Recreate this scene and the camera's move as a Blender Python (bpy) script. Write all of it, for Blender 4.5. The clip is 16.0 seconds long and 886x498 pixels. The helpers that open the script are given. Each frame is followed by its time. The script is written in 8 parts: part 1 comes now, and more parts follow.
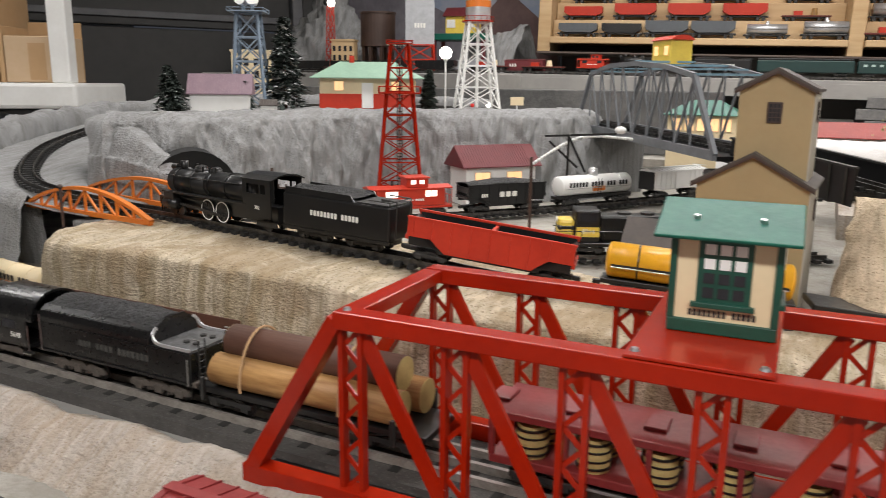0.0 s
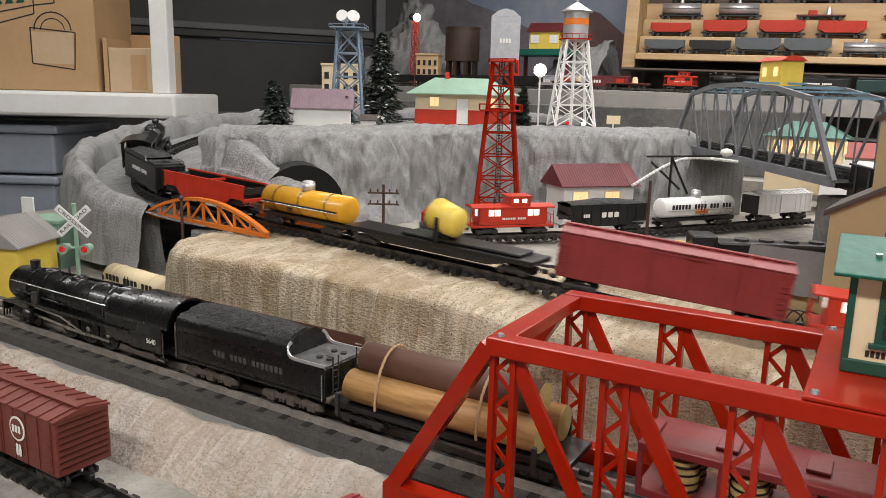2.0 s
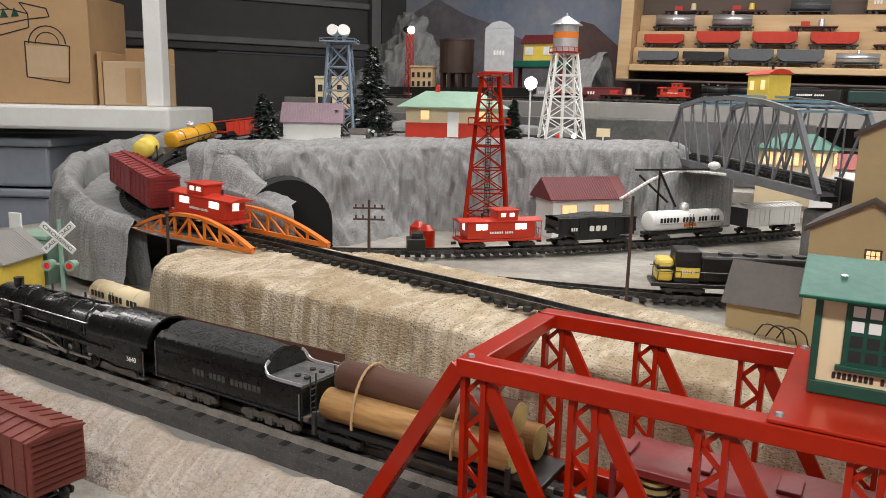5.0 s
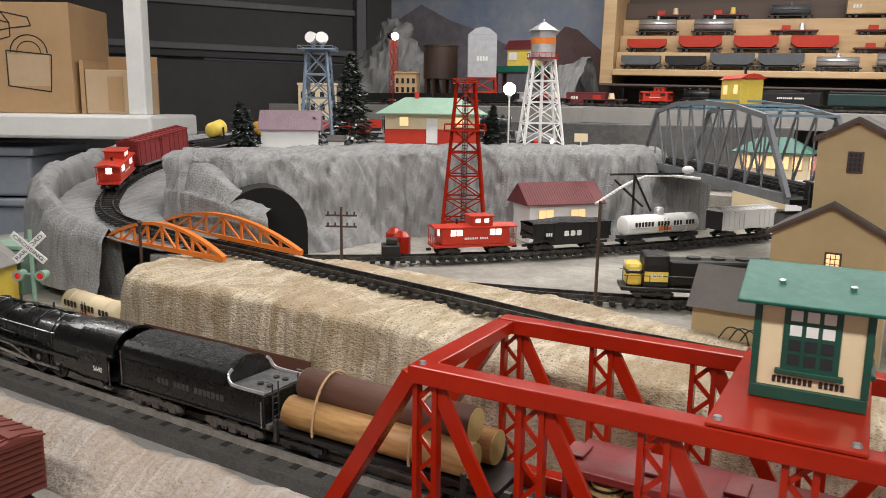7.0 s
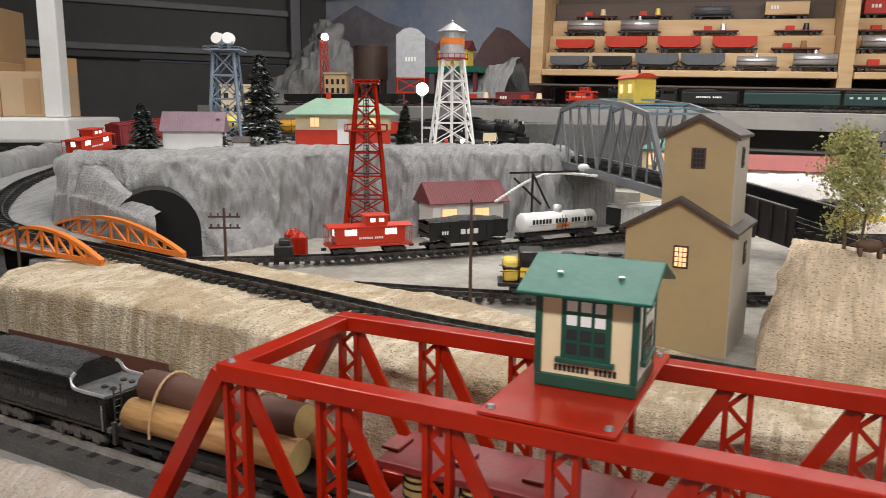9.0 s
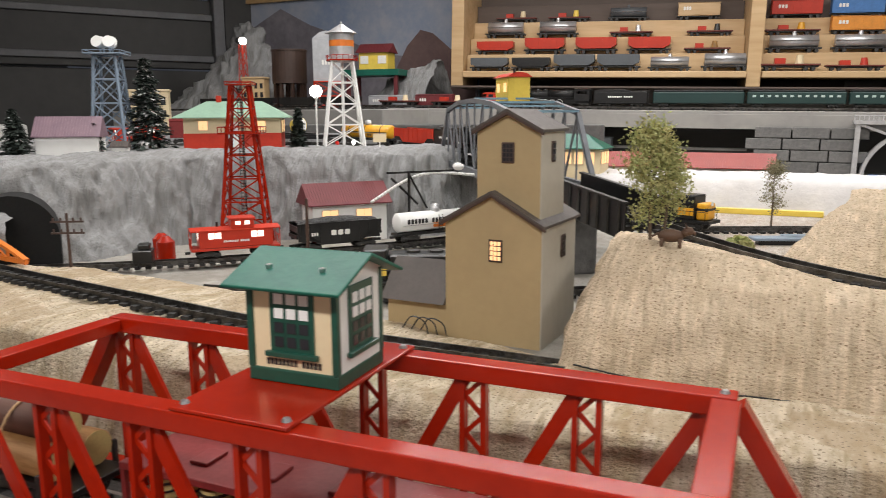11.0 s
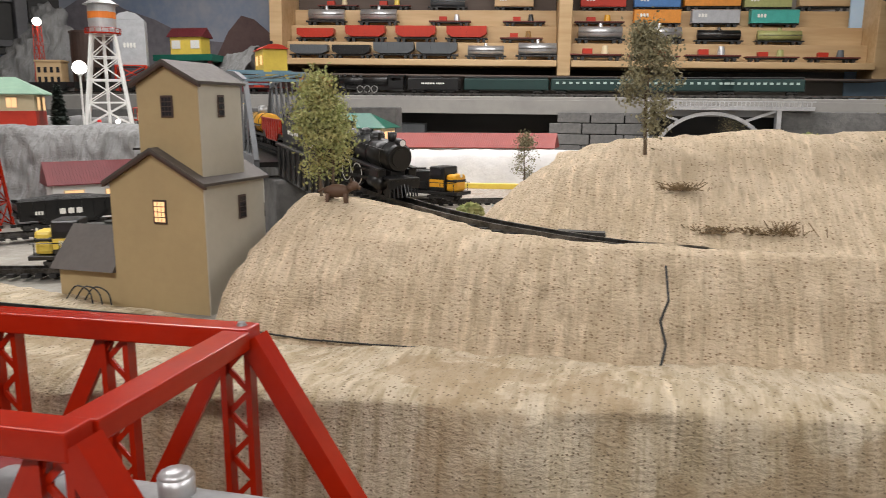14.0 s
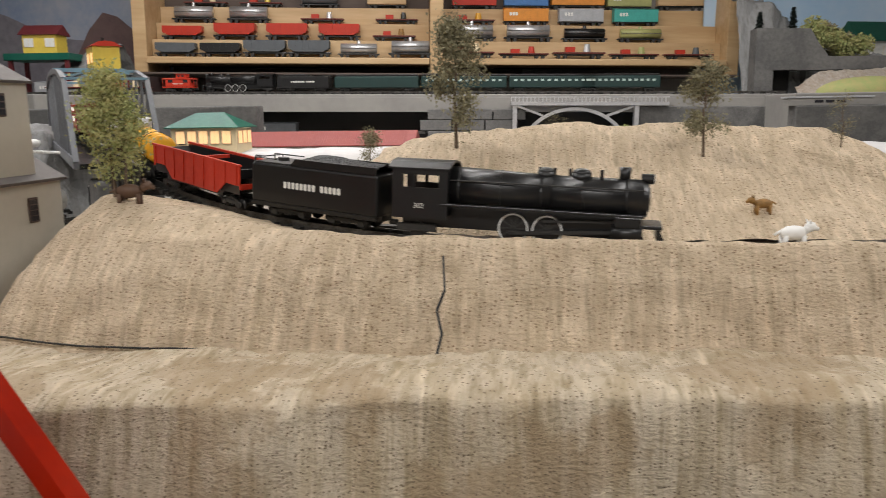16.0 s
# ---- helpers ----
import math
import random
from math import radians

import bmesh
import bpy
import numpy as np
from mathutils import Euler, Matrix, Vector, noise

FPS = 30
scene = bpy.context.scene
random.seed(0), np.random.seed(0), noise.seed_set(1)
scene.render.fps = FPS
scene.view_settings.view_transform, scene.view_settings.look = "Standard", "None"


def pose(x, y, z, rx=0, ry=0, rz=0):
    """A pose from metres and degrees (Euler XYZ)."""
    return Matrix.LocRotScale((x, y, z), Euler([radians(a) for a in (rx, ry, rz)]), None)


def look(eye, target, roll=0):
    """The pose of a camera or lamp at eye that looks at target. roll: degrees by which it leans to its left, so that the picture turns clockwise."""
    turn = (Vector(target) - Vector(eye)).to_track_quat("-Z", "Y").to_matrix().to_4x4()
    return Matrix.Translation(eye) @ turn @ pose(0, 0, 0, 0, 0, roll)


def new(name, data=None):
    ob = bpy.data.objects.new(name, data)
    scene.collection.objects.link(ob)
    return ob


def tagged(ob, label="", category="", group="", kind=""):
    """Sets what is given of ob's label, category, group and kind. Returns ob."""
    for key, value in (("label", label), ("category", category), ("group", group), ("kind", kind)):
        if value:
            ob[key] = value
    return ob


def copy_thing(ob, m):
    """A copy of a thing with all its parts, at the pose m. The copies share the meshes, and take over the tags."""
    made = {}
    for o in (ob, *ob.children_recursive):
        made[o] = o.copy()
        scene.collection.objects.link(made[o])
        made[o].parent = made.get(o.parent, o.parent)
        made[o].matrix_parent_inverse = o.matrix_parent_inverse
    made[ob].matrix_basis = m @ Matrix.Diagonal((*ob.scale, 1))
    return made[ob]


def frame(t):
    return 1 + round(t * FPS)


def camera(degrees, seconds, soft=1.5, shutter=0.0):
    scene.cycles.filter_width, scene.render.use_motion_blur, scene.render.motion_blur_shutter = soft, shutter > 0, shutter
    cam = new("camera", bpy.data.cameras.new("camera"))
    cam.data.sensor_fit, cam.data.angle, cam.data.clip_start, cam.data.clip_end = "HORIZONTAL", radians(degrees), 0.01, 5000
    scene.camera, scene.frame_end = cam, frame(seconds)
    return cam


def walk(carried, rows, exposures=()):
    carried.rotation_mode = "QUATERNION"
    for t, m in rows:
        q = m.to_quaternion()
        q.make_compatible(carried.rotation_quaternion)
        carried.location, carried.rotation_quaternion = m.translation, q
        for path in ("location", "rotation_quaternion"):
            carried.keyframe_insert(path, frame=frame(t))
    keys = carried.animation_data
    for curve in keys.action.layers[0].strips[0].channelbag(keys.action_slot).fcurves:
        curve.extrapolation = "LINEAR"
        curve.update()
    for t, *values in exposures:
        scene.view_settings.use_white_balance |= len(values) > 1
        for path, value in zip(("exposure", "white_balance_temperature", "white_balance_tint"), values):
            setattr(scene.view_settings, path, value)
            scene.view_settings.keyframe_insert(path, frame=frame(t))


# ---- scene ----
# A model railway layout in a room: metres, z = 0 a little under the front board.
cam = camera(60.4, 16.0, soft=0.7, shutter=0.5)
PATH = [
    (0, (-0.01, 0.023, 0.402), (-0.883, 1.772, -0.024), 0.6),
    (0.5, (-0.046, 0.009, 0.406), (-0.986, 1.724, -0.01), 0.8),
    (1, (-0.065, -0.005, 0.41), (-1.057, 1.683, 0.003), 1.2),
    (1.5, (-0.069, -0.008, 0.411), (-1.082, 1.669, 0.009), 1.3),
    (2, (-0.07, -0.009, 0.412), (-1.09, 1.665, 0.013), 1.4),
    (2.5, (-0.071, -0.01, 0.415), (-1.092, 1.665, 0.023), 1.4),
    (3, (-0.07, -0.008, 0.417), (-1.092, 1.668, 0.034), 1.3),
    (3.5, (-0.068, -0.006, 0.418), (-1.09, 1.67, 0.037), 1.3),
    (4, (-0.065, -0.003, 0.418), (-1.086, 1.674, 0.038), 1.3),
    (6.5, (-0.031, 0.011, 0.425), (-1.049, 1.694, 0.063), 0.9),
    (7, (-0.024, 0.015, 0.424), (-1.03, 1.705, 0.063), 0.8),
    (7.5, (-0.006, 0.024, 0.424), (-0.99, 1.728, 0.065), 0.6),
    (8, (0.018, 0.033, 0.427), (-0.933, 1.755, 0.07), 0.6),
    (10.5, (0.186, 0.117, 0.417), (-0.665, 1.892, 0.064), -0.1),
    (11, (0.225, 0.134, 0.416), (-0.59, 1.928, 0.069), -0.3),
    (11.5, (0.264, 0.155, 0.408), (-0.51, 1.966, 0.062), -0.6),
    (12, (0.308, 0.177, 0.4), (-0.417, 2.008, 0.051), -0.5),
    (12.5, (0.347, 0.192, 0.39), (-0.326, 2.043, 0.041), -0.2),
    (13, (0.381, 0.211, 0.376), (-0.24, 2.08, 0.027), -0.1),
    (13.5, (0.409, 0.226, 0.368), (-0.153, 2.113, 0.018), 0.0),
    (14, (0.428, 0.231, 0.366), (-0.075, 2.135, 0.014), -0.2),
    (14.5, (0.453, 0.236, 0.366), (0.005, 2.153, 0.014), -0.3),
    (15, (0.477, 0.239, 0.366), (0.086, 2.168, 0.013), -0.6),
    (15.5, (0.503, 0.246, 0.363), (0.174, 2.186, 0.009), -0.6),
    (16, (0.532, 0.251, 0.361), (0.278, 2.202, 0.004), -0.9),
]
walk(cam, [(t, look(eye, target, roll)) for t, eye, target, roll in PATH], [(0.0, -0.06), (8.0, -0.06), (12.0, -0.08), (13.5, -0.1), (15.0, -0.17), (15.5, -0.2), (16.0, -0.29)])

# ---------------------------------------------------------------- light
world = bpy.data.worlds.new("room_world")
scene.world = world
world.use_nodes = True
world.node_tree.nodes["Background"].inputs[0].default_value = (0.75, 0.82, 1.0, 1)
world.node_tree.nodes["Background"].inputs[1].default_value = 0.05
scene.view_settings.exposure = -0.06


def ceiling_tube(x, y, z, w, h, rz, watts, colour=(1.0, 0.97, 0.95)):
    lamp = bpy.data.lights.new("ceiling_light", "AREA")
    lamp.shape, lamp.size, lamp.size_y, lamp.energy, lamp.color = "RECTANGLE", w, h, watts, colour
    ob = new("ceiling_lamp", lamp)
    ob.matrix_world = pose(x, y, z, 0, 0, rz)
    return ob


ceiling_tube(-0.5, 1.3, 1.58, 1.6, 0.25, 20, 24)
ceiling_tube(0.2, -0.75, 1.58, 2.4, 0.2, 0, 54)
ceiling_tube(0.0, 2.75, 1.58, 2.8, 0.2, 5, 42)
ceiling_tube(1.9, 0.9, 1.58, 0.2, 1.8, 0, 28)
ceiling_tube(-2.6, 0.9, 1.58, 1.4, 0.2, 60, 14)


# ---------------------------------------------------------------- materials
def mat(name, colour, rough=0.5, metal=0.0, dark=None, scale=40.0, amount=0.5, bump=0.0, bump_scale=None,
        speck=None, speck_scale=500.0, speck_size=0.32, speck_many=0.62, streak=None, crisp=0.82, stain=None, emit=0.0, coat=0.0, spec=0.5, vary=0.0, stretch=(1, 1, 1)):
    """Noise-broken colour, optional specks, vertical streaks, relief and gloss."""
    m = bpy.data.materials.new(name)
    m.use_nodes = True
    nt = m.node_tree
    n, l = nt.nodes, nt.links
    b = n["Principled BSDF"]
    b.inputs["Roughness"].default_value = rough
    b.inputs["Metallic"].default_value = metal
    b.inputs["Coat Weight"].default_value = coat
    b.inputs["Specular IOR Level"].default_value = spec
    dark = dark or tuple(c * 0.72 for c in colour)
    geo = n.new("ShaderNodeTexCoord")
    mp = n.new("ShaderNodeMapping")
    mp.inputs["Scale"].default_value = stretch
    l.new(geo.outputs["Object"], mp.inputs[0])
    where = mp.outputs[0]

    def noise_tex(sc, detail=5, vec=None):
        t = n.new("ShaderNodeTexNoise")
        t.inputs["Scale"].default_value, t.inputs["Detail"].default_value, t.inputs["Roughness"].default_value = sc, detail, 0.6
        l.new(vec or where, t.inputs["Vector"])
        return t

    def ramp(src, a, bb):
        r = n.new("ShaderNodeMapRange")
        r.inputs[1].default_value, r.inputs[2].default_value = a, bb
        l.new(src, r.inputs[0])
        return r.outputs[0]

    def mix(fac, a, bb):
        x = n.new("ShaderNodeMix")
        x.data_type = "RGBA"
        for sock, v in ((x.inputs[0], fac), (x.inputs[6], a), (x.inputs[7], bb)):
            if isinstance(v, (tuple, list)):
                sock.default_value = (*v[:3], 1)
            elif isinstance(v, (int, float)):
                sock.default_value = v
            else:
                l.new(v, sock)
        return x.outputs[2]

    big = noise_tex(scale)
    fine = noise_tex(scale * 6.3, 3)
    fac = n.new("ShaderNodeMath")
    fac.operation = "ADD"
    l.new(ramp(big.outputs[0], 0.38, 0.62), fac.inputs[0])
    k = n.new("ShaderNodeMath")
    k.operation = "MULTIPLY"
    k.inputs[1].default_value = 0.6
    l.new(ramp(fine.outputs[0], 0.4, 0.7), k.inputs[0])
    l.new(k.outputs[0], fac.inputs[1])
    sc = n.new("ShaderNodeMath")
    sc.operation, sc.use_clamp = "MULTIPLY", True
    sc.inputs[1].default_value = amount
    l.new(fac.outputs[0], sc.inputs[0])
    col = mix(sc.outputs[0], colour, dark)
    if streak:
        st_map = n.new("ShaderNodeMapping")
        st_map.inputs["Scale"].default_value = (1, 0.22, 0.07)
        l.new(geo.outputs["Object"], st_map.inputs[0])
        st = noise_tex(streak[1], 4, st_map.outputs[0])
        col = mix(ramp(st.outputs[0], 0.44, crisp), col, streak[0])
        st2 = noise_tex(streak[1] * 3.1, 3, st_map.outputs[0])
        col = mix(ramp(st2.outputs[0], 0.48, crisp + 0.02), col, tuple(c * 0.8 for c in streak[0]))
        st3 = noise_tex(streak[1] * 2.1, 3, st_map.outputs[0])
        col = mix(ramp(st3.outputs[0], 0.52, crisp + 0.04), col, tuple(min(c * 1.25, 0.85) for c in colour))
    if stain:
        sm = n.new("ShaderNodeMapping")
        sm.inputs["Scale"].default_value = (1, 1.0, 0.8)
        l.new(geo.outputs["Object"], sm.inputs[0])
        sn = noise_tex(8, 6, sm.outputs[0])
        sf = n.new("ShaderNodeMath")
        sf.operation = "MULTIPLY"
        sf.inputs[1].default_value = 0.58
        l.new(ramp(sn.outputs[0], 0.50, 0.535), sf.inputs[0])
        col = mix(sf.outputs[0], col, stain)
    if speck:
        vo = n.new("ShaderNodeTexVoronoi")
        vo.inputs["Scale"].default_value = speck_scale
        l.new(where, vo.inputs["Vector"])
        pick = n.new("ShaderNodeSeparateColor")
        l.new(vo.outputs["Color"], pick.inputs[0])
        near = ramp(vo.outputs["Distance"], speck_size, speck_size * 0.7)
        few = ramp(pick.outputs[0], speck_many, speck_many + 0.04)
        both = n.new("ShaderNodeMath")
        both.operation = "MULTIPLY"
        l.new(near, both.inputs[0])
        l.new(few, both.inputs[1])
        col = mix(both.outputs[0], col, speck)
    if vary:
        oi = n.new("ShaderNodeObjectInfo")
        hs = n.new("ShaderNodeHueSaturation")
        l.new(ramp(oi.outputs["Random"], 0, 1), hs.inputs["Value"])
        hs.inputs["Value"].default_value = 1
        mr = n.new("ShaderNodeMapRange")
        mr.inputs[3].default_value, mr.inputs[4].default_value = 1 - vary, 1 + vary
        l.new(oi.outputs["Random"], mr.inputs[0])
        l.new(mr.outputs[0], hs.inputs["Value"])
        l.new(col, hs.inputs["Color"])
        col = hs.outputs[0]
    l.new(col, b.inputs["Base Color"])
    rr = n.new("ShaderNodeMapRange")
    rr.inputs[3].default_value, rr.inputs[4].default_value = max(rough - 0.08, 0.02), min(rough + 0.12, 1)
    l.new(fine.outputs[0], rr.inputs[0])
    l.new(rr.outputs[0], b.inputs["Roughness"])
    if bump:
        bp = n.new("ShaderNodeBump")
        bp.inputs["Strength"].default_value, bp.inputs["Distance"].default_value = 1.0, bump
        src = noise_tex(bump_scale or scale * 4, 6)
        l.new(src.outputs[0], bp.inputs["Height"])
        l.new(bp.outputs[0], b.inputs["Normal"])
    if emit:
        b.inputs["Emission Color"].default_value = (*colour, 1)
        b.inputs["Emission Strength"].default_value = emit
    return m


M_GREY = mat("grey_rock_plaster", (0.305, 0.307, 0.308), 0.9, dark=(0.24, 0.24, 0.24), scale=16, amount=0.4, bump=0.004, bump_scale=240, streak=((0.19, 0.185, 0.175), 60))
M_TAN = mat("speckled_sand_rock", (0.64, 0.55, 0.42), 0.95, dark=(0.52, 0.43, 0.30), scale=14, amount=0.45, bump=0.006, bump_scale=230, speck=(0.22, 0.165, 0.105), speck_scale=300, speck_size=0.33, speck_many=0.50, crisp=0.72, stretch=(1, 1, 1.5), streak=((0.43, 0.33, 0.19), 46), stain=(0.37, 0.265, 0.155))
M_SAND = mat("sand_hill", (0.655, 0.53, 0.385), 0.95, dark=(0.555, 0.43, 0.285), scale=14, amount=0.4, bump=0.006, bump_scale=210, speck=(0.29, 0.20, 0.12), speck_scale=230, speck_size=0.33, speck_many=0.50, streak=((0.50, 0.39, 0.255), 56), crisp=0.74, stretch=(1, 1, 1.9))
M_PALE = mat("pale_plaster", (0.53, 0.48, 0.43), 0.92, dark=(0.39, 0.33, 0.265), scale=20, amount=0.5, bump=0.008, bump_scale=160, speck=(0.3, 0.23, 0.16), speck_scale=300, speck_size=0.28, speck_many=0.72, streak=((0.42, 0.32, 0.23), 48))
M_GROUND = mat("layout_ground", (0.40, 0.38, 0.34), 0.95, dark=(0.25, 0.23, 0.2), scale=9, amount=0.8, bump=0.003, bump_scale=160)
M_BOARD = mat("grey_painted_board", (0.30, 0.29, 0.27), 0.7, dark=(0.25, 0.24, 0.23), scale=5, amount=0.7, bump=0.0006, bump_scale=80)
M_BALLAST = mat("dark_rubber_ballast", (0.10, 0.094, 0.088), 0.8, dark=(0.055, 0.052, 0.049), scale=30, bump=0.002, bump_scale=350, speck=(0.16, 0.15, 0.14), speck_scale=420, speck_many=0.7)
M_SNOW = mat("white_sheet_scenery", (0.66, 0.64, 0.63), 0.8, dark=(0.54, 0.53, 0.53), scale=8, amount=0.6, bump=0.002, bump_scale=60)
M_TIE = mat("black_tie", (0.02, 0.019, 0.018), 0.7, scale=60)
M_RAIL = mat("tinplate_rail", (0.40, 0.37, 0.33), 0.38, 0.25, dark=(0.2, 0.18, 0.16), scale=60, amount=0.6)
M_RIVET = mat("dull_screw_metal", (0.3, 0.3, 0.3), 0.4, 0.7, dark=(0.16, 0.15, 0.15), scale=90)
M_RED = mat("red_bridge_paint", (0.36, 0.0155, 0.003), 0.2, dark=(0.26, 0.010, 0.0025), scale=14, amount=0.5, spec=0.3, coat=0.05, bump=0.0002, bump_scale=60)
M_RED_MATT = mat("red_car_paint", (0.53, 0.042, 0.02), 0.36, dark=(0.42, 0.03, 0.015), scale=30, spec=0.35)
M_MAROON = mat("maroon_paint", (0.25, 0.03, 0.03), 0.42, dark=(0.17, 0.02, 0.02), scale=30)
M_BROWNRED = mat("oxide_red_paint", (0.155, 0.032, 0.022), 0.5, dark=(0.11, 0.022, 0.016), scale=30)
M_BLACK = mat("black_plastic", (0.009, 0.009, 0.0095), 0.34, dark=(0.006, 0.006, 0.006), scale=30, coat=0.1)
M_BLACKGLOSS = mat("black_enamel", (0.007, 0.007, 0.0075), 0.27, scale=30, coat=0.25)
M_IRON = mat("dark_cast_metal", (0.06, 0.058, 0.055), 0.5, 0.5, dark=(0.03, 0.03, 0.03), scale=60)
M_STEEL = mat("bright_steel", (0.62, 0.62, 0.62), 0.28, 1.0, scale=60)
M_WHITE = mat("white_paint", (0.82, 0.82, 0.80), 0.45, dark=(0.72, 0.71, 0.68), scale=12, amount=0.4)
M_DIMLETTER = mat("grey_faded_lettering", (0.06, 0.06, 0.056), 0.5, scale=80, amount=0.2)
M_DARKRAIL = mat("dull_dark_rail", (0.17, 0.165, 0.16), 0.4, 0.9, dark=(0.06, 0.055, 0.05), scale=60, amount=0.8)
M_LETTER = mat("white_lettering", (0.80, 0.79, 0.74), 0.5, scale=80, amount=0.2)
M_DARKLETTER = mat("black_lettering", (0.02, 0.02, 0.02), 0.5, scale=80)
M_YELLOW = mat("yellow_tank_paint", (0.80, 0.40, 0.02), 0.3, dark=(0.66, 0.31, 0.015), scale=30, coat=0.2)
M_LEMON = mat("yellow_plastic", (0.83, 0.62, 0.10), 0.35, dark=(0.70, 0.5, 0.08), scale=40)
M_ORANGE = mat("orange_paint", (0.72, 0.20, 0.025), 0.4, dark=(0.6, 0.15, 0.02), scale=40)
M_GREEN = mat("green_roof_paint", (0.012, 0.125, 0.085), 0.38, dark=(0.01, 0.09, 0.065), scale=18, spec=0.28, bump=0.0004, bump_scale=60)
M_DKGREEN = mat("dark_green_trim", (0.012, 0.075, 0.05), 0.35, scale=40, coat=0.1)
M_CREAM = mat("cream_paint", (0.78, 0.65, 0.42), 0.45, dark=(0.68, 0.55, 0.34), scale=18, amount=0.4)
M_CREAMW = mat("white_shanty_paint", (0.80, 0.80, 0.76), 0.4, dark=(0.70, 0.70, 0.66), scale=18, amount=0.4)
M_MILL = mat("tan_mill_card", (0.42, 0.315, 0.165), 0.6, dark=(0.36, 0.265, 0.14), scale=12, amount=0.4, bump=0.0004, bump_scale=90)
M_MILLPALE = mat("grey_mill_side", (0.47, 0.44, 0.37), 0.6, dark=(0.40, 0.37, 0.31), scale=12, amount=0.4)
M_MILLROOF = mat("brown_grey_roof", (0.085, 0.07, 0.062), 0.55, dark=(0.06, 0.05, 0.045), scale=25)
M_TRIM = mat("dark_brown_trim", (0.07, 0.04, 0.03), 0.5, scale=30)
M_WINDOW = mat("dark_window", (0.03, 0.03, 0.035), 0.15, scale=30)
M_LITWIN = mat("lit_window", (1.0, 0.62, 0.30), 0.5, emit=0.9, scale=30)
M_LITWHITE = mat("lit_white_window", (1.0, 0.93, 0.82), 0.5, emit=1.3, scale=30)
M_LAMP = mat("lit_bulb", (1.0, 0.93, 0.85), 0.4, emit=9.0, scale=30)
M_REDLAMP = mat("lit_red_lens", (0.6, 0.02, 0.015), 0.25, emit=0.3, scale=30)
M_GREYSTEEL = mat("grey_bridge_paint", (0.17, 0.18, 0.195), 0.4, dark=(0.11, 0.115, 0.125), scale=30)
M_BLUESTEEL = mat("blue_grey_roof_bars", (0.20, 0.34, 0.42), 0.4, dark=(0.14, 0.24, 0.31), scale=30)
M_TOWERBLUE = mat("blue_grey_tower", (0.22, 0.28, 0.35), 0.4, dark=(0.15, 0.2, 0.26), scale=40)
M_SILVER = mat("silver_paint", (0.62, 0.62, 0.63), 0.33, 0.6, dark=(0.45, 0.45, 0.46), scale=40)
M_MINT = mat("mint_roof_paint", (0.27, 0.42, 0.315), 0.5, dark=(0.21, 0.33, 0.25), scale=18, amount=0.5)
M_REDROOF = mat("red_ribbed_roof", (0.16, 0.026, 0.03), 0.5, dark=(0.11, 0.018, 0.022), scale=30)
M_LILAC = mat("purple_grey_roof", (0.22, 0.14, 0.17), 0.5, dark=(0.16, 0.10, 0.13), scale=30)
M_WOODLOG = mat("varnished_log", (0.54, 0.31, 0.12), 0.5, dark=(0.28, 0.13, 0.04), scale=30, amount=0.9, stretch=(0.15, 1, 1), bump=0.0006, bump_scale=120)
M_BROWNLOG = mat("brown_painted_log", (0.115, 0.05, 0.032), 0.6, dark=(0.075, 0.033, 0.022), scale=30, stretch=(0.15, 1, 1), bump=0.0006, bump_scale=120)
M_LOGEND = mat("cut_log_end", (0.55, 0.43, 0.17), 0.7, scale=60)
M_PINE = mat("pine_shelf_wood", (0.62, 0.44, 0.245), 0.5, dark=(0.48, 0.31, 0.15), scale=7, amount=0.8, stretch=(0.12, 1, 1), bump=0.0004, bump_scale=60)
# Pine darkened in its colour to stand for the shade inside the shelf.
M_PINESHADE = mat("shelf_recess_wood", (0.12, 0.09, 0.075), 0.7, dark=(0.08, 0.06, 0.05), scale=7, stretch=(0.12, 1, 1))
M_CARDBOARD = mat("cardboard", (0.47, 0.30, 0.155), 0.8, dark=(0.41, 0.26, 0.13), scale=5, amount=0.5, bump=0.0005, bump_scale=30)
M_CARDPALE = mat("pale_cardboard", (0.55, 0.40, 0.26), 0.8, dark=(0.48, 0.34, 0.2), scale=5, amount=0.5)
# Garage door colour; it also paints the shade under the back ledge.
M_DOORSHADE = mat("dark_garage_door", (0.05, 0.048, 0.045), 0.5, dark=(0.036, 0.035, 0.034), scale=3, amount=0.6)
M_DOORRAIL = mat("grey_door_rail", (0.17, 0.17, 0.18), 0.45, scale=10)
M_BIN = mat("translucent_grey_bin", (0.31, 0.34, 0.39), 0.35, dark=(0.24, 0.27, 0.31), scale=4)
M_COAL = mat("coal", (0.055, 0.055, 0.058), 0.5, dark=(0.012, 0.012, 0.012), scale=160, bump=0.006, bump_scale=380, amount=1.0)
M_FIR = mat("dark_fir_needles", (0.04, 0.055, 0.045), 0.8, dark=(0.02, 0.028, 0.022), scale=120)
M_LEAF = mat("green_foliage", (0.30, 0.36, 0.13), 0.75, dark=(0.40, 0.36, 0.15), scale=45, amount=0.8)
M_LEAFDRY = mat("olive_brown_foliage", (0.27, 0.25, 0.145), 0.75, dark=(0.16, 0.135, 0.075), scale=50)
M_DRYTWIG = mat("dry_brown_twigs", (0.22, 0.14, 0.065), 0.8, dark=(0.10, 0.07, 0.035), scale=90)
M_TRUNK = mat("twig_bark", (0.14, 0.10, 0.065), 0.85, dark=(0.08, 0.055, 0.035), scale=120)
M_CARGREEN = mat("dark_green_coach", (0.009, 0.035, 0.032), 0.4, scale=30)
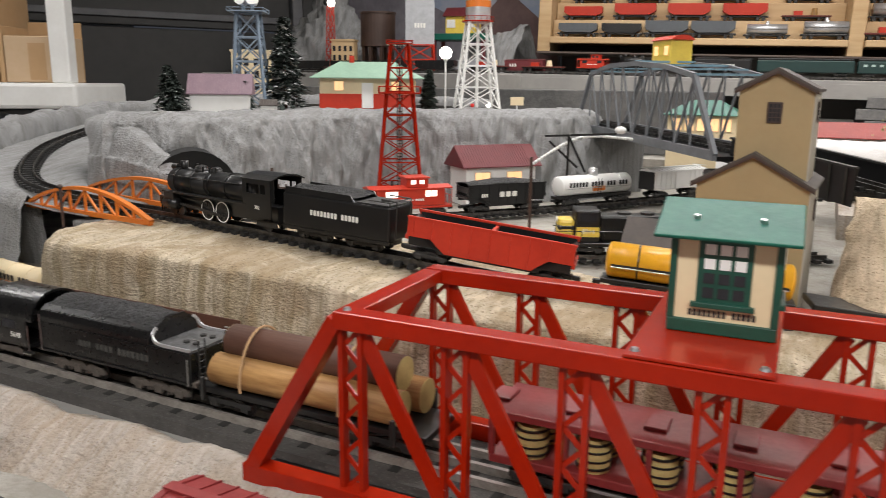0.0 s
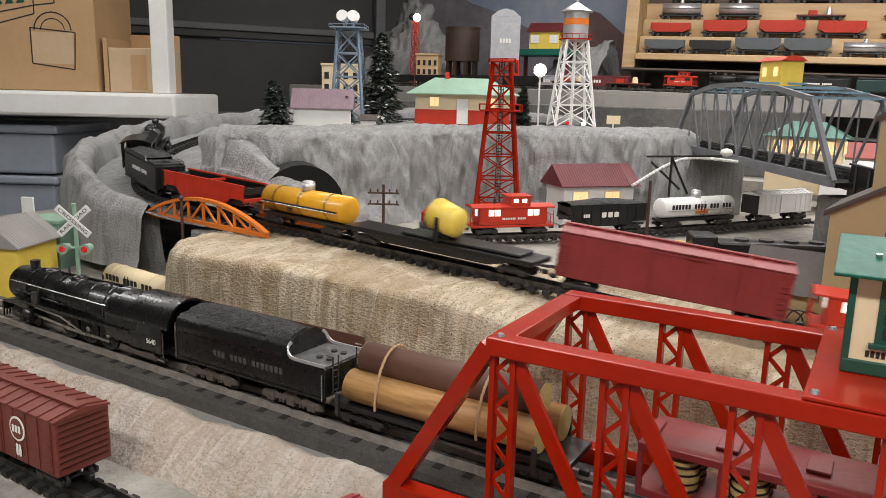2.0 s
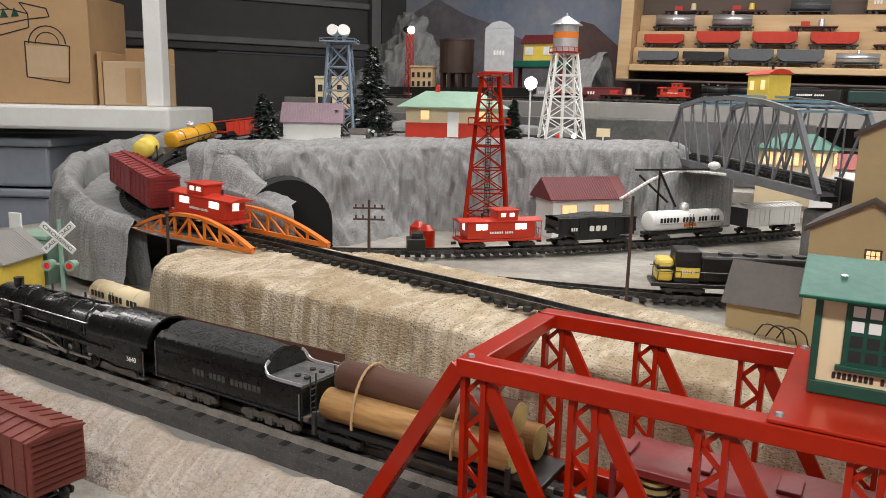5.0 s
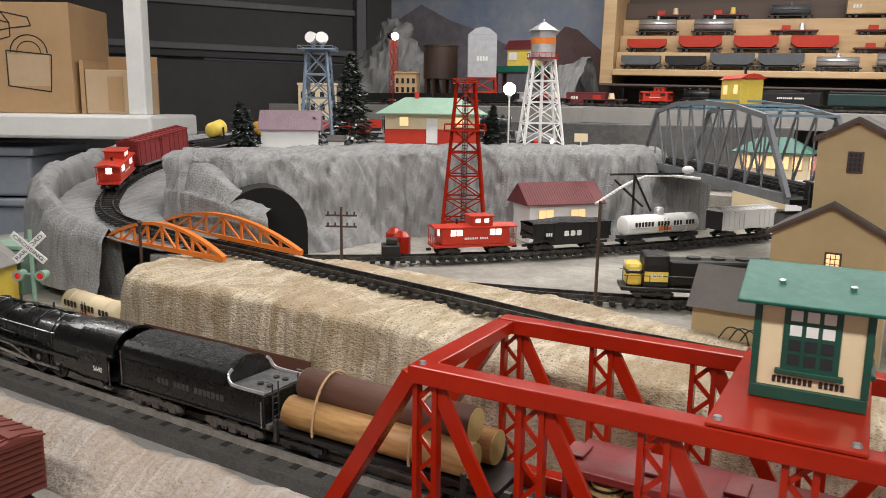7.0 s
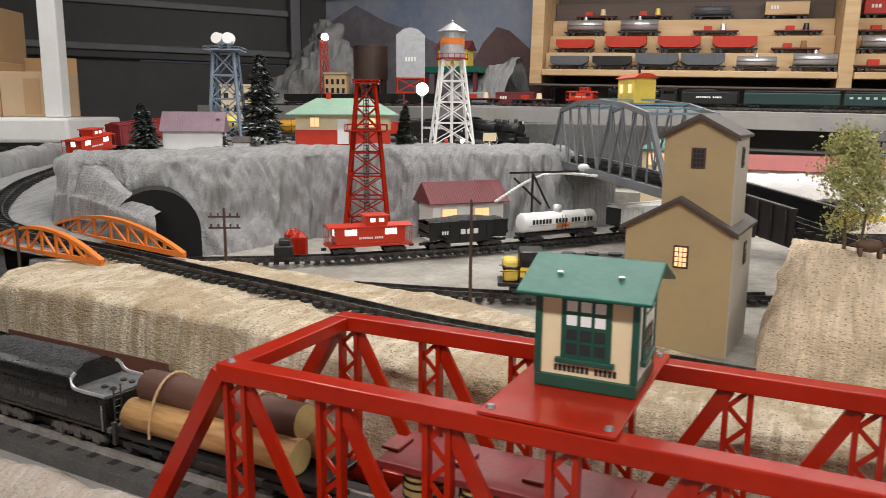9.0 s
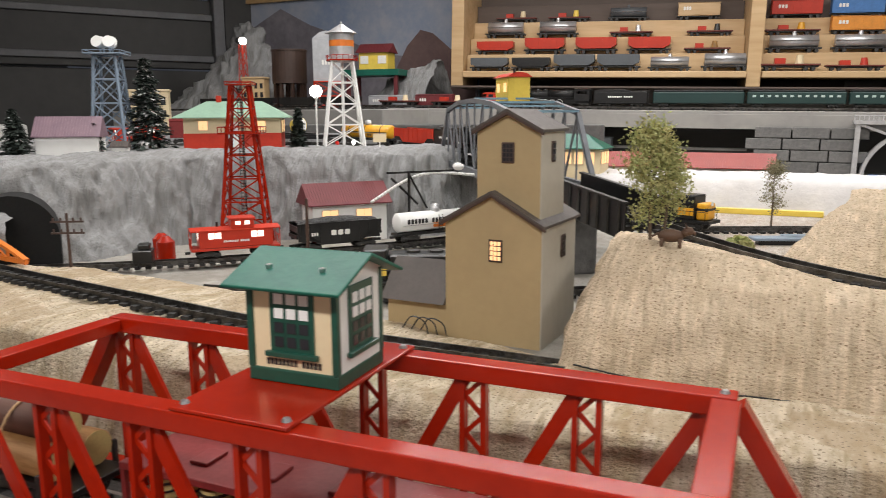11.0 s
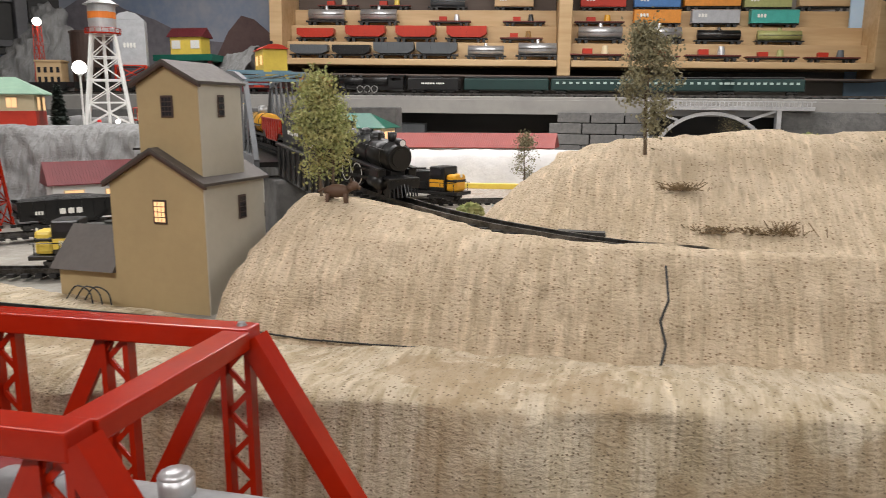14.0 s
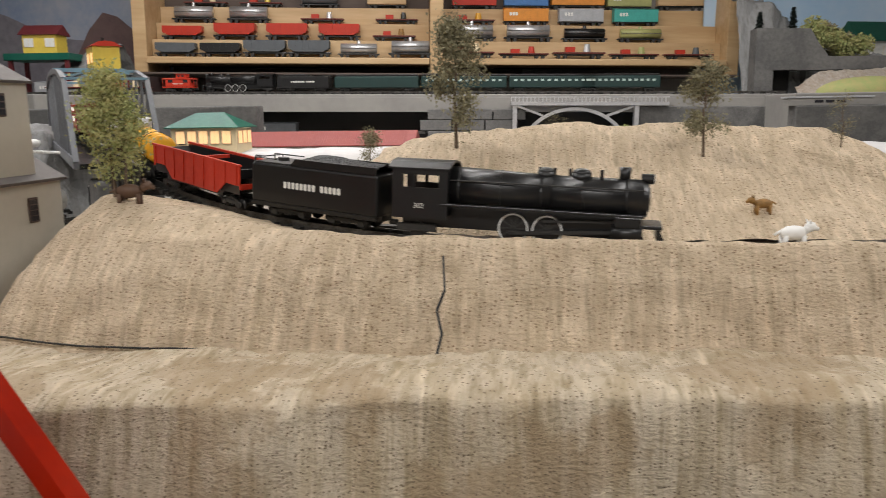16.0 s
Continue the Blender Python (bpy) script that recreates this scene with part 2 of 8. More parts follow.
M_STONEWALL = mat("grey_stone_block", (0.17, 0.165, 0.16), 0.85, dark=(0.10, 0.1, 0.098), scale=12, amount=0.8, bump=0.003, bump_scale=80, vary=0.12)
M_FLOOR = mat("concrete_floor", (0.20, 0.19, 0.18), 0.8, scale=3)
M_WALL = mat("plain_room_wall", (0.32, 0.30, 0.28), 0.8, scale=2)
M_CEIL = mat("white_ceiling", (0.7, 0.69, 0.66), 0.9, scale=2)


# ---------------------------------------------------------------- mesh helpers
def part(name, bm, material, parent=None, label="", at=None, smooth=False, group=""):
    me = bpy.data.meshes.new(name)
    bm.normal_update()
    if smooth:
        for f in bm.faces:
            f.smooth = True
    bm.to_mesh(me)
    bm.free()
    me.materials.append(material)
    ob = new(name, me)
    ob.parent = parent
    if at is not None:
        ob.matrix_basis = at
    return tagged(ob, label, "", group)


def same(ob, at):
    """Another part on the same mesh, beside its twin."""
    o = new(ob.name.split(".")[0], ob.data)
    o.parent = ob.parent
    o.matrix_basis = at
    if "label" in ob:
        o["label"] = ob["label"]
    return o


def thing(name, label, category, at=None, group="", kind=""):
    ob = new(name)
    if at is not None:
        ob.matrix_basis = at
    return tagged(ob, label, category, group, kind)


def solo(name, bm, material, label, category, at=None, smooth=False, group="", kind=""):
    ob = part(name, bm, material, None, "", at, smooth)
    return tagged(ob, label, category, group, kind)


def box(x0, x1, y0, y1, z0, z1, bev=0.0, bm=None, m=None):
    bm = bm or bmesh.new()
    r = bmesh.ops.create_cube(bm, size=1)
    vs = r["verts"]
    for v in vs:
        v.co = Vector((x0 + (v.co.x + 0.5) * (x1 - x0), y0 + (v.co.y + 0.5) * (y1 - y0), z0 + (v.co.z + 0.5) * (z1 - z0)))
    if bev:
        es = list({e for v in vs for e in v.link_edges})
        r = bmesh.ops.bevel(bm, geom=es, offset=bev, segments=2, affect="EDGES", profile=0.5)
        vs = list({v for f in r["faces"] for v in f.verts} | {v for v in vs if v.is_valid})
    if m is not None:
        bmesh.ops.transform(bm, matrix=m, verts=[v for v in vs if v.is_valid])
    return bm


def rod(a, b, r, bm=None, seg=8, r2=None):
    bm = bm or bmesh.new()
    a, b = Vector(a), Vector(b)
    d = b - a
    m = Matrix.Translation((a + b) / 2) @ d.to_track_quat("Z", "Y").to_matrix().to_4x4()
    bmesh.ops.create_cone(bm, cap_ends=True, segments=seg, radius1=r, radius2=r if r2 is None else r2, depth=d.length, matrix=m)
    return bm


def bar(a, b, w, h, bm=None):
    """A square bar from a to b, w wide level, h in the other way."""
    bm = bm or bmesh.new()
    a, b = Vector(a), Vector(b)
    d = (b - a)
    q = d.to_track_quat("X", "Z").to_matrix().to_4x4()
    m = Matrix.Translation((a + b) / 2) @ q @ Matrix.Diagonal((d.length, w, h, 1))
    bmesh.ops.create_cube(bm, size=1, matrix=m)
    return bm


def ball(c, r, bm=None, sub=2, sc=(1, 1, 1)):
    bm = bm or bmesh.new()
    bmesh.ops.create_icosphere(bm, subdivisions=sub, radius=r, matrix=Matrix.Translation(c) @ Matrix.Diagonal((*sc, 1)))
    return bm


def prism(outline, y0, y1, bm=None, axis="y", bev=0.0):
    """An (x, z) outline drawn out along y, or a (y, z) outline along x."""
    bm = bm or bmesh.new()
    put = (lambda u, w, d: (u, d, w)) if axis == "y" else (lambda u, w, d: (d, u, w))
    lo = [bm.verts.new(put(u, w, y0)) for u, w in outline]
    hi = [bm.verts.new(put(u, w, y1)) for u, w in outline]
    n = len(outline)
    faces = [bm.faces.new(lo), bm.faces.new(hi)]
    for i in range(n):
        faces.append(bm.faces.new((lo[i], lo[(i + 1) % n], hi[(i + 1) % n], hi[i])))
    bmesh.ops.recalc_face_normals(bm, faces=faces)
    if bev:
        bmesh.ops.bevel(bm, geom=list({e for f in faces for e in f.edges}), offset=bev, segments=2, affect="EDGES")
    return bm


def glide(points, n):
    """n points spaced evenly on the smooth curve through the points."""
    p = [Vector(q) for q in points]
    p = [2 * p[0] - p[1]] + p + [2 * p[-1] - p[-2]]
    out = []
    for i in range(1, len(p) - 2):
        a, b, c, d = p[i - 1:i + 3]
        for k in range(16):
            u = k / 16
            out.append(0.5 * (2 * b + (c - a) * u + (2 * a - 5 * b + 4 * c - d) * u * u + (3 * b - a - 3 * c + d) * u ** 3))
    out.append(p[-2])
    s = [0.0]
    for a, b in zip(out, out[1:]):
        s.append(s[-1] + (b - a).length)
    res, j = [], 0
    for i in range(n):
        w = s[-1] * i / (n - 1)
        while j < len(s) - 2 and s[j + 1] < w:
            j += 1
        f = (w - s[j]) / max(s[j + 1] - s[j], 1e-9)
        res.append(out[j].lerp(out[j + 1], min(f, 1)))
    return res


def land(guides, across, steps=6, rough=0.006, ribs=0.0, rib_scale=30.0, seed=0, sharp=()):
    """A scenery sheet lofted through guide lines, each a list of points, roughened by noise.
    ribs: upright hanging folds; sharp: gaps between guides that stay straight."""
    lines = [glide(g, across) for g in guides]
    rows = []
    for i in range(len(lines) - 1):
        for k in range(steps):
            u = k / steps
            row = []
            for j in range(across):
                a, b = lines[max(i - 1, 0)][j], lines[i][j]
                c, d = lines[i + 1][j], lines[min(i + 2, len(lines) - 1)][j]
                if i in sharp:
                    row.append(b.lerp(c, u))
                else:
                    row.append(0.5 * (2 * b + (c - a) * u + (2 * a - 5 * b + 4 * c - d) * u * u + (3 * b - a - 3 * c + d) * u ** 3) * 0.5 + b.lerp(c, u) * 0.5)
            rows.append(row)
    rows.append(lines[-1])
    bm = bmesh.new()
    grid = [[bm.verts.new(p) for p in row] for row in rows]
    for r0, r1 in zip(grid, grid[1:]):
        for j in range(across - 1):
            bm.faces.new((r0[j], r0[j + 1], r1[j + 1], r1[j]))
    bmesh.ops.recalc_face_normals(bm, faces=bm.faces[:])
    bm.normal_update()
    off = Vector((seed * 3.1, seed * 1.7, seed))
    for v in bm.verts:
        p = v.co.copy()
        d = noise.noise(p * 14 + off) * rough + noise.noise(p * 40 + off) * rough * 0.5 + noise.noise(p * 110 + off) * rough * 0.25
        if ribs:
            q = Vector((p.x * rib_scale, p.y * rib_scale, p.z * rib_scale * 0.12)) + off
            d += (noise.noise(q) + 0.5 * noise.noise(q * 2.3)) * ribs * (1 - abs(v.normal.z))
        v.co += v.normal * d
    return bm


def letters(text, size, material, parent, m, label="", width=None, name="lettering"):
    """Words as thin raised letters with the built-in font."""
    cu = bpy.data.curves.new(name, "FONT")
    cu.body, cu.size, cu.extrude, cu.align_x, cu.align_y = text, size, 0.0002, "CENTER", "CENTER"
    tmp = bpy.data.objects.new(name, cu)
    scene.collection.objects.link(tmp)
    bpy.context.view_layer.update()
    me = bpy.data.meshes.new_from_object(tmp.evaluated_get(bpy.context.evaluated_depsgraph_get()))
    bpy.data.objects.remove(tmp)
    if width:
        xs = [v.co.x for v in me.vertices]
        k = width / (max(xs) - min(xs))
        for v in me.vertices:
            v.co.x *= k
    me.materials.clear()
    me.materials.append(material)
    ob = new(name, me)
    ob.parent = parent
    ob.matrix_basis = m
    return tagged(ob, label)


FRONT = pose(0, 0, 0, 90, 0, 0)      # letters that face -y
BACK = pose(0, 0, 0, 90, 0, 180)     # letters that face +y

# ---------------------------------------------------------------- room
solo("floor", box(-5.2, 3.2, -1.6, 4.6, -0.95, -0.9), M_FLOOR, "grey concrete floor of the train room", "floor", kind="structure")
solo("ceiling", box(-5.2, 3.2, -1.6, 4.6, 1.62, 1.68), M_CEIL, "plain white ceiling above the layout", "ceiling", kind="structure")
solo("wall_north", box(-3.0, 3.2, 4.22, 4.32, -0.9, 1.62), M_WALL, "plain wall behind the display shelves", "wall", kind="structure")
solo("wall_east", box(3.1, 3.2, -1.6, 4.22, -0.9, 1.62), M_WALL, "plain side wall of the train room", "wall", kind="structure")
solo("wall_south", box(-5.2, 3.1, -1.6, -1.5, -0.9, 1.62), M_WALL, "plain wall behind the viewer", "wall", kind="structure")
solo("wall_west", box(-5.2, -5.1, -1.5, 4.6, -0.9, 1.62), M_WALL, "plain side wall of the train room", "wall", kind="structure")

# dark sectional door, running from near left to the mural
DOOR = pose(-2.86, 3.72, 0, 0, 0, 59)
garage = thing("garage_door", "dark grey sectional garage door with lighter rails", "door", DOOR, kind="structure")
zz = -0.9
for k in range(6):
    part("door_panel", box(-3.6, 0, 0, 0.04, zz, zz + 0.385, 0.006), M_DOORSHADE, garage)
    zz += 0.395
for z in (0.255, 0.72, 0.95, 1.12):
    part("rail", box(-3.6, 0, -0.02, -0.001, z, z + 0.035, 0.004), M_DOORRAIL, garage)
part("door_post", box(0.0, 0.06, -0.05, 0.05, -0.9, 1.6, 0.004), M_DOORRAIL, garage)
solo("wall_corner", box(0.07, 0.36, -0.03, 0.05, -0.9, 1.62), M_DOORSHADE, "dark strip of wall beside the garage door", "wall", DOOR, kind="structure")

# ---------------------------------------------------------------- layout deck and ground
solo("layout_table", box(-2.7, 2.7, 0.12, 4.15, -0.10, -0.03, 0.004), M_BOARD, "grey plywood deck carrying the railway layout", "table", kind="structure")
for x in (-1.8, 1.6):
    for y in (0.3, 2.0, 3.6):
        solo("table_leg", box(x - 0.045, x + 0.045, y - 0.045, y + 0.045, -0.9, -0.1, 0.004), M_PINE, "square pine leg under the layout deck", "table leg", group="layout legs")
solo("ground_front", box(-1.9, 1.3, 0.482, 0.72, -0.03, 0.078, 0.003), M_BOARD, "flat grey painted board beneath the front track", "ground", kind="structure")
solo("ground_low", box(-1.9, 1.3, 0.12, 0.481, -0.03, 0.052), M_GROUND, "low front ground with dark grit", "ground", kind="structure")
solo("ground_yard", box(-1.05, 0.95, 0.88, 2.3, -0.03, 0.150), M_GROUND, "flat plaster yard ground", "ground", kind="structure")
solo("ground_back", box(-2.65, 2.65, 2.3, 4.13, -0.03, 0.19), M_GROUND, "dark flat ground before the back shelves", "ground", kind="structure")
solo("ground_left", box(-1.9, -1.06, 0.725, 2.3, -0.03, 0.10), M_GROUND, "flat ground on the side of the curve", "ground", kind="structure")


def scenery(name, bm, material, label):
    return solo(name, bm, material, label, "scenery", smooth=True, kind="structure")


# front plaster bank
scenery("front_bank", land([
    [(-1.9, 0.385, 0.03), (-0.95, 0.39, 0.03), (-0.6, 0.395, 0.03), (-0.3, 0.395, 0.03), (1.3, 0.395, 0.03)],
    [(-1.9, 0.40, 0.05), (-0.95, 0.405, 0.05), (-0.6, 0.41, 0.05), (-0.3, 0.41, 0.05), (1.3, 0.41, 0.05)],
    [(-1.9, 0.45, 0.080), (-0.95, 0.447, 0.08), (-0.6, 0.447, 0.08), (-0.3, 0.445, 0.08), (1.3, 0.45, 0.08)],
    [(-1.9, 0.475, 0.092), (-0.95, 0.472, 0.092), (-0.6, 0.47, 0.092), (-0.3, 0.468, 0.092), (1.3, 0.47, 0.092)],
    [(-1.9, 0.492, 0.083), (-0.95, 0.49, 0.083), (-0.6, 0.488, 0.083), (-0.3, 0.486, 0.083), (1.3, 0.488, 0.083)],
    [(-1.9, 0.497, 0.06), (-0.95, 0.495, 0.06), (-0.6, 0.493, 0.06), (-0.3, 0.491, 0.06), (1.3, 0.493, 0.06)]], 460, 6, 0.006, 0.009, 34, 1),
    M_PALE, "pale plaster bank falling to the low front track")

# middle cliff under the main line, and the terrace before the hill
scenery("middle_cliff", land([
    [(-0.995, 0.78, 0.07), (-0.96, 0.69, 0.07), (-0.87, 0.648, 0.07), (-0.5, 0.64, 0.07), (-0.1, 0.672, 0.07), (0.3, 0.692, 0.07), (0.7, 0.712, 0.07), (1.3, 0.71, 0.07)],
    [(-0.99, 0.78, 0.135), (-0.958, 0.695, 0.135), (-0.87, 0.655, 0.135), (-0.5, 0.648, 0.135), (-0.1, 0.682, 0.11), (0.3, 0.703, 0.12), (0.7, 0.722, 0.13), (1.3, 0.72, 0.12)],
    [(-0.975, 0.785, 0.188), (-0.945, 0.695, 0.189), (-0.86, 0.660, 0.193), (-0.5, 0.66, 0.192), (-0.1, 0.692, 0.153), (0.3, 0.714, 0.166), (0.7, 0.734, 0.174), (1.3, 0.73, 0.164)],
    [(-0.97, 0.795, 0.195), (-0.935, 0.725, 0.196), (-0.85, 0.69, 0.199), (-0.5, 0.70, 0.198), (-0.1, 0.725, 0.165), (0.3, 0.745, 0.172), (0.7, 0.765, 0.18), (1.3, 0.76, 0.17)],
    [(-0.97, 0.80, 0.196), (-0.935, 0.785, 0.197), (-0.83, 0.775, 0.200), (-0.5, 0.75, 0.196), (-0.1, 0.82, 0.160), (0.3, 0.81, 0.164), (0.7, 0.83, 0.17), (1.3, 0.82, 0.165)],
    [(-0.97, 0.815, 0.195), (-0.94, 0.85, 0.196), (-0.8, 0.87, 0.199), (-0.5, 0.85, 0.190), (-0.12, 0.90, 0.157), (0.3, 0.87, 0.160), (0.7, 0.90, 0.165), (1.3, 0.88, 0.16)],
    [(-0.97, 0.82, 0.18), (-0.94, 0.95, 0.172), (-0.78, 0.95, 0.186), (-0.5, 0.93, 0.186), (-0.3, 0.96, 0.165), (0.02, 0.93, 0.145), (0.4, 0.93, 0.14), (1.3, 0.93, 0.13)],
    [(-0.99, 0.825, 0.17), (-0.95, 0.99, 0.15), (-0.74, 1.0, 0.165), (-0.45, 0.99, 0.160), (-0.28, 1.0, 0.148), (0.02, 0.96, 0.13), (0.4, 0.96, 0.11), (1.3, 0.96, 0.1)]],
    640, 9, 0.006, 0.010, 30, 2), M_TAN, "speckled tan plaster cliff carrying the main line")

# sand hill with the tree and the bear, lift-out section
scenery("sand_hill", land([
    [(0.012, 0.98, 0.13), (0.02, 0.87, 0.14), (0.10, 0.846, 0.150), (0.3, 0.846, 0.150), (0.5, 0.850, 0.152), (0.75, 0.86, 0.155), (1.3, 0.86, 0.15)],
    [(0.018, 1.0, 0.19), (0.028, 0.886, 0.185), (0.12, 0.858, 0.176), (0.3, 0.862, 0.180), (0.5, 0.868, 0.18), (0.75, 0.872, 0.18), (1.3, 0.87, 0.18)],
    [(0.022, 1.03, 0.235), (0.045, 0.91, 0.218), (0.14, 0.88, 0.215), (0.3, 0.884, 0.218), (0.5, 0.890, 0.217), (0.75, 0.89, 0.217), (1.3, 0.89, 0.215)],
    [(0.028, 1.06, 0.262), (0.07, 0.945, 0.253), (0.16, 0.92, 0.248), (0.3, 0.912, 0.246), (0.5, 0.912, 0.246), (0.75, 0.91, 0.246), (1.3, 0.91, 0.240)],
    [(0.03, 1.09, 0.267), (0.08, 1.0, 0.275), (0.17, 0.965, 0.266), (0.3, 0.940, 0.2535), (0.5, 0.935, 0.2465), (0.75, 0.93, 0.2455), (1.3, 0.93, 0.240)],
    [(0.03, 1.12, 0.266), (0.07, 1.06, 0.270), (0.18, 1.01, 0.262), (0.32, 0.965, 0.246), (0.5, 0.95, 0.232), (0.75, 0.945, 0.229), (1.3, 0.95, 0.228)],
    [(0.03, 1.13, 0.262), (0.10, 1.10, 0.262), (0.22, 1.045, 0.248), (0.34, 1.0, 0.236), (0.5, 0.975, 0.224), (0.75, 0.965, 0.217), (1.3, 0.98, 0.213)],
    [(0.03, 1.14, 0.20), (0.12, 1.15, 0.24), (0.26, 1.10, 0.238), (0.38, 1.06, 0.228), (0.5, 1.03, 0.224), (0.75, 1.02, 0.223), (1.3, 1.04, 0.222)]],
    560, 9, 0.004, 0.0055, 55, 3), M_SAND, "sand-coloured plaster hill with vertical drip marks")
scenery("back_hill", land([
    [(0.22, 1.20, 0.225), (0.28, 1.11, 0.234), (0.385, 1.075, 0.229), (0.6, 1.065, 0.222), (0.8, 1.08, 0.222), (1.1, 1.09, 0.222), (1.5, 1.1, 0.22)],
    [(0.24, 1.23, 0.25), (0.31, 1.135, 0.262), (0.42, 1.10, 0.252), (0.6, 1.10, 0.243), (0.8, 1.12, 0.242), (1.05, 1.13, 0.235), (1.5, 1.14, 0.222)],
    [(0.27, 1.27, 0.275), (0.34, 1.175, 0.298), (0.45, 1.16, 0.296), (0.62, 1.17, 0.283), (0.78, 1.19, 0.270), (1.0, 1.20, 0.252), (1.5, 1.2, 0.222)],
    [(0.30, 1.31, 0.300), (0.37, 1.215, 0.320), (0.48, 1.22, 0.327), (0.64, 1.25, 0.325), (0.78, 1.28, 0.315), (0.92, 1.27, 0.300), (1.2, 1.3, 0.222)],
    [(0.31, 1.36, 0.305), (0.40, 1.29, 0.326), (0.50, 1.30, 0.336), (0.66, 1.33, 0.338), (0.80, 1.35, 0.334), (0.93, 1.34, 0.318), (1.05, 1.36, 0.222)],
    [(0.32, 1.42, 0.20), (0.42, 1.42, 0.22), (0.52, 1.44, 0.22), (0.68, 1.46, 0.22), (0.82, 1.47, 0.22), (0.95, 1.46, 0.2), (1.05, 1.42, 0.18)]],
    300, 7, 0.006, 0.005, 30, 4), M_SAND, "sandy plaster hill behind the curve")

# grey plateau with its hanging folds
EDGE = [(-1.17, 0.985), (-1.07, 1.06), (-1.03, 1.2), (-1.0, 1.36), (-0.9, 1.49), (-0.74, 1.58), (-0.6, 1.66), (-0.53, 1.74), (-0.52, 1.9)]


def ring(points, out, z):
    res = []
    for i, (x, y) in enumerate(points):
        a, b = points[max(i - 1, 0)], points[min(i + 1, len(points) - 1)]
        d = Vector((b[0] - a[0], b[1] - a[1])).normalized()
        res.append((x + d.y * out, y - d.x * out, z))
    return res


scenery("grey_plateau", land([ring(EDGE, 0.085, 0.14), ring(EDGE, 0.06, 0.2), ring(EDGE, 0.035, 0.27), ring(EDGE, 0.012, 0.325), ring(EDGE, -0.02, 0.343), ring(EDGE, -0.07, 0.341),
    [(-1.24, 1.08, 0.336), (-1.2, 1.14, 0.338), (-1.18, 1.3, 0.338), (-1.17, 1.45, 0.338), (-1.05, 1.62, 0.338), (-0.9, 1.76, 0.338), (-0.75, 1.85, 0.338), (-0.66, 1.9, 0.338), (-0.6, 1.95, 0.335)],
    [(-1.25, 1.10, 0.325), (-1.32, 1.22, 0.326), (-1.42, 1.42, 0.325), (-1.46, 1.6, 0.33), (-1.38, 1.84, 0.33), (-1.16, 2.0, 0.327), (-0.9, 2.02, 0.324), (-0.74, 1.97, 0.32), (-0.62, 1.95, 0.314)],
    [(-1.27, 1.12, 0.25), (-1.42, 1.28, 0.26), (-1.66, 1.5, 0.296), (-1.72, 1.8, 0.315), (-1.55, 2.12, 0.322), (-1.2, 2.28, 0.32), (-0.85, 2.25, 0.316), (-0.6, 2.14, 0.308), (-0.5, 2.0, 0.30)]],
    620, 11, 0.007, 0.026, 34, 5), M_GREY, "grey plaster plateau with folded rock sides")
scenery("rock_apron", land([
    [(-1.181, 0.945, 0.213), (-1.083, 0.940, 0.204), (-0.986, 0.935, 0.199), (-0.910, 0.940, 0.194)],
    [(-1.191, 0.958, 0.269), (-1.093, 0.952, 0.261), (-0.994, 0.945, 0.247), (-0.920, 0.948, 0.228)],
    [(-1.204, 0.972, 0.275), (-1.101, 0.962, 0.270), (-1.001, 0.955, 0.255), (-0.929, 0.956, 0.238)],
    [(-1.240, 1.000, 0.325), (-1.145, 0.995, 0.321), (-1.042, 0.975, 0.283), (-0.942, 0.965, 0.245)],
    [(-1.251, 1.040, 0.335), (-1.161, 1.030, 0.335), (-1.054, 1.000, 0.287), (-0.948, 0.985, 0.249)]],
    120, 8, 0.005, 0.004, 30, 21), M_GREY, "broken grey rock apron beside the tunnel mouth")
# tunnel mouth at the plateau's end: a solid black block paints its inner shade
for_tunnel = thing("tunnel_portal", "arched tunnel mouth in the grey rock, its inner shade a black block", "tunnel", pose(-0.985, 1.005, 0.15, 0, 0, 50), kind="structure")
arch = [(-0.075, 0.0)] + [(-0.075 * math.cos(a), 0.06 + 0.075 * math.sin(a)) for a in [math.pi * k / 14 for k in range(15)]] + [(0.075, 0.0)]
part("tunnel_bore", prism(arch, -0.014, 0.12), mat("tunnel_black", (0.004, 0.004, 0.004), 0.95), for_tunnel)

# curved retaining wall round the left loop
WALLC = [(-1.135, 0.80), (-1.19, 0.785), (-1.27, 0.795), (-1.40, 0.85), (-1.53, 0.96), (-1.62, 1.12), (-1.71, 1.36), (-1.75, 1.66), (-1.64, 2.02), (-1.35, 2.25), (-0.97, 2.29)]


def zed(points, zs, out):
    return [(x, y, z) for (x, y, _), z in zip(ring(points, out, 0), zs)]


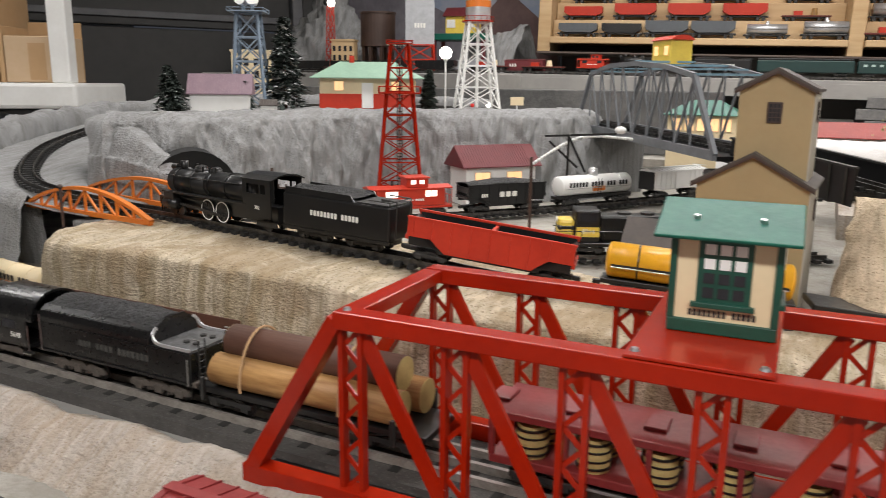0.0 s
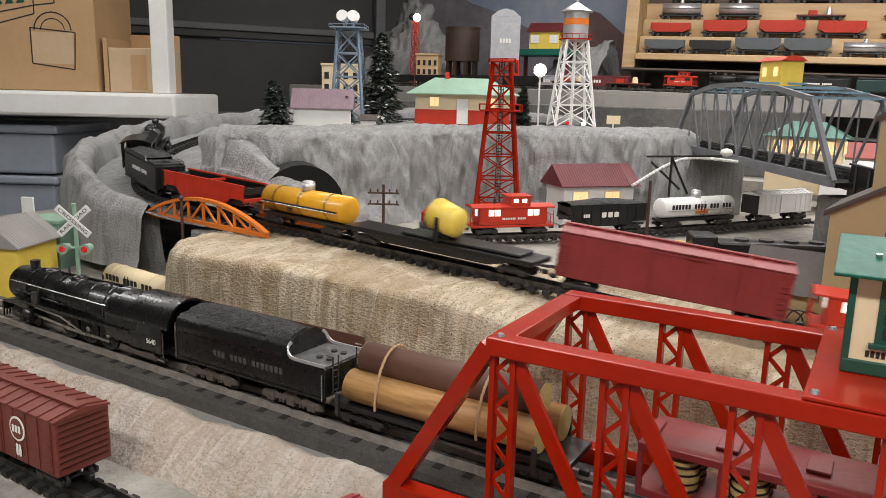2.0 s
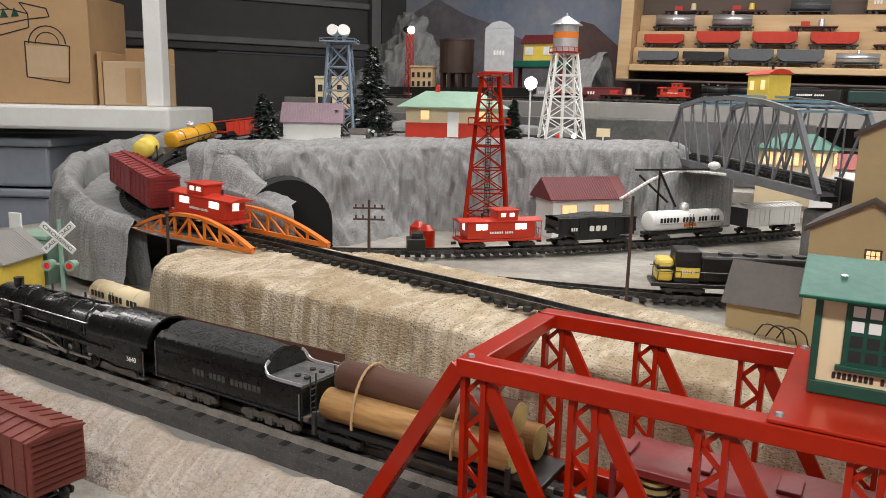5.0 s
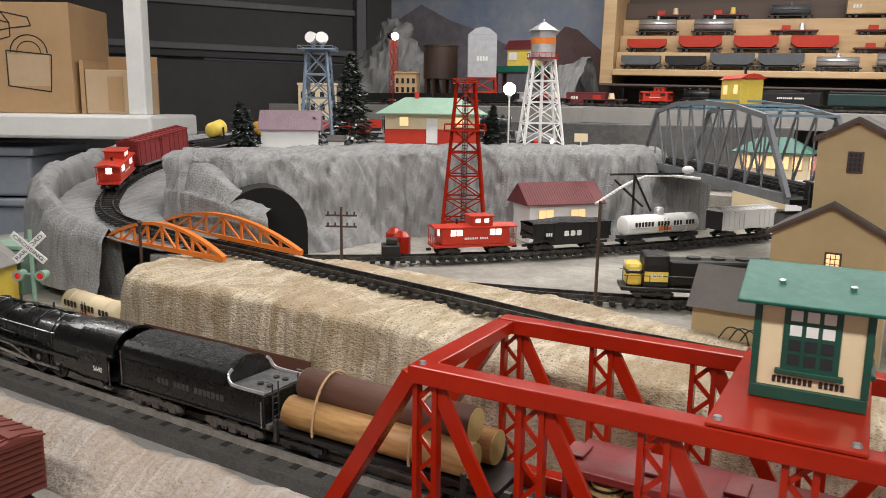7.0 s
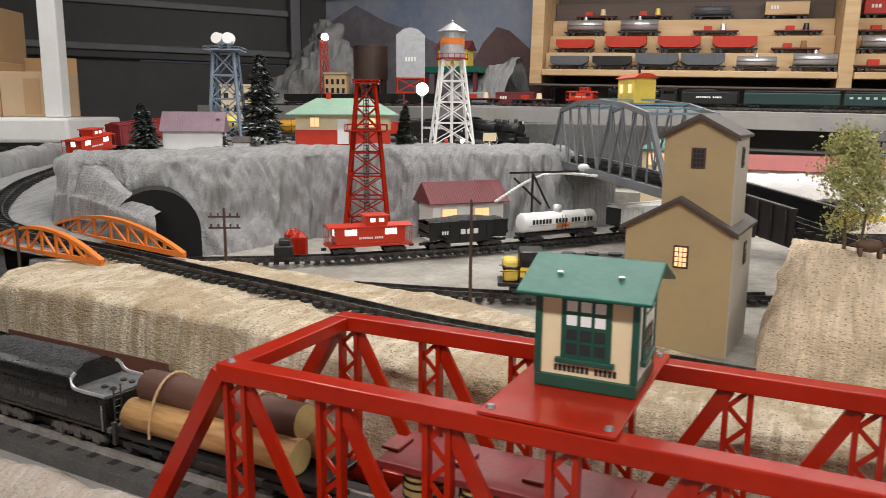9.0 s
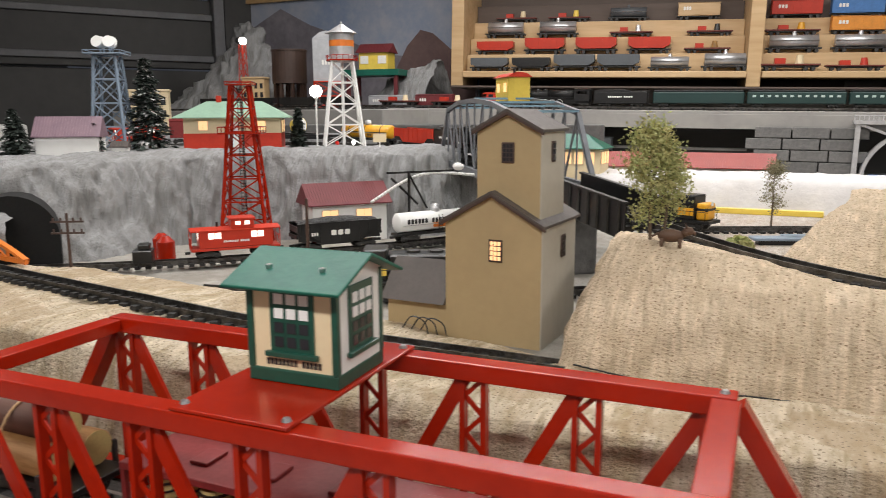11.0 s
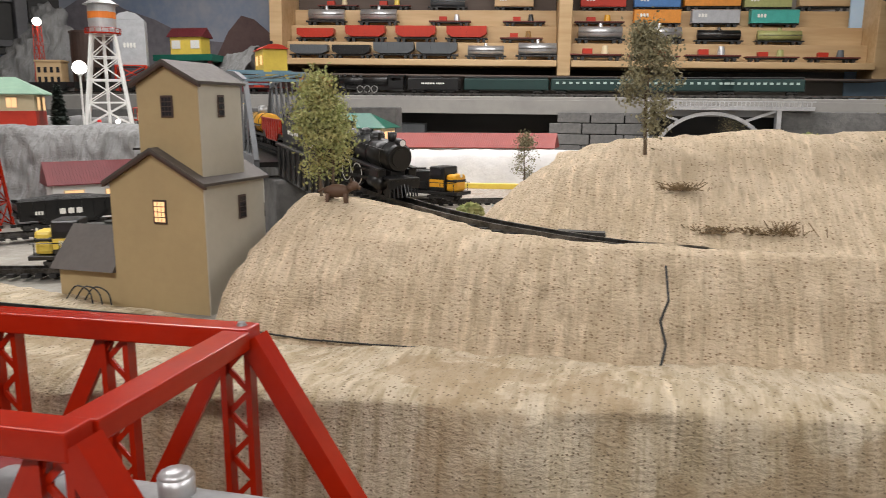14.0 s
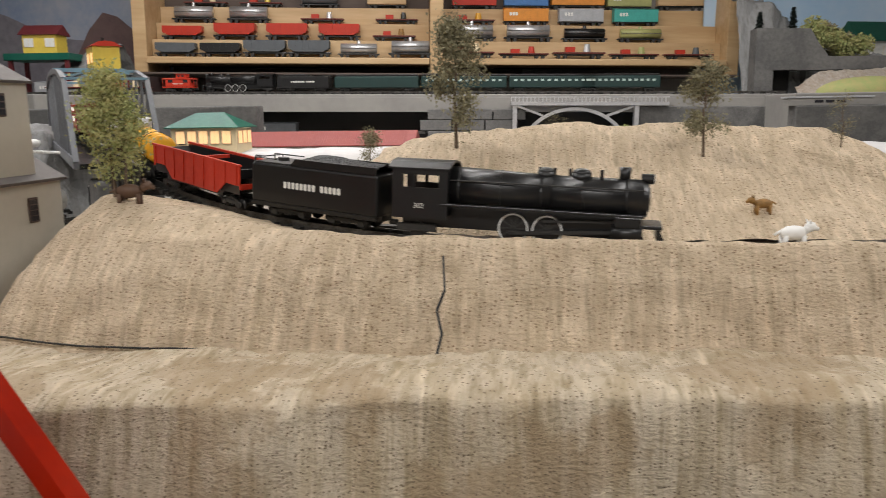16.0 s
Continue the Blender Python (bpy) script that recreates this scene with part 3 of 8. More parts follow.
TOPZ = [0.222, 0.238, 0.256, 0.282, 0.305, 0.322, 0.338, 0.35, 0.36, 0.36, 0.355]
scenery("curved_wall", land([zed(WALLC, [0.07] * 11, 0.045), zed(WALLC, [0.17] * 11, 0.03), zed(WALLC, [z - 0.02 for z in TOPZ], 0.02),
    zed(WALLC, TOPZ, 0.0), zed(WALLC, [z - 0.02 for z in TOPZ], -0.022), zed(WALLC, [z - 0.07 for z in TOPZ], -0.03), zed(WALLC, [0.12] * 11, -0.035)],
    330, 6, 0.008, 0.008, 22, 6), M_GREY, "curved grey plaster wall outside the climbing loop")
scenery("loop_roadbed", land([
    [(-0.99, 0.79, 0.2), (-1.1, 0.79, 0.207), (-1.26, 0.81, 0.218), (-1.41, 0.89, 0.238), (-1.53, 1.02, 0.258), (-1.62, 1.2, 0.279), (-1.66, 1.35, 0.294), (-1.72, 1.5, 0.302)],
    [(-0.99, 0.85, 0.2), (-1.1, 0.86, 0.207), (-1.23, 0.885, 0.218), (-1.345, 0.965, 0.237), (-1.43, 1.06, 0.256), (-1.50, 1.2, 0.276), (-1.53, 1.35, 0.293), (-1.59, 1.5, 0.302)],
    [(-1.0, 0.93, 0.2), (-1.09, 0.935, 0.207), (-1.18, 0.955, 0.218), (-1.26, 1.02, 0.237), (-1.33, 1.1, 0.256), (-1.39, 1.22, 0.276), (-1.42, 1.35, 0.293), (-1.47, 1.5, 0.302)],
    [(-1.0, 0.945, 0.1), (-1.08, 0.95, 0.1), (-1.15, 0.97, 0.1), (-1.22, 1.01, 0.1), (-1.28, 1.09, 0.1), (-1.34, 1.21, 0.1), (-1.4, 1.35, 0.1), (-1.45, 1.5, 0.1)]],
    160, 5, 0.003, 0, 20, 7), M_GREY, "grey plaster roadbed of the climbing loop")

# ---------------------------------------------------------------- tracks
MAIN = [(1.15, 1.02, .12), (.8, 1.02, .12), (.5, .99, .125), (.22, .93, .14), (.08, .89, .156), (-.05, .868, .165), (-.186, .845, .174), (-.325, .812, .188), (-.46, .79, .204),
        (-.70, .806, .213), (-.852, .838, .2125), (-.99, .85, .2155), (-1.11, .855, .223), (-1.24, .882, .233), (-1.355, .962, .251), (-1.475, 1.11, .276), (-1.585, 1.38, .306), (-1.61, 1.68, .326),
        (-1.5, 1.95, .333), (-1.26, 2.13, .335), (-.97, 2.15, .332), (-.68, 2.04, .324), (-.46, 1.83, .315), (-.115, 1.385, .30), (.05, 1.19, .277), (.2, 1.075, .257), (.35, 1.01, .244),
        (.5, .98, .235), (.7, .968, .227), (1.0, .97, .221), (1.3, 1.0, .221)]


def rail_bm(points, n, side, half, z0, z1):
    """A rail head-and-web strip beside the centre line."""
    line = glide(points, n)
    bm = bmesh.new()
    rows = []
    for i, p in enumerate(line):
        d = (line[min(i + 1, n - 1)] - line[max(i - 1, 0)])
        nrm = Vector((-d.y, d.x, 0)).normalized()
        rows.append([bm.verts.new(p + nrm * (side + o) + Vector((0, 0, z))) for o, z in ((-half, z0), (-half, z1), (half, z1), (half, z0))])
    for a, b in zip(rows, rows[1:]):
        for k in range(4):
            bm.faces.new((a[k], a[(k + 1) % 4], b[(k + 1) % 4], b[k]))
    bmesh.ops.recalc_face_normals(bm, faces=bm.faces[:])
    return bm


def track(label, points, n, gauge=0.0225, ties=0.017, third=False, tie_len=0.042, height=0.008, width=0.0022):
    t = thing("track", label, "track", kind="structure")
    for s in (-gauge / 2, gauge / 2) + ((0,) if third else ()):
        part("rail", rail_bm(points, n, s, width / 2, -height, 0), M_RAIL if third else M_DARKRAIL, t)
    line = glide(points, 400)
    length = sum((b - a).length for a, b in zip(line, line[1:]))
    count = int(length / ties)
    line = glide(points, count)
    bm = bmesh.new()
    for i, p in enumerate(line):
        d = line[min(i + 1, count - 1)] - line[max(i - 1, 0)]
        m = Matrix.Translation(p) @ pose(0, 0, -height, 0, 0, math.degrees(math.atan2(d.y, d.x)))
        bmesh.ops.create_cube(bm, size=1, matrix=m @ Matrix.Diagonal((0.009, tie_len, 0.005, 1)))
    tagged(part("ties", bm, M_TIE, t), kind="stuff")
    return t


track("climbing main line of tinplate rails on black ties", MAIN, 500)
NEAR = [(-1.88, 0.56, 0.098), (-1.2, 0.556, 0.098), (-0.5, 0.548, 0.098), (0.3, 0.553, 0.098), (1.25, 0.555, 0.098)]
track("front track of tinplate rails over dark ballast", NEAR, 60, 0.044, 0.03, True, 0.068, 0.009, 0.0042)
FRONTLOW = [(-1.88, 0.356, 0.066), (-0.9, 0.356, 0.066), (-0.4, 0.352, 0.066), (0.5, 0.34, 0.066)]
track("low front track partly in view", FRONTLOW, 40)
YARD = [(-0.95, 0.985, 0.168), (-0.8, 1.09, 0.168), (-0.68, 1.2, 0.168), (-0.53, 1.375, 0.168), (-0.40, 1.56, 0.168), (-0.25, 1.80, 0.168)]
track("yard siding of tinplate rails behind the main line", YARD, 60)
SPUR = [(-0.56, 0.99, 0.168), (-0.43, 1.03, 0.166), (-0.30, 1.075, 0.165), (-0.12, 1.16, 0.165), (0.0, 1.24, 0.165)]
track("short spur of tinplate rails beside the mill", SPUR, 50)
bm = rail_bm(NEAR, 60, 0, 0.047, -0.0205, -0.0069)
bal = solo("ballast_strip", bm, M_BALLAST, "dark grey rubber roadbed strip under the front track", "roadbed", kind="structure")

# ---------------------------------------------------------------- red through-truss bridge
def lattice(x, y, z0, z1, wid, bm):
    """An upright of two flanges with zigzag lacing."""
    for s in (-1, 1):
        box(x + s * wid / 2 - 0.002, x + s * wid / 2 + 0.002, y - 0.004, y + 0.004, z0, z1, 0, bm)
    k = max(3, int((z1 - z0) / (wid * 0.85)))
    h = (z1 - z0) / k
    for i in range(k):
        a, b = (-1, 1) if i % 2 == 0 else (1, -1)
        bar((x + a * wid * 0.42, y, z0 + i * h), (x + b * wid * 0.42, y, z0 + (i + 1) * h), 0.0016, 0.0035, bm)
    return bm


bridge = thing("truss_bridge", "glossy red painted metal through-truss bridge over the front track", "bridge", pose(0, 0, 0, 0, 0, 1.2))
XL, XR, YN, YF, ZT, ZB = -0.307, 0.2185, 0.473, 0.6245, 0.2405, 0.092
for y in (YN, YF):
    part("top_chord", box(XL, XR, y - 0.0085, y + 0.0085, ZT - 0.0135, ZT, 0.0012), M_RED, bridge)
    part("bottom_chord", box(XL - 0.09, XR + 0.09, y - 0.008, y + 0.008, ZB - 0.008, ZB + 0.008, 0.001), M_RED, bridge)
    for x, s in ((XL, -1), (XR, 1)):
        part("end_post", bar((x + s * -0.001, y, ZT - 0.0075), (x + s * 0.085, y, ZB), 0.0155, 0.0125), M_RED, bridge)
    n = 7
    step = (XR - XL) / n
    for i in range(n):
        x = XL + 0.012 + (XR - XL - 0.024) * i / (n - 1)
        part("lattice_post", lattice(x, y, ZB + 0.006, ZT - 0.013, 0.0165, bmesh.new()), M_RED, bridge)
        if i < n - 1:
            x1 = XL + 0.012 + (XR - XL - 0.024) * (i + 1) / (n - 1)
            a, b = (x + 0.008, x1 - 0.004) if i < n // 2 else (x1 - 0.008, x + 0.004)
            part("diagonal", bar((a, y, ZT - 0.0145), (b, y, ZB + 0.004), 0.004, 0.011), M_RED, bridge)
for x in (XL + 0.007, XR - 0.007):
    part("portal_beam", box(x - 0.009, x + 0.009, YN + 0.0088, YF - 0.0088, ZT - 0.012, ZT - 0.001, 0.001), M_RED, bridge)
part("platform", box(-0.098, -0.012, YN - 0.0085, YF + 0.0085, ZT + 0.0005, ZT + 0.003, 0.0008), M_RED, bridge)
part("bridge_floor", box(XL - 0.09, XR + 0.09, YN + 0.0085, YF - 0.0085, 0.079, 0.0835), M_BLACK, bridge)
riv = part("rivet", rod((0, 0, 0), (0, 0, 0.002), 0.0032, None, 12, 0.0022), M_RIVET, bridge, "dull metal screw head", pose(-0.092, YN, ZT + 0.003))
for x, y in ((-0.018, YN), (-0.092, YF), (-0.018, YF), (XL + 0.008, YN), (XR - 0.008, YF)):
    same(riv, pose(x, y, ZT + (0.003 if -0.1 < x < 0 else 0.0)))

# signal cabin on the bridge
CABIN = pose(-0.0608, 0.5555, 0.2437, 0, 0, 2.4)
cabin = thing("bridge_cabin", "tin cabin with green roof and cream front on the bridge", "cabin", CABIN)
W, D, H = 0.0318, 0.0298, 0.071
part("body", box(-W, W, -D, D, 0.008, H - 0.002, 0.0006), M_CREAM, cabin)
part("side_wall", prism([(-D, 0.008), (D, 0.008), (D, H - 0.001), (0, H + 0.0105), (-D, H - 0.001)], W + 0.0002, W + 0.0012, axis="x"), M_CREAMW, cabin, "white painted side wall")
part("side_wall", prism([(-D, 0.008), (D, 0.008), (D, H - 0.001), (0, H + 0.0105), (-D, H - 0.001)], -W - 0.0012, -W - 0.0002, axis="x"), M_CREAMW, cabin, "white painted side wall")
part("plinth", box(-W - 0.002, W + 0.002, -D - 0.002, D + 0.002, 0, 0.009, 0.0008), M_DKGREEN, cabin, "dark green plinth")
for x in (-W, W):
    for y in (-D, D):
        part("corner_post", box(x - 0.0022, x + 0.0022, y - 0.0022, y + 0.0022, 0.009, H - 0.002, 0.0005), M_DKGREEN, cabin, "dark green corner strip")
for s in (-1, 1):
    rb = bmesh.new()
    box(-W - 0.0117, W + 0.0117, 0, 0.0492, -0.0012, 0.0012, 0.0008, rb)
    part("roof_slope", rb, M_GREEN, cabin, "green painted roof slope", pose(0, 0, H + 0.0125, 0, 0, 0) @ pose(0, 0, 0, -22, 0, 0 if s > 0 else 180))
for x in (-0.02, 0.02):
    part("roof_screw", rod((x, -0.024, H + 0.003), (x, -0.0246, H + 0.0062), 0.002, None, 10), M_STEEL, cabin, "bright roof screw")


def cabin_window(m):
    win = part("window", box(-0.0165, 0.0165, -0.0012, 0, -0.022, 0.022, 0.0005), M_DKGREEN, cabin, "green window frame with many panes", m)
    for i in range(3):
        for j in range(4):
            x, z = -0.0093 + i * 0.0093, -0.015 + j * 0.0095
            part("pane", box(x - 0.0034, x + 0.0034, -0.0018, -0.0013, z - 0.0034, z + 0.0034), M_WHITE if j > 1 else M_WINDOW, win)
    part("sill", box(-0.0195, 0.0195, -0.004, -0.0005, -0.025, -0.0215, 0.0005), M_DKGREEN, win)
    return win


cabin_window(pose(0.0, -D - 0.0003, 0.043))
cabin_window(pose(W + 0.0014, 0.0, 0.043, 0, 0, 90))

# ---------------------------------------------------------------- tan mill
MILL = pose(-0.0213, 0.9406, 0.1362, 0, 0, -3.2)
mill = thing("mill_building", "tall tan card mill with stepped gable towers and brown roofs", "building", MILL)


def gable(x0, x1, y0, y1, z0, ze, zr, name, material, over=0.006):
    """A gabled block, ridge along y, with roof slopes; the +x side is coloured paler and greyer."""
    xm = (x0 + x1) / 2
    part(name, prism([(x0, z0), (x1, z0), (x1, ze), (xm, zr), (x0, ze)], y0, y1), material, mill)
    part("side_wall", box(x1 + 0.0002, x1 + 0.0014, y0 + 0.0005, y1, z0, ze - 0.001), M_MILLPALE, mill, "paler grey side wall")
    rise = (zr - ze) / (xm - x0)
    for s in (-1, 1):
        xe = (x0 - over) if s < 0 else (x1 + over)
        zo = ze - rise * over
        part("roof_slope", prism([(xm, zr + 0.0012), (xe, zo + 0.0012), (xe, zo + 0.0042), (xm, zr + 0.0046)], y0 - 0.006, y1 + 0.006), M_MILLROOF, mill, "brown-grey roof slope")
        part("verge_board", prism([(xm, zr - 0.002), (xe, zo - 0.002), (xe, zo + 0.0012), (xm, zr + 0.0012)], y0 - 0.0058, y0 - 0.0008), M_TRIM, mill, "dark brown verge board")


gable(-0.120, 0, 0, 0.118, 0.005, 0.1565, 0.190, "tower_block", M_MILL)
gable(-0.083, -0.006, 0.0094, 0.0876, 0.15, 0.262, 0.282, "upper_tower", M_MILL, 0.005)
part("annex", box(-0.204, -0.1205, 0.004, 0.075, 0.005, 0.056), M_MILL, mill)
part("annex_roof", prism([(0.0, 0.054), (0.036, 0.098), (0.08, 0.0565), (0.08, 0.060), (0.036, 0.102), (-0.006, 0.055)], -0.209, -0.1208, axis="x"), M_MILLROOF, mill, "brown-grey lean-to roof")


def mill_window(x, z, w, h, lit, side=False, y=0.0):
    m = pose(x, y - 0.0004, z) if not side else pose(0.0018, x, z, 0, 0, 90)
    f = part("window", box(-w / 2 - 0.0016, w / 2 + 0.0016, -0.0012, 0, -h / 2 - 0.0016, h / 2 + 0.0016, 0.0006), M_TRIM, mill, "small window with dark frame", m)
    for i in range(3):
        for j in range(4):
            px, pz = -w / 2 + (i + 0.5) * w / 3, -h / 2 + (j + 0.5) * h / 4
            part("pane", box(px - w / 6 + 0.0005, px + w / 6 - 0.0005, -0.0016, -0.0012, pz - h / 8 + 0.0005, pz + h / 8 - 0.0005), M_LITWIN if lit else M_WINDOW, f)


mill_window(-0.055, 0.1255, 0.014, 0.023, True)
mill_window(-0.0445, 0.2375, 0.0125, 0.020, False, y=0.0094)
mill_window(0.07, 0.1255, 0.012, 0.024, False, True)
w2 = part("window", box(-0.006, 0.006, -0.0012, 0, -0.012, 0.012, 0.0005), M_TRIM, mill, "small window with dark frame", pose(-0.0042, 0.047, 0.238, 0, 0, 90))
for i in range(2):
    for j in range(3):
        part("pane", box(-0.0048 + i * 0.005, -0.0004 + i * 0.005, -0.0016, -0.0012, -0.010 + j * 0.007, -0.0045 + j * 0.007), M_WINDOW, w2)


# ---------------------------------------------------------------- rolling stock
def bars(pattern, size, material, parent, m, width=None, name="lettering"):
    """A row of plain bars, one for each sign of an emblem or name."""
    bm = bmesh.new()
    n = len(pattern)
    w = (width or size * 0.75 * n) / n
    for i, c in enumerate(pattern):
        if c == " ":
            continue
        x = (i - (n - 1) / 2) * w
        hgt = size * (0.5 if c in "xo" else 0.42)
        box(x - w * 0.36, x + w * 0.36, -hgt, hgt, 0, 0.0003, 0, bm)
        if c in "xo":
            box(x - w * 0.12, x + w * 0.12, -hgt * 1.15, hgt * 1.15, 0, 0.00025, 0, bm)
    return part(name, bm, material, parent, "", m)


def wheel_bm(r, w, y, x, bm=None):
    return rod((x, y - w / 2, r), (x, y + w / 2, r), r, bm, 18)


def truck(parent, x, r=0.0065, base=0.028, gauge=0.0225, frame_mat=None):
    fm = frame_mat or M_IRON
    bm = bmesh.new()
    for s in (-1, 1):
        y = s * (gauge / 2 + 0.005)
        box(-base * 0.72, base * 0.72, y - 0.0014, y + 0.0014, r * 0.9, r * 1.55, 0.0008, bm)
        for k in (-1, 1):
            box(k * base / 2 - 0.0045, k * base / 2 + 0.0045, y - 0.002, y + 0.002, r * 0.5, r * 1.5, 0.001, bm)
        bar((-base * 0.5, y, r * 1.5), (0, y, r * 2.0), 0.002, 0.002, bm)
        bar((base * 0.5, y, r * 1.5), (0, y, r * 2.0), 0.002, 0.002, bm)
        for k in range(3):
            rod((0.0035 * (k - 1), y, r * 0.7), (0.0035 * (k - 1), y, r * 1.7), 0.0014, bm, 6)
    box(-0.006, 0.006, -gauge / 2 - 0.004, gauge / 2 + 0.004, r * 1.2, r * 2.1, 0.0006, bm)
    t = part("truck", bm, fm, parent, "dark cast wheel truck", pose(x, 0, 0))
    for k in (-1, 1):
        b2 = bmesh.new()
        for s in (-1, 1):
            wheel_bm(r, 0.003, s * gauge / 2, k * base / 2, b2)
        rod((k * base / 2, -gauge / 2, r), (k * base / 2, gauge / 2, r), 0.0012, b2)
        part("wheelset", b2, M_IRON, t, "", None, True)
    return t


def couplers(parent, x0, x1, z=0.011):
    for x, s in ((x0, -1), (x1, 1)):
        part("coupler", box(min(x, x + s * 0.009), max(x, x + s * 0.009), -0.0025, 0.0025, z - 0.0025, z + 0.0025, 0.0008), M_BLACK, parent)


def hopper_car(L, body_mat, label, load=None, mark=None, W=0.024, top=0.052, group="freight cars"):
    car = thing("hopper_car", label, "train car", group=group)
    h = L / 2
    side = [(-h, 0.030), (-h + 0.028, 0.030), (-h + 0.045, 0.016), (h - 0.045, 0.016), (h - 0.028, 0.030), (h, 0.030), (h, top), (-h, top)]
    for s in (-1, 1):
        part("side_panel", prism(side, s * W - 0.0008, s * W + 0.0008), body_mat, car)
        x = s * h
        part("slope_sheet", prism([(x, top - 0.004), (x, top - 0.014), (x - s * 0.038, 0.016), (x - s * 0.041, 0.018), (x - s * 0.003, top - 0.004)], -W + 0.001, W - 0.001), M_BLACK, car, "black inner slope sheet")
    for s in (-1, 1):
        part("inner_lining", box(-h + 0.002, h - 0.002, s * (W - 0.0014) - 0.0004, s * (W - 0.0014) + 0.0004, 0.02, top - 0.0015), M_BLACK, car, "black hopper inside")
    part("hopper_floor", box(-h + 0.036, h - 0.036, -W + 0.001, W - 0.001, 0.014, 0.018), M_BLACK, car)
    part("underframe", box(-h, h, -0.006, 0.006, 0.009, 0.014, 0.001), M_BLACK, car)
    bm = bmesh.new()
    for i in range(9):
        x = -h + 0.006 + (L - 0.012) * i / 8
        zb = 0.031 if abs(x) > h - 0.03 else 0.018
        for s in (-1, 1):
            box(x - 0.0009, x + 0.0009, s * (W + 0.0012) - 0.0007, s * (W + 0.0012) + 0.0007, zb, top, 0, bm)
    tagged(part("side_ribs", bm, body_mat, car), kind="stuff")
    part("top_rim", (lambda b: [box(-h - 0.001, h + 0.001, s * W - 0.0016, s * W + 0.0016, top - 0.001, top + 0.0015, 0, b) for s in (-1, 1)] and b)(bmesh.new()), body_mat, car)
    for s in (-1, 1):
        part("end_beam", box(s * h - 0.002, s * h + 0.002, -W, W, 0.026, 0.032, 0.0006), body_mat, car)
        lad = bmesh.new()
        for k in range(5):
            rod((s * (h + 0.001), 0.010, 0.03 + k * 0.005), (s * (h + 0.001), 0.020, 0.03 + k * 0.005), 0.0006, lad, 5)
        part("ladder", lad, M_BLACK, car)
    if load:
        bm = land([[(-h + 0.004, y, top - 0.002 + 0.006 * (1 - (y / W) ** 2)), (0, y, top + 0.001 + 0.008 * (1 - (y / W) ** 2)), (h - 0.004, y, top - 0.002 + 0.006 * (1 - (y / W) ** 2))] for y in (-W + 0.002, -0.012, 0, 0.012, W - 0.002)], 60, 4, 0.002, 0, 1, 9)
        part("coal_load", bm, M_COAL, car, "heaped black coal", None, True)
    else:
        part("inner_brace", box(-0.002, 0.002, -W, W, top - 0.006, top - 0.002), body_mat, car)
    if mark:
        for s, f in ((-1, FRONT), (1, BACK)):
            bars(mark, 0.009, M_LETTER, car, pose(0, s * (W + 0.0021), 0.034) @ f, 0.04)
            bars("xox", 0.006, M_LETTER, car, pose(s * 0.05, s * (W + 0.0021), 0.033) @ f, 0.014)
    for s in (-1, 1):
        truck(car, s * (h - 0.028))
    couplers(car, -h, h)
    return car


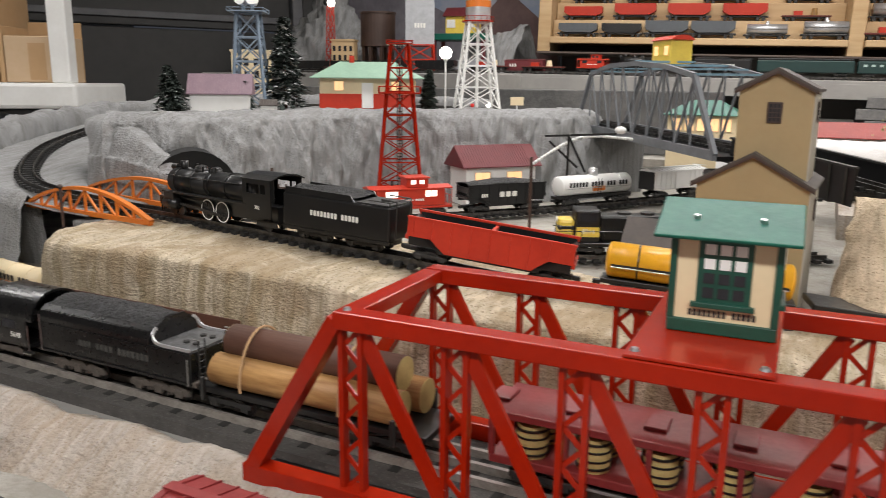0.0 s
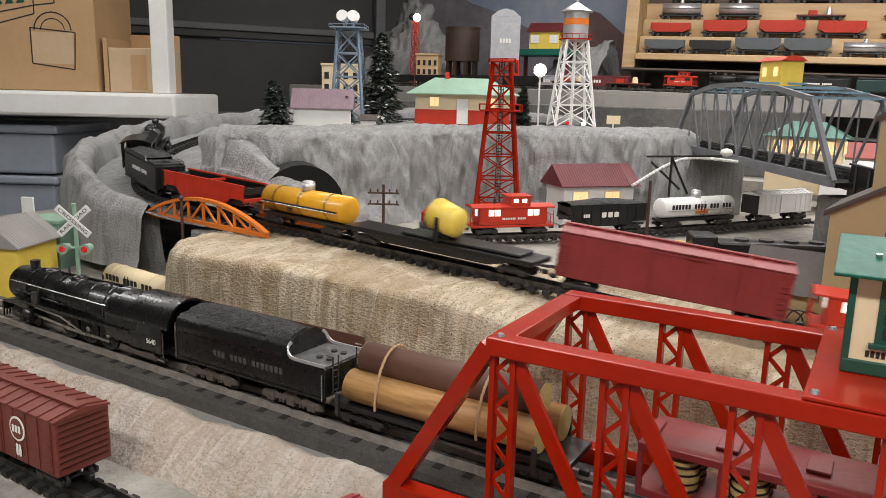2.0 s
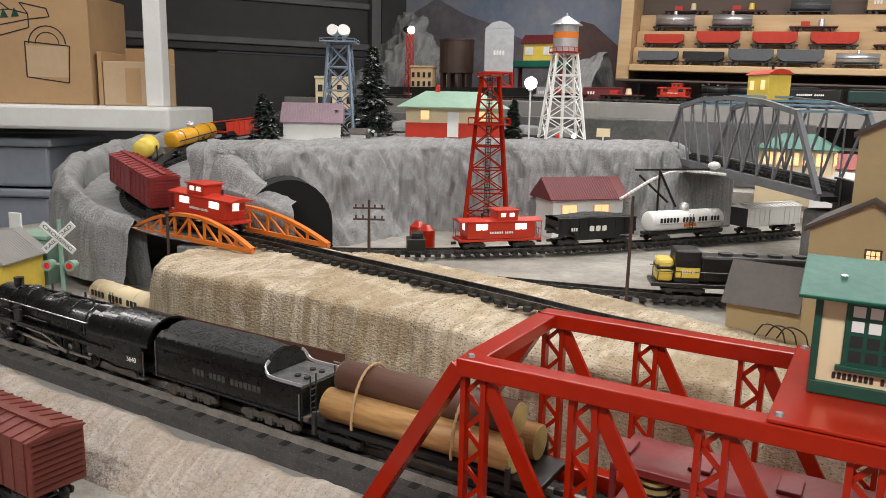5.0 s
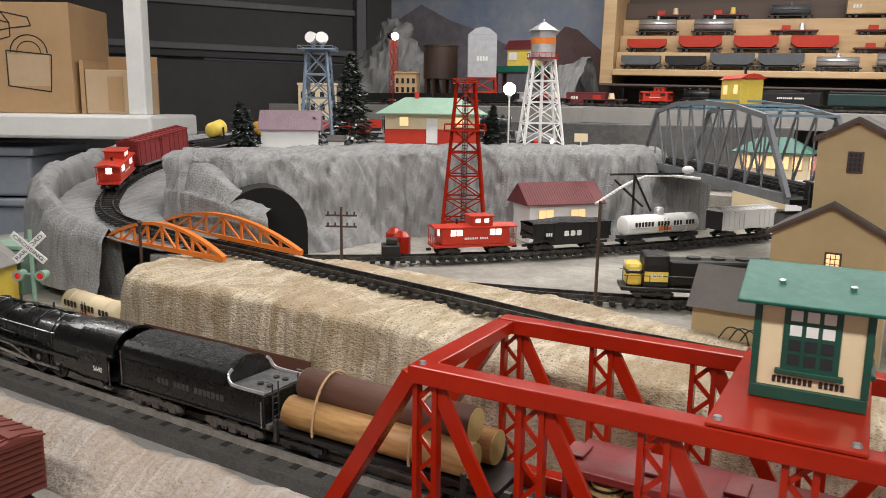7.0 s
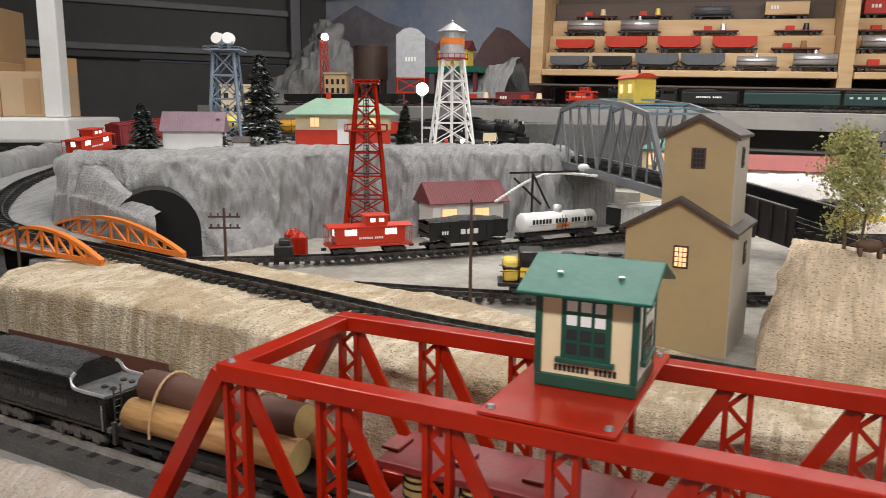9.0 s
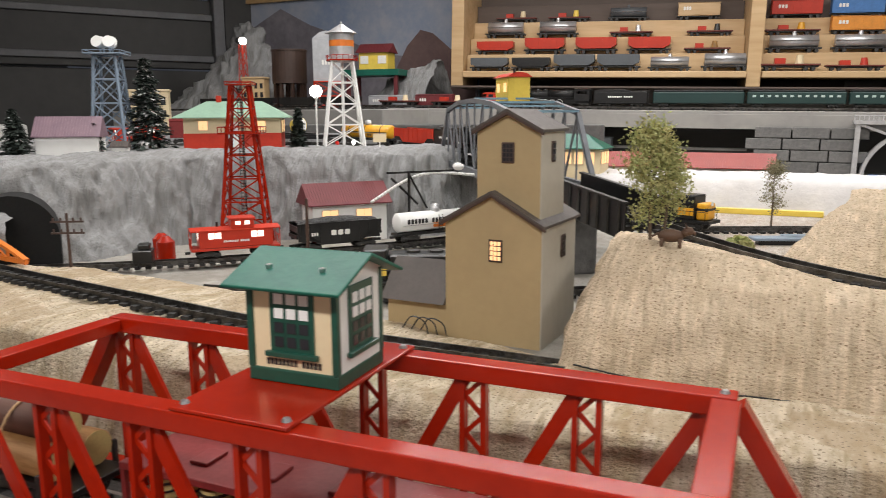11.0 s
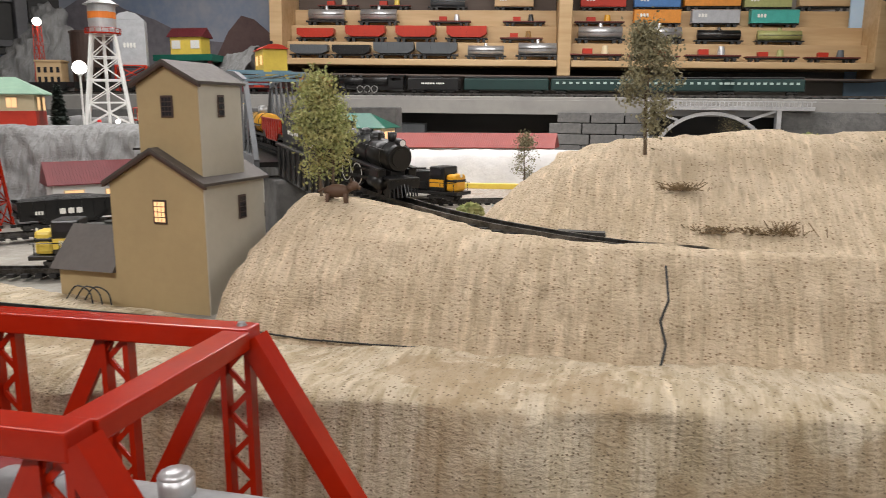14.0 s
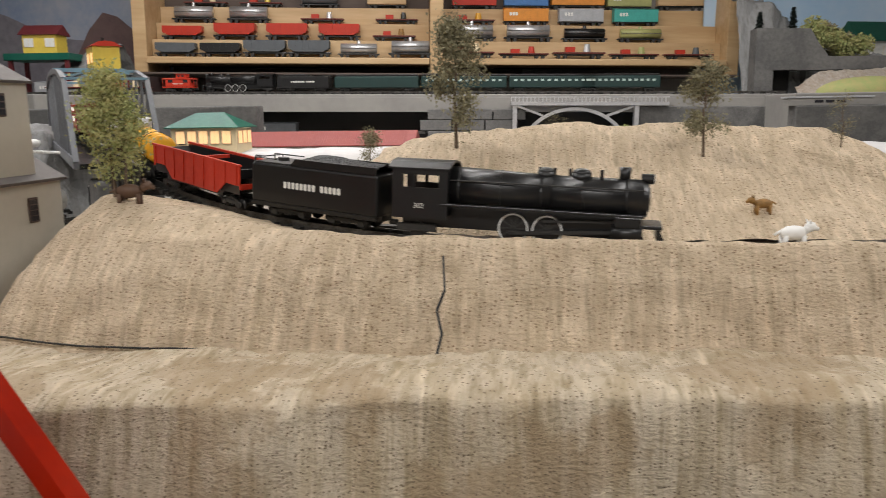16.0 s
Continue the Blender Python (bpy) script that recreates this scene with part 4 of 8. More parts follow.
def tank_car(L, body_mat, label, r=0.019, dome=True, mark=None, group="freight cars"):
    car = thing("tank_car", label, "train car", group=group)
    h = L / 2
    z = 0.019 + r
    bm = rod((-h + 0.008, 0, z), (h - 0.008, 0, z), r, None, 32)
    for s in (-1, 1):
        ball((s * (h - 0.008), 0, z), r * 0.995, bm, 3, (0.28, 1, 1))
    part("tank", bm, body_mat, car, "", None, True)
    for o in car.children:
        for p in o.data.polygons:
            p.use_smooth = len(p.vertices) < 10
    part("frame", box(-h, h, -0.013, 0.013, 0.013, 0.019, 0.001), M_BLACK, car)
    if dome:
        bm = rod((0, 0, z + r * 0.9), (0, 0, z + r + 0.010), 0.0095, None, 18)
        ball((0, 0, z + r + 0.010), 0.0095, bm, 2, (1, 1, 0.45))
        part("dome", bm, M_SILVER, car, "bright metal dome", None, True)
    for x in (-h * 0.62, 0, h * 0.62):
        bm = bmesh.new()
        for k in range(24):
            a0, a1 = math.tau * k / 24, math.tau * (k + 1) / 24
            bar((x, math.cos(a0) * (r + 0.0004), z + math.sin(a0) * (r + 0.0004)), (x, math.cos(a1) * (r + 0.0004), z + math.sin(a1) * (r + 0.0004)), 0.0018, 0.0008, bm)
        part("tank_band", bm, M_BLACK if mark == "band" else body_mat, car)
    bm = bmesh.new()
    for s in (-1, 1):
        rod((-h + 0.01, s * (r + 0.0025), z - 0.004), (h - 0.01, s * (r + 0.0025), z - 0.004), 0.0007, bm, 6)
    part("handrail", bm, M_STEEL, car)
    if mark == "band":
        for s in (-1, 1):
            part("stripe", box(-h + 0.01, h - 0.01, s * (r + 0.0008) - 0.0004, s * (r + 0.0008) + 0.0004, z - 0.0035, z - 0.0012), M_DARKLETTER, car, "thin black stripe")
            bars("oxx", 0.005, M_DARKLETTER, car, pose(0.02, s * (r - 0.0004), z - 0.0095) @ pose(0, 0, 0, s * 0, 0, 0) @ (FRONT if s < 0 else BACK), 0.014)
    elif mark:
        for s, f in ((-1, FRONT), (1, BACK)):
            bars(mark, 0.0085, M_DARKLETTER, car, pose(0, s * (r + 0.0006), z + 0.003) @ f, L * 0.8)
            part("emblem", box(-0.016, 0.016, s * (r + 0.001) - 0.0003, s * (r + 0.001) + 0.0003, z - 0.011, z - 0.002), M_ORANGE, car, "small orange emblem")
        bm = bmesh.new()
        for s in (-1, 1):
            for x in (-0.004, 0.004):
                rod((x, s * (r + 0.003), 0.018), (x, s * (r + 0.003), z + r * 0.7), 0.0006, bm, 5)
            for k in range(6):
                rod((-0.004, s * (r + 0.003), 0.021 + k * 0.005), (0.004, s * (r + 0.003), 0.021 + k * 0.005), 0.0005, bm, 5)
        part("ladder", bm, M_BLACK, car)
    for s in (-1, 1):
        truck(car, s * (h - 0.03))
    couplers(car, -h, h)
    return car


def flat_car(L, label):
    car = thing("flat_car", label, "train car", group="freight cars")
    h = L / 2
    part("deck", box(-h, h, -0.024, 0.024, 0.018, 0.0245, 0.001), M_BLACK, car)
    part("deck_ridge", box(-h + 0.02, h - 0.09, -0.019, 0.019, 0.0246, 0.029, 0.002), M_BLACK, car)
    bm = bmesh.new()
    for s in (-1, 1):
        prism([(-h + 0.03, 0.018), (-h + 0.06, 0.011), (h - 0.06, 0.011), (h - 0.03, 0.018)], s * 0.022 - 0.001, s * 0.022 + 0.001, bm)
    part("fish_belly", bm, M_BLACK, car)
    # yellow searchlight drum on a pedestal
    part("pedestal", rod((-0.0050, 0, 0.0245), (-0.0050, 0, 0.034), 0.010, None, 16), M_BLACK, car)
    bm = rod((-0.0230, 0.004, 0.049), (0.0120, -0.004, 0.055), 0.019, None, 24, 0.021)
    part("lamp_drum", bm, M_LEMON, car, "yellow plastic lamp drum", None, True)
    bm = ball((-0.0220, 0.004, 0.049), 0.0188, None, 3, (0.5, 1, 1))
    part("lamp_back", bm, M_LEMON, car, "rounded yellow lamp back", None, True)
    part("lamp_lens", rod((0.0121, -0.004, 0.055), (0.0135, -0.0042, 0.0552), 0.019, None, 24), M_WHITE, car, "pale lamp lens")
    for s in (-1, 1):
        part("lamp_fork", box(-0.0080, -0.0020, s * 0.0225 - 0.001, s * 0.0225 + 0.001, 0.0245, 0.056, 0.0006), M_BLACK, car)
        truck(car, s * (h - 0.03))
    couplers(car, -h, h)
    return car


def box_car(L, body_mat, label, W=0.0255, top=0.068, roof_mat=None, mark=False, reefer=False):
    car = thing("box_car", label, "train car", group="freight cars")
    h = L / 2
    part("body", box(-h, h, -W, W, 0.018, top, 0.0012), body_mat, car)
    part("roof", prism([(-W - 0.0015, top), (W + 0.0015, top), (W + 0.0015, top + 0.0015), (0, top + 0.0065), (-W - 0.0015, top + 0.0015)], -h - 0.0012, h + 0.0012, axis="x", bev=0.0003), roof_mat or body_mat, car)
    part("roof_walk", box(-h, h, -0.0045, 0.0045, top + 0.0068, top + 0.0082), roof_mat or body_mat, car)
    bm = bmesh.new()
    for i in range(13):
        x = -h + 0.005 + (L - 0.01) * i / 12
        for s in (-1, 1):
            prism([(s * (W + 0.002), top + 0.0012), (s * 0.004, top + 0.0062), (s * 0.004, top + 0.0072), (s * (W + 0.002), top + 0.0026)], x - 0.0007, x + 0.0007, bm, axis="x")
    tagged(part("roof_ribs", bm, roof_mat or body_mat, car), kind="stuff")
    bm = bmesh.new()
    for s in (-1, 1):
        for i in range(11):
            x = -h + 0.006 + (L - 0.012) * i / 10
            if abs(x) > 0.018:
                box(x - 0.0006, x + 0.0006, s * (W + 0.0004) - 0.0006, s * (W + 0.0004) + 0.0006, 0.02, top - 0.001, 0, bm)
        for e in (-1, 1):
            for k in range(8):
                z = 0.024 + k * 0.0056
                box(e * h - 0.0008 if e > 0 else -h - 0.0008, e * h + 0.0008 if e > 0 else -h + 0.0008, -W + 0.003, W - 0.003, z, z + 0.0014, 0, bm)
    tagged(part("body_ribs", bm, body_mat, car), kind="stuff")
    for s in (-1, 1):
        door = part("sliding_door", box(-0.017, 0.017, s * (W + 0.0009) - 0.0009, s * (W + 0.0009) + 0.0009, 0.02, top - 0.002, 0.0004), body_mat, car)
        part("door_track", box(-0.038, 0.02, s * (W + 0.0022) - 0.0005, s * (W + 0.0022) + 0.0005, top - 0.0035, top - 0.0018), body_mat, door)
        lad = bmesh.new()
        for e in (-1, 1):
            for k in range(6):
                rod((e * (h - 0.004), s * (W + 0.0018), 0.024 + k * 0.006), (e * (h - 0.012), s * (W + 0.0018), 0.024 + k * 0.006), 0.0006, lad, 5)
        part("ladder", lad, body_mat, car)
        if mark:
            f = FRONT if s < 0 else BACK
            em = part("emblem", rod((0.045, s * (W + 0.0011), 0.05), (0.045, s * (W + 0.0016), 0.05), 0.0115, None, 24), M_LETTER, car, "round white herald")
            part("emblem_centre", rod((0.045, s * (W + 0.0014), 0.05), (0.045, s * (W + 0.0019), 0.05), 0.0095, None, 24), body_mat, em)
            bars("oxo", 0.006, M_LETTER, car, pose(0.045, s * (W + 0.0021), 0.05) @ f, 0.014)
            bars("xx", 0.010, M_LETTER, car, pose(0.045, s * (W + 0.0014), 0.030) @ f, 0.009)
        truck(car, s * (h - 0.028))
    couplers(car, -h, h)
    return car


def caboose(L, body_mat, label, lit=True):
    car = thing("caboose", label, "train car", group="freight cars")
    h = L / 2
    W, top = 0.0215, 0.0495
    part("body", box(-h + 0.014, h - 0.014, -W, W, 0.02, top, 0.001), body_mat, car)
    part("platform", box(-h, h, -W, W, 0.015, 0.0195, 0.0008), body_mat, car)
    part("roof", prism([(-W - 0.002, top), (W + 0.002, top), (W + 0.002, top + 0.002), (0, top + 0.006), (-W - 0.002, top + 0.002)], -h, h, axis="x"), body_mat, car)
    cup = part("cupola", box(-0.008, 0.032, -0.019, 0.019, top + 0.003, top + 0.0185, 0.001), body_mat, car)
    part("cupola_roof", box(-0.011, 0.035, -0.0215, 0.0215, top + 0.0186, top + 0.0215, 0.001), body_mat, cup)
    for s in (-1, 1):
        for x in (0.004, 0.020):
            part("window", box(x - 0.0045, x + 0.0045, s * 0.0192 - 0.0006, s * 0.0192 + 0.0006, top + 0.009, top + 0.016, 0.0004), M_LITWHITE if lit else M_WINDOW, cup)
        for x in (-h * 0.55, -h * 0.4, h * 0.4, h * 0.55):
            part("window", box(x - 0.005, x + 0.005, s * (W + 0.0003) - 0.0006, s * (W + 0.0003) + 0.0006, 0.036, 0.047, 0.0004), M_LITWHITE if lit else M_WINDOW, car, "lit window" if lit else "dark window")
        part("rear_window", box(s * (h - 0.0139) - 0.0005, s * (h - 0.0139) + 0.0005, -0.006, 0.006, 0.034, 0.047, 0.0004), M_LITWHITE if lit else M_WINDOW, car, "lit end window")
        bm = bmesh.new()
        for y in (-W + 0.001, W - 0.001, -0.008, 0.008):
            rod((s * (h - 0.001), y, 0.0195), (s * (h - 0.001), y, top if abs(y) > 0.01 else 0.036), 0.0007, bm, 5)
        rod((s * (h - 0.001), -W, 0.036), (s * (h - 0.001), W, 0.036), 0.0007, bm, 5)
        part("end_railing", bm, body_mat, car)
        bars("oxoxoxxo oxoxo", 0.0035, M_LETTER, car, pose(0, s * (W + 0.0004), 0.031) @ (FRONT if s < 0 else BACK), 0.045)
        truck(car, s * (h - 0.03))
    part("smokejack", rod((-0.03, 0, top + 0.004), (-0.03, 0, top + 0.014), 0.0022, None, 10), M_BLACK, car)
    couplers(car, -h, h)
    return car


def steam_engine(L, label, k=1.0, drivers=2, white=True, gloss=False, number="302"):
    """A steam engine heading +x; k scales its girth."""
    body = M_BLACKGLOSS if gloss else M_BLACK
    eng = thing("steam_locomotive", label, "locomotive")
    h = L / 2
    rb = 0.0165 * k
    zb = 0.044 * k
    xc = -h + L * 0.20            # front of the cab
    xs = h - 0.022 * k            # smokebox front
    bm = rod((xc - 0.002, 0, zb + 0.002 * k), (xc + (xs - xc) * 0.55, 0, zb), rb * 1.1, None, 32, rb)
    rod((xc + (xs - xc) * 0.55, 0, zb), (xs, 0, zb), rb, bm, 32)
    part("boiler", bm, body, eng, "", None, True)
    bm = rod((xs, 0, zb), (xs + 0.004 * k, 0, zb), rb * 0.96, None, 32, rb * 0.85)
    rod((xs + 0.004 * k, 0, zb), (xs + 0.0055 * k, 0, zb), rb * 0.62, bm, 24)
    part("smokebox_front", bm, body, eng)
    part("headlight", rod((xs - 0.003, 0, zb + rb * 1.05), (xs + 0.008 * k, 0, zb + rb * 1.05), 0.0042 * k, None, 16), body, eng)
    part("headlight_lens", rod((xs + 0.008 * k, 0, zb + rb * 1.05), (xs + 0.0084 * k, 0, zb + rb * 1.05), 0.0034 * k, None, 16), M_WHITE, eng, "pale headlight lens")
    for i in range(5):
        x = xc + (xs - xc) * (0.08 + 0.21 * i)
        r2 = rb * (1.1 - 0.1 * min(1, i / 2.4)) + 0.0006
        bm = bmesh.new()
        rod((x - 0.0009, 0, zb + (0.001 if i < 2 else 0)), (x + 0.0009, 0, zb + (0.001 if i < 2 else 0)), r2, bm, 32)
        part("boiler_band", bm, body, eng)
    # stack, domes
    bm = rod((xs - 0.016 * k, 0, zb + rb * 0.8), (xs - 0.016 * k, 0, zb + rb + 0.0095 * k), 0.0042 * k, None, 16, 0.0052 * k)
    part("smokestack", bm, body, eng, "", None, True)
    for x, rr in ((xs - 0.052 * k, 0.0085), (xs - 0.082 * k, 0.0075)):
        bm = rod((x, 0, zb + rb * 0.75), (x, 0, zb + rb + 0.003 * k), rr * k, None, 18)
        ball((x, 0, zb + rb + 0.003 * k), rr * k, bm, 2, (1, 1, 0.5))
        part("dome", bm, body, eng, "", None, True)
    bm = bmesh.new()
    for i in range(3):
        x = xs - (0.062 + 0.013 * i) * k
        rod((x, 0.005 * k, zb + rb * 0.9), (x, 0.005 * k, zb + rb + 0.006 * k), 0.0013 * k, bm, 8)
    rod((xs - 0.035 * k, -0.006 * k, zb + rb * 0.9), (xs - 0.035 * k, -0.006 * k, zb + rb + 0.007 * k), 0.0016 * k, bm, 8)
    tagged(part("safety_valves", bm, M_BLACK, eng), kind="stuff")
    # cab
    cw, ct = 0.0235 * k, zb + rb + 0.006 * k
    bm = bmesh.new()
    for s in (-1, 1):
        x0, x1 = -h + 0.004, xc + 0.006
        zw0, zw1 = zb + 0.002 * k, zb + 0.013 * k
        for (a, b, c, d) in ((x0, x1, 0.019 * k, zw0), (x0, x1, zw1, ct - 0.004 * k), (x0, x0 + 0.010, zw0, zw1), (x0 + 0.019, x0 + 0.022, zw0, zw1), (x1 - 0.008, x1, zw0, zw1)):
            box(a, b, s * cw - 0.0008, s * cw + 0.0008, c, d, 0, bm)
    box(xc + 0.0045, xc + 0.006, -cw, cw, 0.022 * k, ct - 0.004 * k, 0, bm)
    part("cab", bm, body, eng)
    roof = [(-cw - 0.002, ct - 0.005 * k), (-cw * 0.6, ct - 0.0005 * k), (0, ct + 0.001 * k), (cw * 0.6, ct - 0.0005 * k), (cw + 0.002, ct - 0.005 * k), (cw + 0.002, ct - 0.0035 * k), (cw * 0.6, ct + 0.001 * k), (0, ct + 0.0026 * k), (-cw * 0.6, ct + 0.001 * k), (-cw - 0.002, ct - 0.0035 * k)]
    part("cab_roof", prism(roof, -h, xc + 0.008, axis="x"), body, eng)
    part("backhead", box(xc - 0.006, xc + 0.004, -0.016 * k, 0.016 * k, 0.022 * k, zb + rb, 0.003), M_IRON, eng)
    # running boards, frame, pilot, cylinders
    for s in (-1, 1):
        part("running_board", box(xc, xs + 0.002, s * 0.0205 * k - 0.004 * k, s * 0.0205 * k + 0.004 * k, 0.031 * k, 0.033 * k, 0.0005), body, eng)
        part("cylinder", rod((xs - 0.024 * k, s * 0.019 * k, 0.0165 * k), (xs + 0.001, s * 0.019 * k, 0.0165 * k), 0.0072 * k, None, 18), body, eng, "", None, True)
        part("steam_chest", box(xs - 0.022 * k, xs - 0.001, s * 0.019 * k - 0.005 * k, s * 0.019 * k + 0.005 * k, 0.022 * k, 0.031 * k, 0.001), body, eng)
        bm = bmesh.new()
        for x in (xc + 0.01, (xc + xs) / 2, xs - 0.01):
            rod((x, s * (rb + 0.002), zb + 0.009 * k), (x, s * rb * 0.85, zb + 0.008 * k), 0.0006, bm, 5)
        rod((xc, s * (rb + 0.002), zb + 0.009 * k), (xs, s * (rb + 0.002), zb + 0.009 * k), 0.0007, bm, 6)
        part("handrail", bm, M_IRON, eng)
    part("frame", box(-h + 0.01, xs, -0.009 * k, 0.009 * k, 0.010 * k, 0.030 * k, 0.001), M_BLACK, eng)
    part("front_deck", box(xs - 0.004, h - 0.006, -0.019 * k, 0.019 * k, 0.0215 * k, 0.0245 * k, 0.0006), body, eng)
    bm = bmesh.new()
    for i in range(9):
        y = (i - 4) * 0.0042 * k
        bar((h - 0.010, y, 0.0215 * k), (h - abs(i - 4) * 0.0016, y, 0.004 * k), 0.0016, 0.0016, bm)
    box(h - 0.011, h - 0.007, -0.019 * k, 0.019 * k, 0.013 * k, 0.0215 * k, 0, bm)
    part("pilot", bm, body, eng, "slatted pilot")
    # wheels and rods
    g, rd = 0.0225 if not gloss else 0.030, 0.0138 * k
    mid = (xc + xs) / 2 - 0.008 * k
    xs_d = [mid + (i - (drivers - 1) / 2) * rd * 2.12 for i in range(drivers)]
    for x in xs_d:
        for s in (-1, 1):
            y = s * g / 2
            bm = rod((x, y - 0.0018, rd), (x, y + 0.0018, rd), rd, None, 28)
            wl = part("drive_wheel", bm, M_BLACK, eng)
            if white:
                bm = bmesh.new()
                for a in range(28):
                    a0, a1 = math.tau * a / 28, math.tau * (a + 1) / 28
                    bar((x + math.cos(a0) * rd * 0.9, y + s * 0.0021, rd + math.sin(a0) * rd * 0.9), (x + math.cos(a1) * rd * 0.9, y + s * 0.0021, rd + math.sin(a1) * rd * 0.9), 0.0008, 0.0016, bm)
                part("tyre", bm, M_WHITE, wl, "white painted tyre")
            bm = bmesh.new()
            for a in range(10):
                an = math.tau * a / 10
                bar((x, y + s * 0.0019, rd), (x + math.cos(an) * rd * 0.85, y + s * 0.0019, rd + math.sin(an) * rd * 0.85), 0.0007, 0.0016, bm)
            part("spokes", bm, M_IRON, wl)
    for s in (-1, 1):
        y = s * (g / 2 + 0.0042)
        part("side_rod", box(xs_d[0] - 0.004, xs_d[-1] + 0.004, y - 0.0007, y + 0.0007, rd * 0.62, rd * 0.62 + 0.0035 * k, 0.0006), M_STEEL if gloss else M_IRON, eng)
        part("main_rod", bar((xs_d[0] if drivers < 3 else xs_d[1], y + s * 0.0016, rd * 0.75), (xs - 0.022 * k, y + s * 0.0016, 0.0165 * k), 0.0012, 0.0032 * k), M_STEEL if gloss else M_IRON, eng)
        part("valve_gear", bar((xs_d[-1] - 0.004, y + s * 0.001, rd * 1.6), (xs - 0.020 * k, y + s * 0.001, 0.025 * k), 0.001, 0.002), M_IRON, eng)
    for x in (xs - 0.004 * k, xs - 0.020 * k, -h + 0.026):
        for s in (-1, 1):
            r3 = 0.0072 * k
            part("pony_wheel", rod((x, s * g / 2 - 0.0015, r3), (x, s * g / 2 + 0.0015, r3), r3, None, 18), M_IRON, eng)
    for s in (-1, 1):
        part("trailing_frame", box(-h + 0.006, -h + 0.046, s * (g / 2 + 0.004) - 0.001, s * (g / 2 + 0.004) + 0.001, 0.006 * k, 0.013 * k, 0.0008), M_IRON, eng)
    if number:
        for s, f in ((-1, FRONT), (1, BACK)):
            letters(number, 0.0062 * k, M_LETTER, eng, pose((-h + xc) / 2 + 0.004, s * (cw + 0.001), 0.030 * k) @ f, "white number", name="number")
    return eng


def tender(L, label, k=1.0, gloss=False, mark="oxoxoxxo oxoxo"):
    body = M_BLACKGLOSS if gloss else M_BLACK
    t = thing("tender", label, "tender")
    h, W, top = L / 2, 0.0245 * k, 0.055 * k
    g = 0.0225 if not gloss else 0.030
    part("body", box(-h, h, -W, W, 0.016 * k, top, 0.0025), body, t)
    for s in (-1, 1):
        part("coal_board", prism([(-h + L * 0.32, top), (h - 0.004, top), (h - 0.004, top + 0.007 * k), (-h + L * 0.36, top + 0.007 * k)], s * (W - 0.002) - 0.0012, s * (W - 0.002) + 0.0012), body, t)
    bm = land([[(-h + L * 0.33, y, top + 0.004 * k), (0, y, top + (0.011 - abs(y) * 0.2) * k), (h - 0.006, y, top + (0.007 - abs(y) * 0.15) * k)] for y in (-W + 0.003, -0.01, 0, 0.01, W - 0.003)], 70, 5, 0.0022, 0, 1, 11)
    part("coal_load", bm, M_COAL, t, "heaped black coal", None, True)
    part("rear_deck", box(-h + 0.002, -h + L * 0.31, -W + 0.002, W - 0.002, top + 0.0002, top + 0.0015, 0.0004), M_IRON, t, "grey rear deck")
    part("water_hatch", rod((-h + L * 0.14, 0, top + 0.001), (-h + L * 0.14, 0, top + 0.005), 0.006, None, 16), M_IRON, t)
    bm = bmesh.new()
    rod((-h - 0.003, -W * 0.6, 0.02), (-h - 0.003, -W * 0.6, top + 0.006), 0.0007, bm, 5)
    rod((-h - 0.003, W * 0.6, 0.02), (-h - 0.003, W * 0.6, top + 0.006), 0.0007, bm, 5)
    rod((-h - 0.003, -W * 0.6, top + 0.006), (-h + 0.01, -W * 0.6, top + 0.006), 0.0007, bm, 5)
    rod((-h - 0.003, W * 0.6, top + 0.006), (-h + 0.01, W * 0.6, top + 0.006), 0.0007, bm, 5)
    rod((-h + 0.002, -W + 0.003, top + 0.005), (-h + 0.002, W - 0.003, top + 0.005), 0.0007, bm, 5)
    for y in (-W + 0.003, W - 0.003):
        rod((-h + 0.002, y, top), (-h + 0.002, y, top + 0.005), 0.0007, bm, 5)
        rod((-h + 0.002, y, top + 0.005), (-h + L * 0.2, y, top + 0.005), 0.0007, bm, 5)
    part("grab_rails", bm, M_STEEL if gloss else M_IRON, t)
    for s, f in ((-1, FRONT), (1, BACK)):
        bars(mark, 0.0058 * k, M_DIMLETTER if gloss else M_LETTER, t, pose(0, s * (W + 0.0002), 0.036 * k) @ f, L * 0.46)
        part("sill", box(-h, h, s * (W - 0.001) - 0.001, s * (W - 0.001) + 0.001, 0.0125 * k, 0.0165 * k, 0.0005), body, t)
        truck(t, s * (h - 0.042), 0.0068 * k, 0.034 * k, g, M_IRON)
    part("underframe", box(-h + 0.004, h - 0.004, -0.010, 0.010, 0.010 * k, 0.016 * k), M_BLACK, t)
    couplers(t, -h - 0.002, h)
    return t


RUN = glide(MAIN, 1500)
RUN_LEN = sum((b - a).length for a, b in zip(RUN, RUN[1:]))


def on_line(s):
    u = min(max(s / RUN_LEN, 0), 1) * (len(RUN) - 1)
    i = min(int(u), len(RUN) - 2)
    return RUN[i].lerp(RUN[i + 1], u - i)


def riding(s, base):
    a, b = on_line(s - base / 2), on_line(s + base / 2)
    d = b - a
    yaw, pit = math.atan2(d.y, d.x), math.atan2(d.z, math.hypot(d.x, d.y))
    return Matrix.Translation((a + b) / 2) @ Euler((0, -pit, yaw)).to_matrix().to_4x4()


